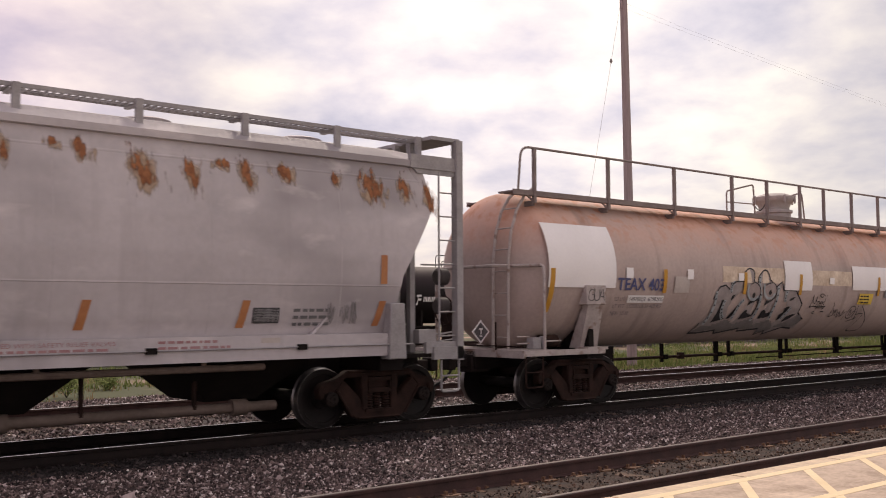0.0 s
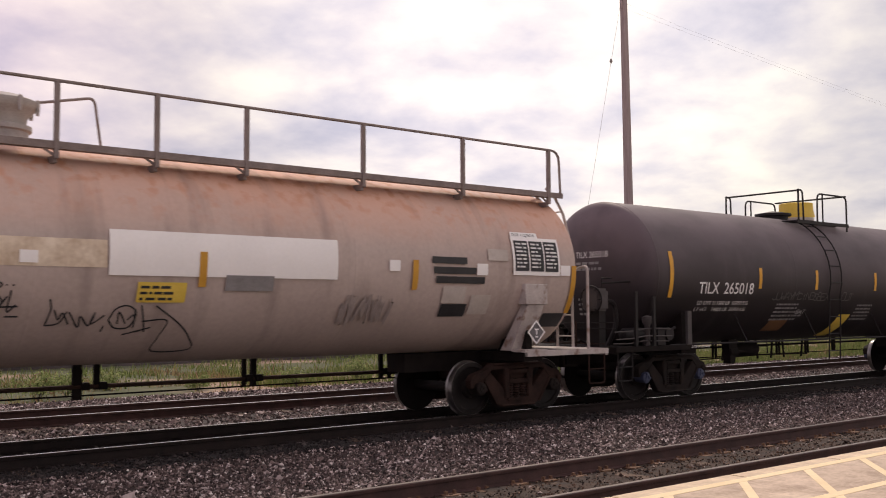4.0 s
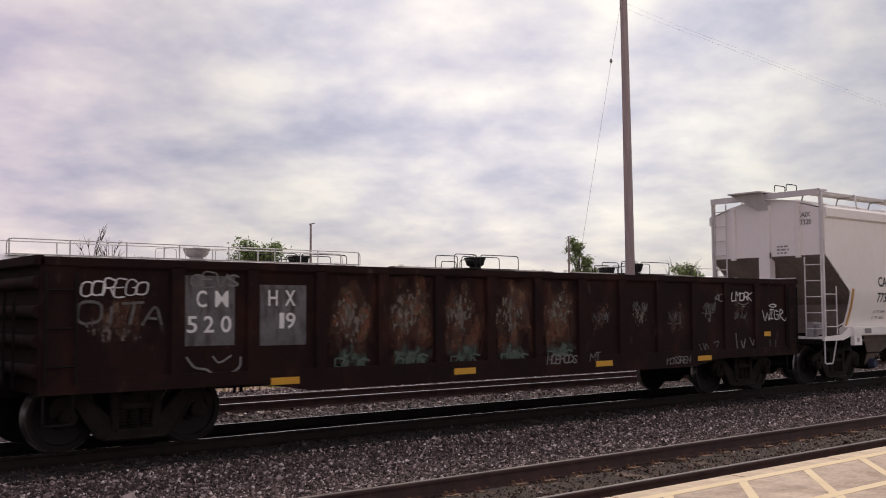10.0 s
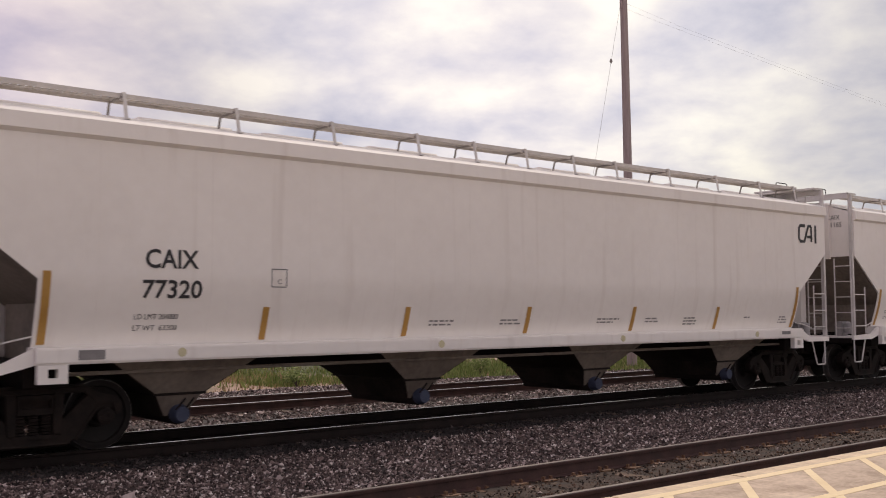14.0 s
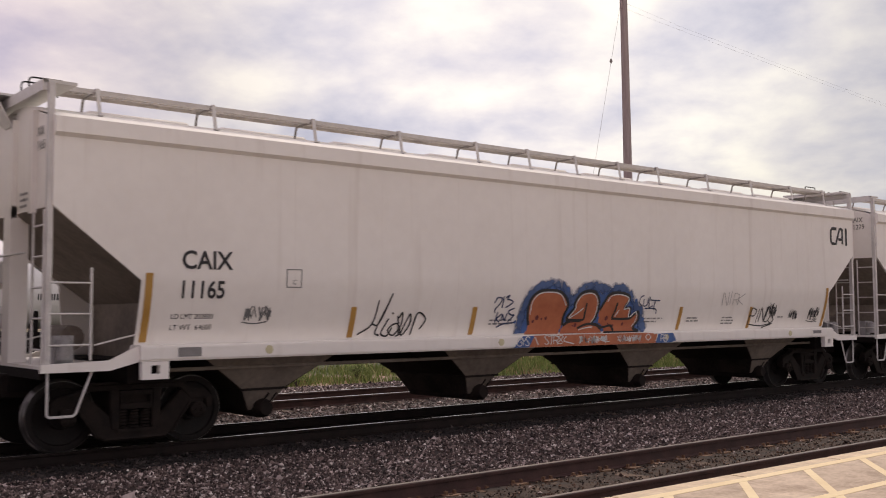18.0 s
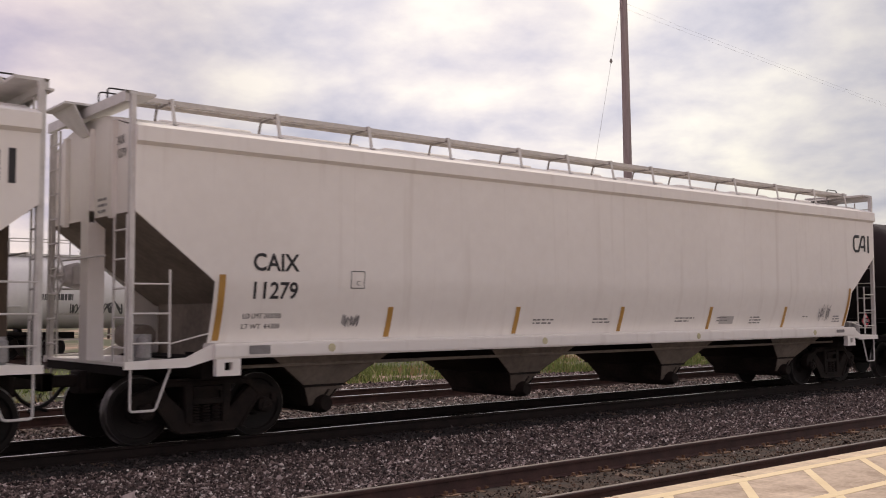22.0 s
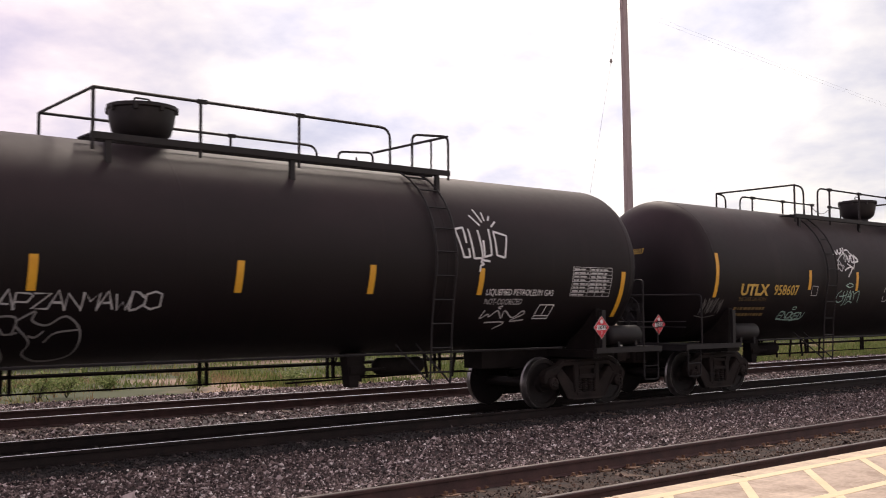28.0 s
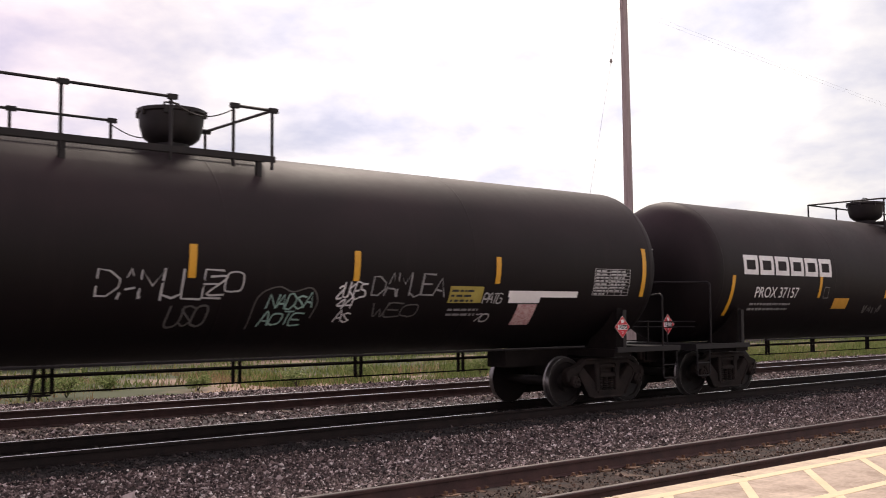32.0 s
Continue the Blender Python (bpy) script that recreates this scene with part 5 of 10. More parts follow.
def covered_hopper(u, label, write, caps="truck", tapes=(-5.32, -2.80, -0.14, 2.68, 5.37)):
    """An off-white four-bay covered hopper with a roof walk, end ladders and side sills."""
    half, W, tc, end = 9.57, 1.58, 8.28, 9.65
    c = car_thing("covered_hopper", label, u)
    white, iron = "hopper_white", "white_iron"
    for side in (-1, 1):
        bm = B()
        zs = [1.30 + 0.09 * i for i in range(31)]
        outer = [[bm.verts.new((s * hopper_cut(half, z), side * hopper_out(z), z)) for s in (-1, -0.5, 0, 0.5, 1)] for z in zs]
        inner = [[bm.verts.new((s * hopper_cut(half, z), side * (hopper_out(z) - 0.03), z)) for s in (-1, -0.5, 0, 0.5, 1)] for z in zs]
        for g in (outer, inner):
            for a, b in zip(g, g[1:]):
                for k in range(4):
                    bm.faces.new((a[k], a[k + 1], b[k + 1], b[k]))
        for i in range(len(zs) - 1):
            for k in (0, 4):
                bm.faces.new((outer[i][k], outer[i + 1][k], inner[i + 1][k], inner[i][k]))
        bmesh.ops.recalc_face_normals(bm, faces=bm.faces)
        part("side_sheet", bm, white, c, "welded off-white side sheet")
        for i in range(11):
            x = -7.7 + i * 1.54
            bm = B()
            for z, z2 in zip(zs[1:], zs[2:]):
                if z2 > 3.95:
                    break
                bm.faces.new([bm.verts.new((x + d, side * (hopper_out(q) + 0.005), q)) for d, q in ((-0.004, z), (0.004, z), (0.004, z2), (-0.004, z2))])
            bmesh.ops.remove_doubles(bm, verts=bm.verts, dist=0.0005)
            part("sheet_seam", bm, "hopper_seam", c, "weld seam")
        # top chord that overhangs the side
        bm = B()
        o = [(side * (W - 0.03), 3.935), (side * (W + 0.06), 4.005), (side * (W + 0.05), 4.2), (side * (W - 0.10), 4.27), (side * (W - 0.14), 4.2)]
        extrude_x(bm, o if side > 0 else o[::-1], -half, half)
        bmesh.ops.recalc_face_normals(bm, faces=bm.faces)
        part("top_chord", bm, white, c)
        # side sill
        bm = B()
        box(bm, -half + 1.12, half - 1.12, *sorted((side * (W - 0.33), side * (W + 0.055))), 1.16, 1.37)
        bmesh.ops.bevel(bm, geom=[e for e in bm.edges if abs(e.verts[0].co.x - e.verts[1].co.x) > 5], offset=0.025, segments=2, affect="EDGES")
        part("side_sill", bm, white, c)
        for s in (-1, 1):
            bm = B()
            x0 = s * (half - 1.32)
            for a, b, z0, z1 in ((-0.18, -0.06, 1.0, 1.11), (0.06, 0.18, 1.0, 1.11), (-0.18, 0.18, 0.93, 1.0), (-0.18, 0.18, 1.11, 1.158)):
                box(bm, x0 + a, x0 + b, *sorted((side * (W + 0.05), side * (W - 0.05))), z0, z1)
            part("jacking_pad", bm, white, c)
            # sloped sill wing and end deck edge
            bm = B()
            prism(bm, [(s * (half - 1.14), 1.37), (s * (half - 0.75), 1.19), (s * (end + 0.02), 1.16), (s * (end + 0.02), 1.06), (s * (half - 0.75), 1.06), (s * (half - 1.14), 1.16)], *sorted((side * (W - 0.08), side * (W - 0.02))))
            bmesh.ops.recalc_face_normals(bm, faces=bm.faces)
            part("sill_wing", bm, white, c)
            # ladders, posts, steps
            y = side * (W - 0.08)
            xe = s * (half + 0.02)
            bm = B()
            box(bm, *sorted((xe - 0.035, xe + 0.035)), *sorted((y - 0.05, y + 0.03)), 1.16, 4.62)
            part("corner_post", bm, iron, c)
            ladder("side_ladder", [[(xe, y - side * -0.05, 1.2), (xe, y + side * 0.05, 2.35)], [(xe - s * 0.52, y + side * 0.05, 1.2), (xe - s * 0.52, y + side * 0.05, 2.35)]], 0.29, c, "white end ladder", iron)
            ladder("end_ladder", [[(xe + s * 0.05, y - side * d, 1.15), (xe + s * 0.05, y - side * d, 4.5 if side * s < 0 else 3.05)] for d in (0.0, 0.42)], 0.36, c, "white end ladder", iron)
            bm = B()
            tube(bm, bent([(xe - s * 0.02, y, 1.06), (xe - s * 0.02, y, 0.52), (xe - s * 0.36, y, 0.52), (xe - s * 0.56, y, 1.06)], 0.05), 0.018, 5)
            part("sill_step", bm, iron, c)
            grab(c, [(s * (half - 1.12), side * 1.42, 1.5), (s * (half - 0.95), side * 1.47, 1.47), (s * (half - 0.55), side * 1.5, 1.38)], iron, 0.012)
    # roof
    bm = B()
    prof = [(-W + 0.12, 4.24), (-1.0, 4.40), (-0.5, 4.49), (0, 4.52), (0.5, 4.49), (1.0, 4.40), (W - 0.12, 4.24), (1.0, 4.36), (0, 4.47), (-1.0, 4.36)]
    extrude_x(bm, prof, -half, half)
    bmesh.ops.recalc_face_normals(bm, faces=bm.faces)
    part("roof", bm, white, c)
    for i in range(9):
        x = -8 + i * 2.0
        bm = B()
        box(bm, x - 0.75, x + 0.75, -0.42, 0.42, 4.44, 4.56)
        bmesh.ops.bevel(bm, geom=bm.edges, offset=0.03, segments=1, affect="EDGES")
        part("hatch_cover", bm, white, c)
    # roof walk along the middle with its gratings
    for side in (-1, 1):
        bm = B()
        y0, y1 = sorted((side * 0.66, side * 1.06))
        for k in range(4):
            y = y0 + (y1 - y0) * k / 3
            box(bm, -half + 0.3, half - 0.3, y - 0.004, y + 0.004, 4.682, 4.694)
        n = 190
        for k in range(n):
            x = -half + 0.35 + (2 * half - 0.7) * k / (n - 1)
            box(bm, x - 0.034, x + 0.034, y0, y1, 4.69, 4.70)
        box(bm, -half + 0.3, half - 0.3, y0 - 0.010, y0 + 0.010, 4.645, 4.705)
        box(bm, -half + 0.3, half - 0.3, y1 - 0.010, y1 + 0.010, 4.645, 4.705)
        part("roof_walk", bm, "grating", c, "open grating roof walk")
        for x in (-8.85, -7.20, -5.54, -3.90, -2.24, -0.99, 0.25, 1.49, 2.70, 4.37, 6.02, 7.66, 9.10):
            bm = B()
            q = [(side * 1.155, 4.35), (side * 1.14, 4.35), (side * 1.095, 4.70), (side * 1.11, 4.71)]
            hexa(bm, [(x + d - 0.02 * (k > 1), y, z) for d in (-0.024, 0.024) for k, (y, z) in enumerate(q)])
            box(bm, x - 0.044, x + 0.004, *sorted((side * 1.04, side * 1.11)), 4.706, 4.716)
            box(bm, x - 0.03, x + 0.03, *sorted((side * 1.13, side * 1.22)), 4.345, 4.36)
            bmesh.ops.recalc_face_normals(bm, faces=bm.faces)
            strap = part("walk_bracket", bm, iron, c)
            bm = B()
            tube(bm, bent([(x - 0.05, side * 1.08, 4.655), (x - 0.05, side * 0.66, 4.645), (x - 0.05, side * 0.60, 4.45)], 0.04), 0.018, 6)
            part("walk_support", bm, "duct", strap)
    for s in (-1, 1):
        # end wall with ribs, slope sheet, centre post, end walk
        bm = B()
        extrude_x(bm, [(-W + 0.03, 3.1), (W - 0.03, 3.1), (W - 0.05, 4.1), (W - 0.14, 4.22), (0.6, 4.46), (-0.6, 4.46), (-W + 0.14, 4.22), (-W + 0.05, 4.1)], *sorted((s * (half - 0.04), s * half)))
        bmesh.ops.recalc_face_normals(bm, faces=bm.faces)
        part("end_wall", bm, white, c)
        for y, w in ((-0.9, 0.06), (0.0, 0.15), (0.9, 0.06)):
            bm = B()
            box(bm, *sorted((s * half, s * (half + 0.07))), y - w, y + w, 3.05, 4.36)
            part("end_rib", bm, white, c)
        bm = B()
        low_y = hopper_out(1.9) - 0.04
        hexa(bm, [(s * (half - 0.03), -W + 0.04, 3.06), (s * half, -W + 0.04, 3.1), (s * half, W - 0.04, 3.1), (s * (half - 0.03), W - 0.04, 3.06),
                  (s * (half - 1.62), -low_y, 1.90), (s * (half - 1.58), -low_y, 1.94), (s * (half - 1.58), low_y, 1.94), (s * (half - 1.62), low_y, 1.90)])
        box(bm, *sorted((s * (half - 1.62), s * (half - 1.58))), -1.27, 1.27, 1.12, 1.92)
        bmesh.ops.recalc_face_normals(bm, faces=bm.faces)
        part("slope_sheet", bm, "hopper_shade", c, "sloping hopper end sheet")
        for y in (0.0,):
            bm = B()
            box(bm, *sorted((s * (half - 0.16), s * (half + 0.075))), y - 0.15, y + 0.15, 1.14, 3.2)
            part("end_post", bm, white if s < 0 else "dark_brown_post", c, "" if s < 0 else "dark brown end post")
        bm = B()
        box(bm, *sorted((s * (half - 0.9), s * end)), -W + 0.08, W - 0.08, 1.10, 1.14)
        part("end_deck", bm, white, c)
        bm = B()
        box(bm, *sorted((s * (end - 0.05), s * end)), -W + 0.12, W - 0.12, 0.98, 1.10)
        part("end_sill", bm, "underframe", c)
        bm = B()
        box(bm, *sorted((s * (half - 1.9), s * end)), -0.28, 0.28, 0.76, 1.08)
        box(bm, *sorted((s * (tc - 0.25), s * (tc + 0.25))), -1.4, 1.4, 0.88, 1.16)
        part("draft_sill", bm, "underframe", c)
        bm = B()
        box(bm, *sorted((s * (half - 0.3), s * (half + 0.12))), -1.5, 1.5, 4.62, 4.66)
        box(bm, *sorted((s * (half + 0.06), s * (half + 0.12))), -1.5, 1.5, 4.52, 4.66)
        part("end_walk", bm, iron, c)
        bm = B()
        y_in, y_out = s * 0.12, s * -0.78
        box(bm, *sorted((s * (half - 0.25), s * (half + 0.42))), *sorted((y_in, y_out)), 4.68, 4.71)
        walk_end = part("brake_step", bm, iron, c, "small step board over the end")
        bm = B()
        xa, xb = s * (half + 0.30), s * (half + 0.09)
        hexa(bm, [(xb, -0.14, 4.26), (xb, 0.14, 4.26), (xb - s * 0.02, 0.14, 4.26), (xb - s * 0.02, -0.14, 4.26), (xa, min(y_in, y_out), 4.68), (xa, max(y_in, y_out), 4.68), (xa - s * 0.02, max(y_in, y_out), 4.68), (xa - s * 0.02, min(y_in, y_out), 4.68)])
        bmesh.ops.recalc_face_normals(bm, faces=bm.faces)
        part("step_bracket", bm, iron, walk_end)
        grab(c, [(s * (half + 0.1), -0.85, 2.55), (s * (half + 0.1), 0.85, 2.55)], iron, 0.014)
        for y in (-0.62, -0.3):
            grab(c, [(s * (half + 0.02), y, 4.7), (s * (half + 0.02), y, 4.86), (s * (half - 0.45), y, 4.86), (s * (half - 0.45), y, 4.7)], "black_iron", 0.012, bend=0.06)
        add_truck(c, s * tc, "truck")
        coupler(c, s * (end + 0.05), s)
        # valves and reservoir on the deck
        bm = B()
        turned(bm, [(-0.4, 0.03), (-0.38, 0.17), (0.38, 0.17), (0.4, 0.03)], "y", 14, (s * (half - 0.75), 0.2, 1.45))
        part("air_reservoir", bm, "hopper_shade", c)
        bm = B()
        box(bm, *sorted((s * (half - 0.45), s * (half - 0.2))), -1.1, -0.9, 1.14, 1.5)
        turned(bm, [(1.2, 0.10), (1.45, 0.09), (1.5, 0.02)], "z", 10, (s * (half - 0.3), -1.2, 0))
        part("brake_valve", bm, "grey_iron", c)
    brake_wheel(c, -half - 0.2, 0.75, 2.33, -1, "white_iron")
    bm = B()
    turned(bm, [(-half - 0.12, 0.001), (-half - 0.12, 0.14), (-half + 0.1, 0.2), (-half + 0.14, 0.05)], "x", 16, (0, 0.75, 2.33))
    box(bm, -half - 0.02, -half + 0.06, 0.1, 0.9, 2.2, 2.45)
    part("brake_housing", bm, "white_iron", c, "cast hand brake housing")
    # centre sill and four hopper bays
    bm = B()
    box(bm, -8, 8, -0.25, 0.25, 0.95, 1.2)
    part("centre_sill", bm, "underframe", c)
    for bx in (-6.35, -2.12, 2.12, 6.35):
        bm = B()
        t, b_ = 1.16, 0.36
        hexa(bm, [(bx - b_, -1.02, 0.68), (bx + b_, -1.02, 0.68), (bx + b_, 1.02, 0.68), (bx - b_, 1.02, 0.68), (bx - t, -1.34, 1.22), (bx + t, -1.34, 1.22), (bx + t, 1.34, 1.22), (bx - t, 1.34, 1.22)])
        bmesh.ops.recalc_face_normals(bm, faces=bm.faces)
        # Dark slopes, lighter side panels: shade and light put into the colours.
        bay = part("hopper_bay", bm, "shaded_bay", c, "tapering discharge bay")
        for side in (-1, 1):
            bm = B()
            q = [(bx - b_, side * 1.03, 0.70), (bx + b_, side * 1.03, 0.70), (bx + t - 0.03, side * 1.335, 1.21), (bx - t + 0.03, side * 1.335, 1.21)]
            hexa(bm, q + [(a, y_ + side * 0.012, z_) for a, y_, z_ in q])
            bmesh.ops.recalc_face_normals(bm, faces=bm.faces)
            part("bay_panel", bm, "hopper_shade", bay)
        bm = B()
        box(bm, bx - b_ - 0.03, bx + b_ + 0.03, -1.05, 1.05, 0.665, 0.695)
        part("bay_flange", bm, "truck", bay)
        bm = B()
        hexa(bm, [(bx - 0.16, -0.82, 0.36), (bx + 0.16, -0.82, 0.36), (bx + 0.16, 0.82, 0.36), (bx - 0.16, 0.82, 0.36), (bx - b_ + 0.02, -1.0, 0.67), (bx + b_ - 0.02, -1.0, 0.67), (bx + b_ - 0.02, 1.0, 0.67), (bx - b_ + 0.02, 1.0, 0.67)])
        bmesh.ops.recalc_face_normals(bm, faces=bm.faces)
        part("outlet_chute", bm, "shaded_bay", bay)
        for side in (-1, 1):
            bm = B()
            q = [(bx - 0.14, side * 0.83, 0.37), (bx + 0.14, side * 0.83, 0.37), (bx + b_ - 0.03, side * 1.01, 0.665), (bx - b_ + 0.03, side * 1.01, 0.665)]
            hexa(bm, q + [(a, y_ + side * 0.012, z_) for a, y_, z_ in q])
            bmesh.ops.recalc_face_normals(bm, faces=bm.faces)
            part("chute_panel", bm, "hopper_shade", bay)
        bm = B()
        turned(bm, [(-0.9, 0.05), (-0.9, 0.11), (0.9, 0.11), (0.9, 0.05)], "y", 14, (bx + 0.02, 0, 0.36))
        part("outlet_tube", bm, "truck", bay)
        bm = B()
        turned(bm, [(-1.06, 0.001), (-1.06, 0.10), (-0.98, 0.135), (-0.90, 0.135), (-0.90, 0.05)], "y", 16, (bx + 0.04, 0, 0.40))
        part("outlet_cap", bm, caps, bay, "round outlet cap")
        for dx in (-0.05, 0.08):
            grab(bay, [(bx + dx, -1.03, 0.46), (bx + dx + 0.12, -1.07, 0.62)], "truck", 0.014)
    for side in (-1, 1):
        bm = B()
        tube(bm, [(-8.3, side * 1.25, 1.02), (8.3, side * 1.25, 1.02)], 0.028, 6)
        part("air_pipe", bm, "hopper_shade", c)
    f = lambda x, z: (x, -hopper_out(z) - 0.008, z)
    for s in (-1, 1):
        patch(c, s * (half - 1.24) - 0.05, s * (half - 1.24) + 0.05, 1.40, 2.30, f, "bronze", "reflector")
    for x in tapes:
        patch(c, x - 0.015, x + 0.085, 1.40, 1.86, f, "bronze", "reflector")
    for x in (-6.6, -2.2, 2.2, 6.6):
        bm = B()
        turned(bm, [(-W - 0.062, 0.001), (-W - 0.062, 0.06), (-W - 0.055, 0.06)], "y", 16, (x, 0, 1.27))
        part("wheel_dot", bm, "dot", c)
    write(c, f, half)
    return c


# ---- the train, front to back ----
def rusty_tank_car():
    """A long salmon-coloured tank car with a full-length walkway and rails."""
    u, R, zc, half, head, tc, end = 22.4, 1.48, 2.55, 9.45, 0.75, 8.45, 10.35
    c = car_thing("tank_car", "faded salmon and grey tank car with white patches, rusty and graffitied", u)
    iron = "salmon_iron"
    tank_shell(c, R, zc, half, head, "salmon", (-half, -4.7, 0, 4.7, half), 0.5)
    stub_sills(c, tc, end, half, R, zc, "underframe", "salmon_iron")
    bm = B()
    tube(bm, [(-tc + 1.4, 0.8, 0.715), (tc - 1.2, 0.8, 0.705)], 0.034, 8)
    part("air_pipe", bm, "rust_brown_pipe", c, "rusty train pipe under the tank")
    bm = B()
    tube(bm, [(0.2, 0.8, 0.58), (tc - 1.2, 0.8, 0.59)], 0.014, 5)
    part("brake_rod", bm, "underframe", c)
    for x, w, z0 in ((-6.1, 0.07, 0.54), (-3.64, 0.045, 0.60), (-1.53, 0.07, 0.54), (-1.0, 0.045, 0.64), (1.33, 0.07, 0.52), (1.62, 0.045, 0.66), (4.05, 0.035, 0.58), (4.22, 0.05, 0.58), (6.81, 0.04, 0.60), (7.0, 0.03, 0.60)):
        bm = B()
        box(bm, x - w, x + w, 0.78, 0.83, z0, 1.32)
        hang = part("hanger", bm, "underframe", c)
        bm = B()
        box(bm, x + w - 0.02, x + w + 0.10, 0.73, 0.86, 0.66, 0.77)
        part("pipe_clamp", bm, "underframe", hang)
    bm = B()
    box(bm, -2.99, -2.87, 0.74, 0.87, 0.65, 0.80)
    part("pipe_clamp", bm, "rust_brown_pipe", c)
    for s in (-1, 1):
        add_truck(c, s * tc, "truck_rust")
        coupler(c, s * end, s)
    tank_ends(c, end, half, iron, R, zc, 2.6, wheel_end=-1, thick=0.030, wheel_y=0.7, low="truck_rust")
    zt = zc + R
    # valve cabinet and its pipes on the end deck
    bm = B()
    box(bm, -9.98, -9.79, -1.38, -1.2, 1.12, 1.32)
    box(bm, -9.74, -9.68, -1.38, -1.28, 1.12, 1.34)
    bmesh.ops.bevel(bm, geom=bm.edges, offset=0.012, segments=1, affect="EDGES")
    v = part("valve_cabinet", bm, "grey_iron", c, "small grey valve cabinet")
    for a, b, z in ((-10.3, -10.01, 1.34), (-10.3, -10.01, 1.22), (-9.62, -9.2, 1.25)):
        grab(v, [(a, -1.3, z), (b, -1.3, z)], "salmon_iron", 0.014, "pipe")
    bm = B()
    turned(bm, [(-0.22, 0.02), (-0.2, 0.12), (0.2, 0.12), (0.22, 0.02)], "x", 14, (-9.3, -1.05, 1.24))
    part("brake_cylinder", bm, "truck_rust", c)
    for side in (-1, 1):
        bm = B()
        zd = zt - 0.08
        x0, x1 = (-half - 0.72, half + 0.16) if side < 0 else (-half + 0.1, half - 0.1)
        box(bm, x0, x1, *sorted((side * 0.70, side * 1.08)), zd - 0.03, zd)
        box(bm, x0, x1, *sorted((side * 1.08, side * 1.11)), zd - 0.075, zd + 0.02)
        part("walkway", bm, "shaded_walk_iron", c, "narrow steel walkway along the tank top")
        if side < 0:
            y = side * 1.10
            for x in (-9.64, -7.62, -5.55, -3.5, -2.13, -0.74, 0.34, 1.68, 3.04, 5.09, 7.16, 9.24):
                bm = B()
                box(bm, x - 0.03, x + 0.03, y - 0.03, y + 0.03, zt - 0.28, zt + 0.72)
                box(bm, x - 0.025, x + 0.025, y + 0.03, y + 0.24, zt - 0.33, zt - 0.24)
                hexa(bm, [(x - 0.25, y + 0.02, zt - 0.11), (x - 0.03, y + 0.02, zt - 0.25), (x - 0.03, y + 0.04, zt - 0.25), (x - 0.25, y + 0.04, zt - 0.11), (x - 0.25, y + 0.02, zt - 0.09), (x - 0.03, y + 0.02, zt - 0.21), (x - 0.03, y + 0.04, zt - 0.21), (x - 0.25, y + 0.04, zt - 0.09)])
                part("rail_post", bm, "shaded_walk_iron", c)
            grab(c, [(-half - 0.60, y, zt - 0.08), (-half - 0.52, y, zt + 0.72), (half + 0.06, y, zt + 0.72), (half + 0.10, y, zt - 0.08)], "shaded_walk_iron", 0.024, "guard_rail", bend=0.2)
            grab(c, [(-2.10, 0.0, zt), (-2.10, 0.0, zt + 0.60), (-0.98, 0.0, zt + 0.84), (-0.92, 0.0, zt)], "shaded_walk_iron", 0.02, "guard_rail", bend=0.08)
            grab(c, [(-2.10, 0.0, zt + 0.34), (-0.95, 0.0, zt + 0.36)], "shaded_walk_iron", 0.014, "guard_rail")
            grab(c, [(0.40, 0.0, zt + 0.62), (1.22, 0.0, zt + 0.80), (1.34, 0.0, zt)], "shaded_walk_iron", 0.02, "guard_rail", bend=0.1)
            bm = B()
            tube(bm, [(-0.95 + 0.5 * k / 8, 0.0, zt + 0.34 - 0.16 * math.sin(math.pi * k / 8) + 0.08 * k / 8) for k in range(9)], 0.012, 5)
            part("lid_chain", bm, "truck", c, "sagging safety chain")
        for s in (-1, 1):
            if side < 0:
                continue
            shift = -0.28 if s > 0 else 0.0
            prof = [(s * a + shift, b) for a, b in ((10.23, 1.12), (10.22, 2.0), (10.21, 2.7), (10.14, 3.2), (10.0, 3.6), (9.8, 3.88), (9.55, 4.05))]
            ladder("end_ladder", [[(a, -yy, b) for a, b in prof] for yy in (0.6, 1.0)], 0.38, c, "steel ladder curving over the tank end", iron, 0.028)
    bm = B()
    turned(bm, [(zt - 0.2, 0.40), (zt + 0.16, 0.40), (zt + 0.18, 0.44), (zt + 0.24, 0.44), (zt + 0.26, 0.36), (zt + 0.36, 0.38), (zt + 0.46, 0.47), (zt + 0.50, 0.50), (zt + 0.58, 0.50), (zt + 0.60, 0.46), (zt + 0.66, 0.30), (zt + 0.68, 0.001)], "z", 32, (-0.08, 0, 0))
    d = part("manway_dome", bm, "dome_grey", c, "grey cast manway dome with a bolted lid")
    for k in range(8):
        a = k * math.pi / 4 + 0.3
        bm = B()
        turned(bm, [(zt + 0.40, 0.02), (zt + 0.46, 0.03), (zt + 0.60, 0.03), (zt + 0.62, 0.001)], "z", 8, (-0.08 + 0.51 * math.cos(a), 0.51 * math.sin(a), 0))
        part("eye_bolt", bm, "dome_grey", d)
    f = on_tank(R, zc, 0.024)
    patch(c, -9.69, -7.88, 2.22, 3.37, f, "patch", "white_patch", "fresh white painted patch", steps=10)
    g = on_tank(R, zc, 0.030)
    low = on_tank(R, zc, 0.007)
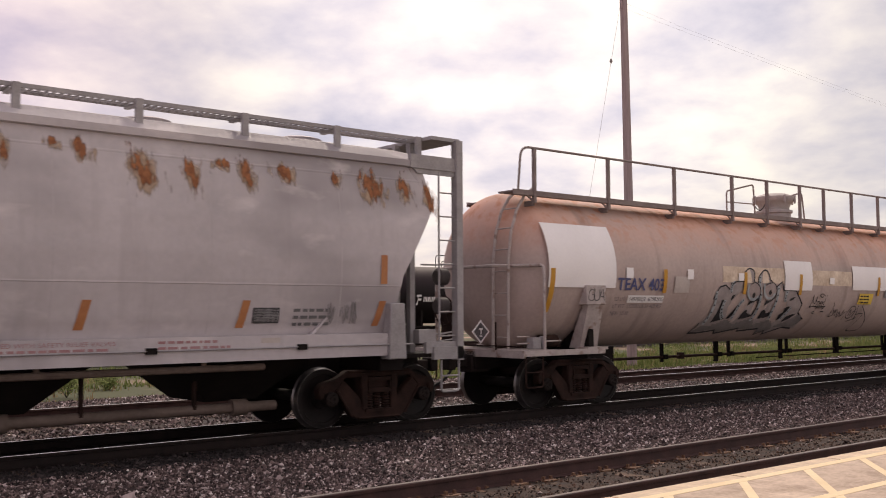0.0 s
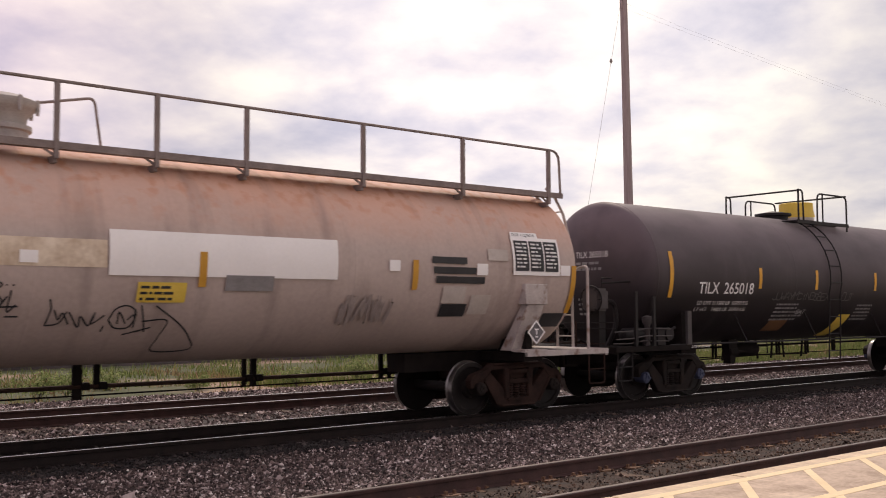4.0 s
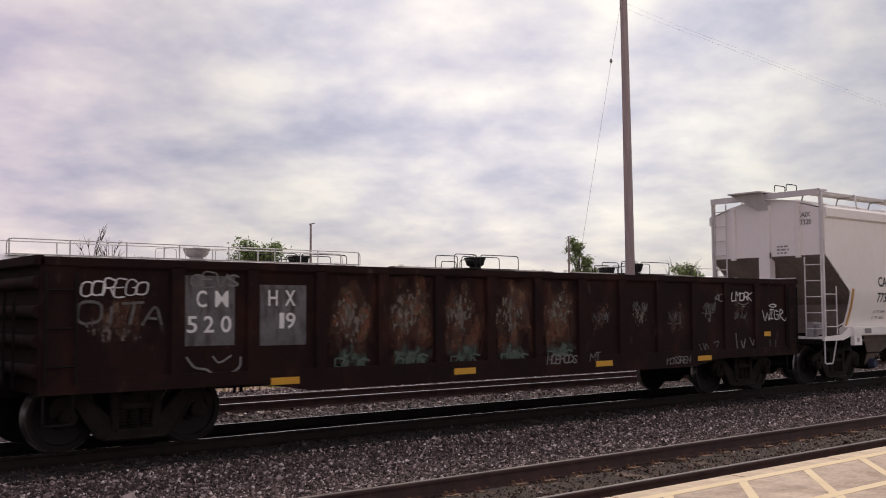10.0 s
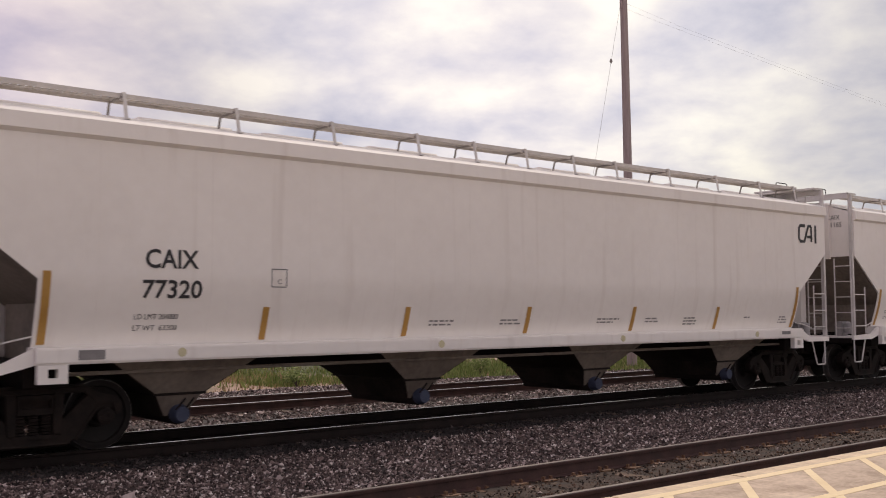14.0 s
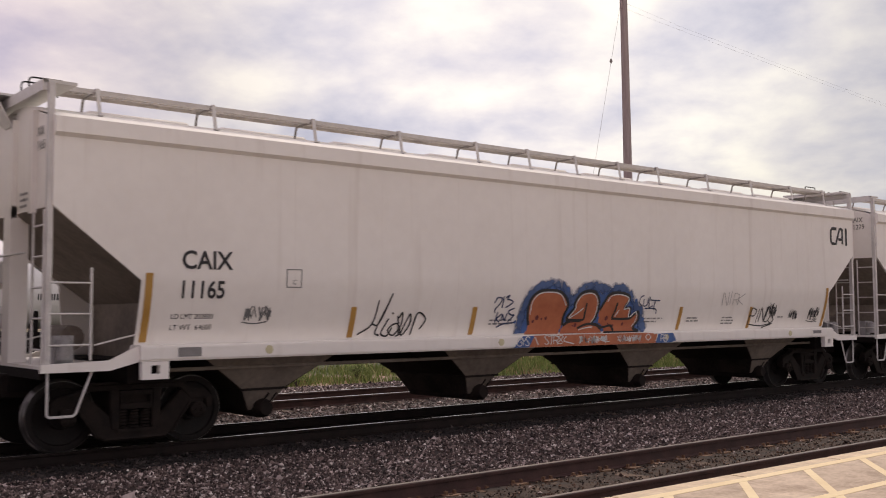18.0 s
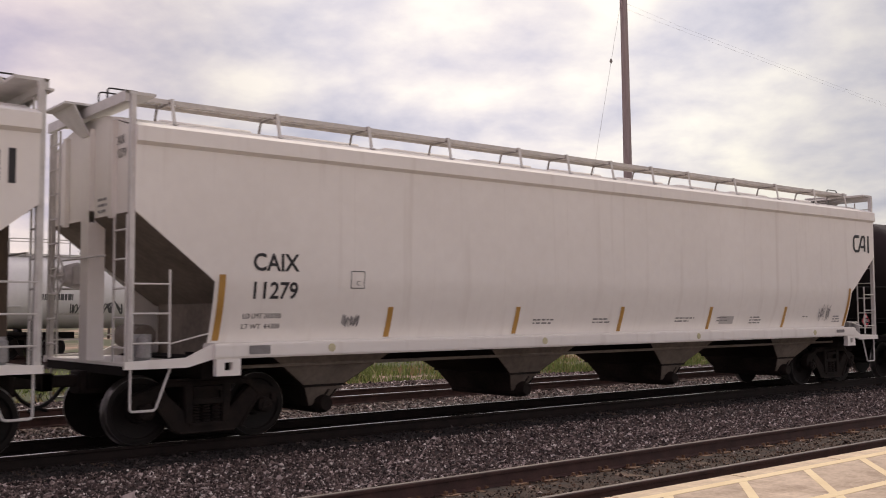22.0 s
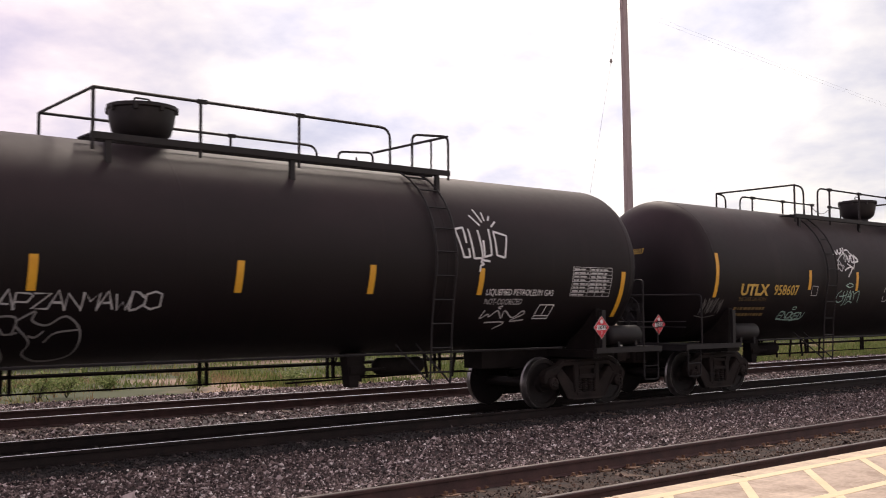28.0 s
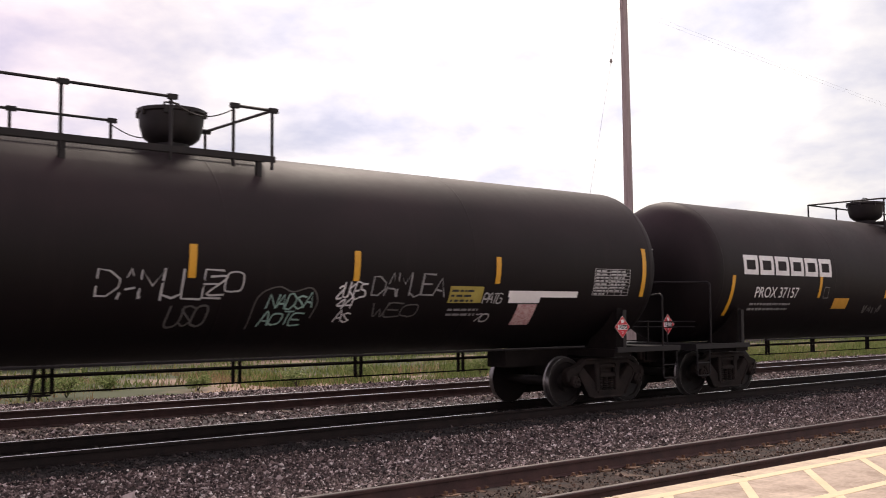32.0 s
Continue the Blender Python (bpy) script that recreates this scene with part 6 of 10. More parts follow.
    for x0, x1, z0, z1, m_ in ((-7.59, -7.38, 2.41, 2.61, "patch"), (-6.09, -5.61, 2.15, 2.47, "dull_patch"), (-4.45, -2.1, 2.38, 2.72, "cream_rust"), (-2.1, -0.95, 2.24, 2.90, "patch"), (-0.95, 0.88, 2.36, 2.71, "cream_rust"), (0.9, 4.36, 2.27, 2.85, "patch"), (5.31, 5.52, 2.42, 2.59, "patch"), (7.38, 7.83, 2.64, 2.83, "dull_patch"), (7.12, 7.36, 2.39, 2.58, "patch"), (6.43, 6.92, 1.93, 2.2, "dull_patch"), (7.06, 7.5, 1.75, 2.07, "dull_patch"), (9.12, 9.36, 2.42, 2.6, "patch")):
        patch(c, x0, x1, z0, z1, low if m_ == "cream_rust" else f, m_, "white_patch" if m_ == "patch" else "cream_patch")
    for x0, x1, z0, z1 in ((-5.70, -5.50, 2.42, 2.62), (-3.92, -3.72, 2.42, 2.58), (-0.2, 0.02, 2.40, 2.55)):
        patch(c, x0, x1, z0, z1, g, "patch", "white_patch")
    letters(c, "TEAX 403", -7.82, 2.19, 0.225, f, "blue_paint", 1.40, bold=0.006)
    patch(c, -7.46, -6.37, 1.95, 2.09, f, "patch", "number_field")
    letters(c, "149700LB  67902KG", -7.43, 1.985, 0.075, g, "black_paint", 1.02)
    letters(c, "LD LMT", -7.84, 1.985, 0.075, f, "grey_violet", 0.33)
    letters(c, "LT WT  113500 LB 51 400 KG", -7.84, 1.85, 0.075, f, "grey_violet", 1.46)
    letters(c, "NEW 10-80", -7.84, 1.715, 0.075, f, "grey_violet", 0.54)
    patch(c, 1.3, 1.98, 1.93, 2.19, f, "lemon", "yellow_label", "yellow printed label")
    text_bars(c, 1.34, 2.11, 0.58, 3, g, "black_paint", 0.075, 21)
    patch(c, 2.54, 3.29, 2.09, 2.3, g, "grey_paint", "grey_stencil")
    patch(c, -9.65, -9.53, 1.78, 2.55, g, "amber", "reflector")
    patch(c, 9.40, 9.52, 1.76, 2.6, f, "amber", "reflector")
    for x in (-6.41, -3.66, -1.45, 2.19, 5.82):
        patch(c, x - 0.055, x + 0.055, 2.14, 2.6, on_tank(R, zc, 0.036), "amber", "reflector")
    # test table near the end
    patch(c, 7.95, 9.1, 2.41, 3.06, f, "patch", "test_table", "white test table with black print")
    patch(c, 7.97, 8.62, 3.05, 3.15, f, "patch", "test_table_head")
    letters(c, "DOT 112J340W", 8.0, 3.075, 0.05, g, "black_paint", 0.55)
    for i in range(3):
        patch(c, 8.0 + i * 0.36, 8.33 + i * 0.36, 2.48, 3.0, g, "black_paint", "table_column")
        text_bars(c, 8.03 + i * 0.36, 2.93, 0.28, 7, on_tank(R, zc, 0.036), "white_paint", 0.065, 20 + i)
    for i, (x0, x1, z) in enumerate(((6.16, 6.9, 2.56), (6.2, 7.1, 2.40), (6.25, 7.3, 2.25), (6.45, 7.0, 1.72))):
        patch(c, x0, x1, z, z + (0.11 if i < 3 else 0.2), g, "black_spray", "painted_out_mark", "black paint over old marks", steps=2)
    patch(c, 8.88, 9.42, 1.52, 1.76, f, "black_spray", "painted_out_mark")
    # saddle plates and their slanting feet
    for s in (-1, 1):
        for side in (-1, 1):
            bm = B()
            x = s * 8.48
            box(bm, x - 0.27, x + 0.27, *sorted((side * 1.30, side * 1.53)), 1.90, 2.26)
            bmesh.ops.bevel(bm, geom=bm.edges, offset=0.012, segments=1, affect="EDGES")
            part("saddle_plate", bm, "salmon_iron", c, "pale steel saddle plate")
            bm = B()
            d = -s * 0.10
            hexa(bm, [(x - 0.24 + d, side * 1.22, 1.10), (x + 0.24 + d, side * 1.22, 1.10), (x + 0.24 + d, side * 0.95, 1.10), (x - 0.24 + d, side * 0.95, 1.10), (x - 0.2, side * 1.5, 1.90), (x + 0.2, side * 1.5, 1.90), (x + 0.2, side * 1.35, 1.90), (x - 0.2, side * 1.35, 1.90)])
            bmesh.ops.recalc_face_normals(bm, faces=bm.faces)
            part("saddle_foot", bm, "salmon_iron", c, "slanting saddle foot")
            bm = B()
            box(bm, *sorted((x - s * 0.3, x + s * 0.25)), *sorted((side * 1.2, side * 1.525)), 1.075, 1.125)
            part("deck_lug", bm, "salmon_iron", c)
    tag(c, "GUA", -8.70, 1.97, 0.42, 0.2, on_flat(-1.53), "black_spray", 17, 0.016)
    # the large grey-green piece of graffiti
    paint = lambda k: on_tank(R, zc, 0.012 + 0.0025 * k)
    outline = [(-4.86, 1.32), (-4.77, 1.47), (-4.67, 2.09), (-4.55, 2.28), (-4.35, 2.32), (-4.16, 2.22), (-4.15, 2.36), (-3.97, 2.4), (-3.68, 2.41), (-3.67, 2.61), (-3.47, 2.69), (-3.31, 2.62), (-3.3, 2.41), (-3.16, 2.4), (-3.14, 2.51), (-2.96, 2.65), (-2.79, 2.64), (-2.68, 2.45), (-2.42, 2.31), (-2.2, 2.43), (-2.12, 2.24), (-1.6, 2.23), (-1.2, 1.93), (-1.2, 1.73), (-0.84, 1.58), (-1.0, 1.37), (-1.4, 1.4), (-1.91, 1.25), (-2.01, 1.33), (-2.21, 1.24), (-2.37, 1.38), (-3.11, 1.34), (-3.16, 1.4), (-3.89, 1.3), (-4.0, 1.37), (-4.54, 1.32), (-4.86, 1.32)]
    # the fill is laid letter by letter
    for x0, x1 in ((-4.86, -3.66), (-3.66, -2.95), (-2.95, -2.2), (-2.2, -0.84)):
        top_ = [(x, z) for x, z in outline[:25] if x0 <= x <= x1]
        base_ = [(x, z) for x, z in outline[25:] if x0 < x < x1]
        o = [(x0, 1.36)] + top_ + [(x1, top_[-1][1] if x1 > -1 else 2.3), (x1, 1.36)] + base_
        fill_patch(c, o + [o[0]], paint(0), M["pale_grey_spray"], "graffiti", "letter of a large grey graffiti piece")
    bm = B()
    ribbon(bm, outline[:9] + smooth_line(outline[9:18]) + outline[18:], 0.034, paint(2))
    part("graffiti", bm, "black_spray", c, "black outline of a graffiti piece")
    # soft grey underside of the letters, black hollows, pale bands with dashes, two round eyes
    for o in ([(-4.81, 1.32), (-4.66, 1.46), (-4.32, 1.47), (-3.87, 1.6), (-3.53, 1.49), (-3.35, 1.35), (-3.9, 1.33), (-4, 1.38), (-4.49, 1.36)],
            [(-3.53, 1.49), (-2.94, 1.65), (-2.74, 1.48), (-2.37, 1.37), (-3.17, 1.38), (-3.35, 1.35)],
            [(-2.74, 1.48), (-2.21, 1.58), (-1.84, 1.41), (-1.82, 1.36), (-2.26, 1.27), (-2.37, 1.37)],
            [(-1.84, 1.41), (-1.63, 1.48), (-1.1, 1.71), (-0.85, 1.58), (-1.04, 1.38), (-1.68, 1.41)]):
        cell_fill(c, o, paint(1), "teal_shade", "grey underside of a graffiti piece")
    for o in ([(-4.39, 2), (-4.31, 2.03), (-4.28, 1.94), (-4.27, 1.77), (-4.13, 1.65), (-4.02, 1.62), (-4.22, 1.57), (-4.4, 1.54), (-4.39, 1.75)],
            [(-3.95, 1.62), (-3.87, 1.74), (-3.76, 1.89), (-3.65, 1.97), (-3.66, 1.83), (-3.76, 1.71), (-3.82, 1.63)],
            [(-4.08, 2.03), (-4.05, 2.11), (-3.95, 2.13), (-3.98, 2.07), (-4.04, 2)],
            [(-3.48, 1.6), (-3.45, 1.73), (-3.39, 1.79), (-3.33, 1.8), (-3.27, 1.73), (-3.08, 1.69), (-3.06, 1.77), (-3.03, 1.85), (-3.08, 2.05), (-3.03, 2.15), (-3.01, 1.93), (-3.01, 1.72), (-3.04, 1.66), (-3.28, 1.62)],
            [(-2.74, 1.61), (-2.74, 1.78), (-2.7, 1.81), (-2.59, 1.79), (-2.54, 1.73), (-2.42, 1.74), (-2.35, 1.79), (-2.3, 1.67), (-2.48, 1.63)],
            [(-2.74, 1.89), (-2.71, 2.03), (-2.55, 2.04), (-2.43, 2.12), (-2.39, 2.22), (-2.39, 2.08), (-2.5, 1.99), (-2.62, 1.95)],
            [(-1.92, 1.56), (-1.96, 1.69), (-1.84, 1.75), (-1.87, 1.83), (-1.77, 1.87), (-1.65, 1.88), (-1.71, 1.79), (-1.79, 1.72), (-1.83, 1.61)],
            [(-1.69, 1.52), (-1.62, 1.65), (-1.42, 1.7), (-1.28, 1.71), (-1.35, 1.65), (-1.5, 1.57)],
            [(-1.81, 2.01), (-1.71, 2.07), (-1.56, 2.09), (-1.65, 2.02)],
            [(-3.38, 1.9), (-3.36, 2), (-3.24, 2.01), (-3.08, 2.07), (-3.08, 2), (-3.25, 1.95)]):
        cell_fill(c, o, paint(2), "black_spray", "black hollow of a graffiti piece", 0.015)
    for line in ([(-4.64, 2.19), (-4.6, 1.96), (-4.6, 1.68), (-4.62, 1.5)],
            [(-4.11, 2.17), (-4.13, 2.25), (-4.1, 2.34), (-4.02, 2.38)],
            [(-4.26, 2.01), (-4.28, 1.85), (-4.2, 1.71), (-4.08, 1.63)],
            [(-3.57, 2.03), (-3.69, 1.92), (-3.73, 1.74), (-3.74, 1.6)],
            [(-3.08, 2.54), (-3.09, 2.33), (-2.96, 2.04), (-2.94, 1.74), (-2.97, 1.56)],
            [(-2.34, 2.33), (-2.31, 2.04), (-2.32, 1.81), (-2.27, 1.58)],
            [(-1.95, 2.22), (-1.98, 2.08), (-1.93, 1.98)],
            [(-1.61, 1.85), (-1.7, 1.73), (-1.82, 1.57)]):
        line = smooth_line(line, 6)
        bm = B()
        ribbon(bm, line, 0.085, paint(3))
        part("graffiti", bm, "pale_blue_spray", c, "pale blue band of a graffiti piece")
        for a_, b_ in list(zip(line, line[1:]))[1::3]:
            bm = B()
            ribbon(bm, [((a_[0] * 3 + b_[0]) / 4 - 0.02, a_[1]), ((a_[0] + b_[0] * 3) / 4 + 0.01, (a_[1] + b_[1]) / 2)], 0.034, paint(4))
            part("graffiti", bm, "black_spray", c, "black dash of a graffiti piece")
    for centre, crescent, lid, pupil in (
            ((-3.27, 2.2), [(-3.5, 2.35), (-3.51, 2.19), (-3.39, 2.06), (-3.21, 2.03), (-3.08, 2.1)], [(-3.42, 2.35), (-3.28, 2.39), (-3.11, 2.32), (-3.03, 2.18), (-3.08, 2.05)], (-3.27, 2.12)),
            ((-2.66, 2.21), [(-2.91, 2.36), (-2.88, 2.19), (-2.72, 2.07), (-2.56, 2.07), (-2.44, 2.16)], [(-2.84, 2.34), (-2.72, 2.38), (-2.54, 2.39), (-2.42, 2.27), (-2.39, 2.12)], (-2.65, 2.18))):
        disc = [(centre[0] + 0.26 * math.cos(k * 0.314), centre[1] + 0.20 * math.sin(k * 0.314)) for k in range(20)]
        cell_fill(c, disc, paint(3), "pink_grey_spray", "eye of a graffiti piece", 0.02)
        pen(c, (crescent,), paint(4), "pale_blue_spray", 0.055, "pale crescent of a graffiti piece")
        pen(c, (lid,), paint(5), "black_spray", 0.02, "black lid of a graffiti piece")
        cell_fill(c, [(pupil[0] + 0.06 * math.cos(k * 0.6283), pupil[1] + 0.055 * math.sin(k * 0.6283)) for k in range(10)], paint(5), "black_spray", "pupil of a graffiti piece", 0.012)
    pen(c, ([(-0.87, 1.87), (-0.82, 1.99), (-0.82, 2.14), (-0.77, 2.01), (-0.69, 1.95), (-0.64, 2.11), (-0.65, 1.97)], [(-0.88, 1.86), (-0.7, 1.89), (-0.52, 1.87), (-0.16, 1.88)], [(-0.62, 1.88), (-0.55, 2), (-0.48, 1.94), (-0.55, 1.83)], [(-0.46, 1.84), (-0.42, 2), (-0.35, 1.93), (-0.41, 1.82), (-0.3, 2)], [(-0.26, 2.07), (-0.28, 1.82), (-0.19, 1.9)], [(-0.3, 1.76), (-0.14, 1.76)], [(-0.55, 2.13), (-0.46, 2.17), (-0.37, 2.14), (-0.44, 2.09), (-0.55, 2.13)], [(-0.33, 2.13), (-0.31, 2.13)], [(-0.25, 2.13), (-0.23, 2.13)], [(-0.67, 1.75), (-0.56, 1.76)], [(-0.62, 1.72), (-0.55, 1.72)]), g, "black_spray", 0.020, "black marker tag under a ring")
    pen(c, ([(0.21, 1.97), (0.24, 1.85), (0.21, 1.68), (0.22, 1.65), (0.37, 1.68), (0.44, 1.82)], [(0.28, 1.84), (0.35, 1.72), (0.39, 1.8), (0.49, 1.66)], [(0.47, 1.81), (0.62, 1.62), (0.62, 1.76), (0.75, 1.64), (0.8, 1.81), (0.77, 1.66), (0.93, 1.77)], [(0.93, 1.56), (0.95, 1.64)], [(0.99, 1.71), (1.06, 1.85), (1.21, 1.89), (1.34, 1.8), (1.29, 1.62), (1.1, 1.61), (0.99, 1.71)], [(1.12, 1.66), (1.11, 1.81), (1.23, 1.66)], [(1.24, 1.71), (1.32, 1.77), (1.35, 1.61), (1.32, 1.85)], [(1.39, 1.9), (1.52, 1.55)], [(1.45, 1.69), (1.79, 1.7), (1.75, 1.48), (1.76, 1.29), (2.3, 1.3), (2.2, 1.47), (1.97, 1.66), (1.59, 1.89)], [(1.23, 1.52), (1.44, 1.57), (1.59, 1.61)]), g, "black_spray", 0.020, "black marker tag with a long sweep")
    scrawl(c, 4.5, 1.58, 1.0, 0.5, g, "ghost_spray", 13, 7, 0.03)
    for s in (-1, 1):
        white_placard(c, 8.44 if s > 0 else -10.35, 1.42, on_flat(-1.54 if s > 0 else -0.4))


def white_placard(c, x, z, where):
    """A diamond plate: white rim, grey field, small dark marks."""
    up = lambda q: (where(*q)[0], where(*q)[1] - 0.004, where(*q)[2])
    for r, mat, fn in ((0.215, "patch", where), (0.175, "grey_panel", up)):
        bm = B()
        bm.faces.new([bm.verts.new(fn((x + a * r, z + b * r)) if fn is up else fn(x + a * r, z + b * r)) for a, b in ((-1, 0), (0, -1), (1, 0), (0, 1))])
        part("placard", bm, mat, c, "white-rimmed diamond placard" if r > 0.2 else "grey placard field")
    top = lambda a, b: (where(a, b)[0], where(a, b)[1] - 0.008, where(a, b)[2])
    for a, b, w, h in ((0, 0.05, 0.05, 0.012), (0, 0.0, 0.012, 0.05), (0, -0.08, 0.03, 0.012)):
        patch(c, x + a - w, x + a + w, z + b - h, z + b + h, top, "patch", "placard_mark", steps=1)


def fill_patch(car, outline, where, mat, name, label):
    """A painted shape: the outline is filled from its middle and laid on the surface."""
    cx = sum(p[0] for p in outline) / len(outline)
    cz = sum(p[1] for p in outline) / len(outline)
    bm = B()
    rings = []
    for k in (0.0, 0.2, 0.4, 0.6, 0.8, 1.0):
        if k == 0:
            rings.append([bm.verts.new(where(cx, cz))])
        else:
            rings.append([bm.verts.new(where(cx + (x - cx) * k, cz + (z - cz) * k)) for x, z in outline[:-1]])
    n = len(outline) - 1
    for i in range(n):
        j = (i + 1) % n
        bm.faces.new((rings[0][0], rings[1][i], rings[1][j]))
        for a, b in zip(rings[1:], rings[2:]):
            bm.faces.new((a[i], b[i], b[j], a[j]))
    return part(name, bm, mat, car, label)


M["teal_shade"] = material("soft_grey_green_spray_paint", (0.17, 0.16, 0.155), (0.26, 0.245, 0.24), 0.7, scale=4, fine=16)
M["pink_grey_spray"] = material("pink_grey_spray_paint", (0.30, 0.25, 0.235), (0.40, 0.34, 0.32), 0.7, scale=4, fine=16)
M["pale_grey_spray"] = material("pale_grey_spray_paint", (0.265, 0.235, 0.225), (0.40, 0.36, 0.345), 0.7, scale=4, fine=14)


def worn_patch(car, cx, cz, w, h, where, mat, name, label):
    """A field of worn paint or rust that thins out towards its rim."""
    bm = B()
    uv = bm.loops.layers.uv.new("UVMap")
    n = 8
    grid = [[bm.verts.new(where(cx + w * (2 * i / n - 1), cz + h * (2 * k / n - 1))) for i in range(n + 1)] for k in range(n + 1)]
    for k in range(n):
        for i in range(n):
            f = bm.faces.new((grid[k][i], grid[k][i + 1], grid[k + 1][i + 1], grid[k + 1][i]))
            for loop, (a, b) in zip(f.loops, ((i, k), (i + 1, k), (i + 1, k + 1), (i, k + 1))):
                loop[uv].uv = (a / n, b / n)
    return part(name, bm, mat, car, label)


def grey_tank_car():
    """The plain dark tank car with a short top platform and a mid ladder."""
    u, R, zc, half, head, tc, end = 41.72, 1.5, 2.56, 7.42, 0.40, 6.47, 8.75
    c = car_thing("tank_car", "dark grey tank car with white stencilled number and yellow reflectors", u)
    iron = "black_iron"
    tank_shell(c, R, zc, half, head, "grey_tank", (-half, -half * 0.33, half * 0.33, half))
    stub_sills(c, tc, end, half, R, zc, "underframe", "underframe")
    rail_line(c, tc + 0.6, 1.10, 1.46, iron, R, zc, tc)
    brake_line(c, -tc + 1.4, tc - 1.4, 0.63, 0.8, "underframe", [-3.8, -2.4, -1.0, 0.4, 1.8, 3.2])
    brake_gear(c, -2.2, "underframe")
    for s in (-1, 1):
        add_truck(c, s * tc, "truck", 1)
        coupler(c, s * end, s)
    tank_ends(c, end, half, iron, R, zc, 2.34, wheel_end=-1, post=1.0, posts=((8.09, 2.13), (7.55, 2.04)), wheel_y=-0.85, wheel_z=2.0)
    end_gear(c, end, half)
    zt = zc + R
    bm = B()
    box(bm, -7.3, -7.05, -1.35, -0.95, 1.1, 1.45)
    turned(bm, [(-1.38, 0.02), (-1.38, 0.13), (-1.0, 0.13)], "y", 14, (-6.95, 0, 1.32))
    tube(bm, [(-7.1, -1.3, 1.3), (-6.75, -1.35, 1.45)], 0.03, 6)
    part("brake_valve", bm, "grey_tank", c)
    for s in (-1, 1):
        for side in (-1, 1):
            bm = B()
            box(bm, *sorted((s * (tc - 0.07), s * (tc + 0.06))), *sorted((side * 1.44, side * 1.5)), 1.06, 1.78)
            part("saddle_post", bm, "slate_iron", c)
    bm = B()
    for side in (-1, 1):
        grating(bm, -1.55, 0.85, *sorted((side * 0.5, side * 1.0)), zt - 0.12)
        box(bm, -1.55, 0.85, *sorted((side * 1.0, side * 1.03)), zt - 0.19, zt - 0.11)
    grating(bm, -0.7, 0.85, -0.5, 0.5, zt - 0.12)
    part("walkway", bm, iron, c, "black grating platform on the tank top")
    for side in (-1, 1):
        y = side * 1.01
        grab(c, [(-1.46, y, zt - 0.15), (-1.46, y, zt + 0.62)], iron, 0.024, "rail_post")
        grab(c, [(-1.46, y, zt + 0.62), (-1.27, y, zt + 0.60), (-1.24, y, zt - 0.15)], iron, 0.022, "guard_rail", bend=0.16)
        grab(c, [(-0.62, y, zt - 0.15), (-0.60, y, zt + 0.58), (0.78, y, zt + 0.58), (0.78, y, zt - 0.3)], iron, 0.022, "guard_rail", bend=0.16)
        grab(c, [(-0.36, y, zt - 0.15), (-0.36, y, zt + 0.58)], iron, 0.02, "rail_post")
        lx = -0.80 if side < 0 else 0.7
        ladder("side_ladder", [[(lx + d, side * 1.46, 0.62), (lx + d, side * 1.5, 1.6)] + arc_side(R, zc, lx + d, -25, 62, 9, 0.06, side)[1:] for d in (-0.25, 0.25)], 0.37, c, "black steel ladder up the tank side", iron)
    for x in (-1.46, 0.78):
        grab(c, [(x, -1.0, zt + 0.60), (x, 1.0, zt + 0.60)], iron, 0.022, "guard_rail")
    bm = B()
    turned(bm, [(zt - 0.1, 0.36), (zt + 0.06, 0.36), (zt + 0.07, 0.44), (zt + 0.13, 0.44), (zt + 0.15, 0.3), (zt + 0.20, 0.05), (zt + 0.20, 0.001)], "z", 24, (-0.95, 0, 0))
    part("manway_cover", bm, iron, c, "bolted round manway cover")
    bm = B()
    turned(bm, [(zt + 0.06, 0.40), (zt + 0.07, 0.42), (zt + 0.45, 0.42), (zt + 0.46, 0.40), (zt + 0.48, 0.2), (zt + 0.48, 0.001)], "z", 28, (0.12, 0, 0))
    d = part("valve_bonnet", bm, "lemon", c, "yellow round valve bonnet on the tank top")
    bm = B()
    turned(bm, [(zt - 0.16, 0.40), (zt - 0.08, 0.47), (zt - 0.03, 0.47), (zt - 0.01, 0.4)], "z", 28, (0.12, 0, 0))
    part("valve_flange", bm, iron, d)
    bm = B()
    turned(bm, [(zt + 0.0, 0.40), (zt + 0.0, 0.44), (zt + 0.075, 0.44), (zt + 0.08, 0.41)], "z", 28, (0.12, 0, 0))
    part("bonnet_ring", bm, "dull_patch", d)
    bm = B()
    hexa(bm, [(0.5, -0.22, zt + 0.40), (0.54, -0.22, zt + 0.40), (0.54, 0.2, zt + 0.40), (0.5, 0.2, zt + 0.40), (0.58, -0.22, zt + 0.13), (0.66, -0.22, zt + 0.13), (0.66, 0.2, zt + 0.13), (0.58, 0.2, zt + 0.13)])
    bmesh.ops.recalc_face_normals(bm, faces=bm.faces)
    part("bonnet_flap", bm, "lemon", d)
    f = on_tank(R, zc)
    patch(c, -7.07, -6.95, 2.05, 2.97, f, "yellow", "reflector")
    patch(c, 7.21, 7.33, 2.07, 3.0, f, "yellow", "reflector")
    for x in (-3.89, -1.57, 1.2, 4.1):
        patch(c, x - 0.055, x + 0.055, 2.26, 2.71, f, "yellow", "reflector")
    letters(c, "TILX", -6.09, 2.14, 0.235, f, "white_paint", 0.70, bold=0.003)
    letters(c, "265018", -5.22, 2.14, 0.235, f, "white_paint", 1.08, bold=0.003)
    letters(c, "LD LMT 211200 LB  95750 KG", -6.04, 1.91, 0.075, f, "white_paint", 1.80)
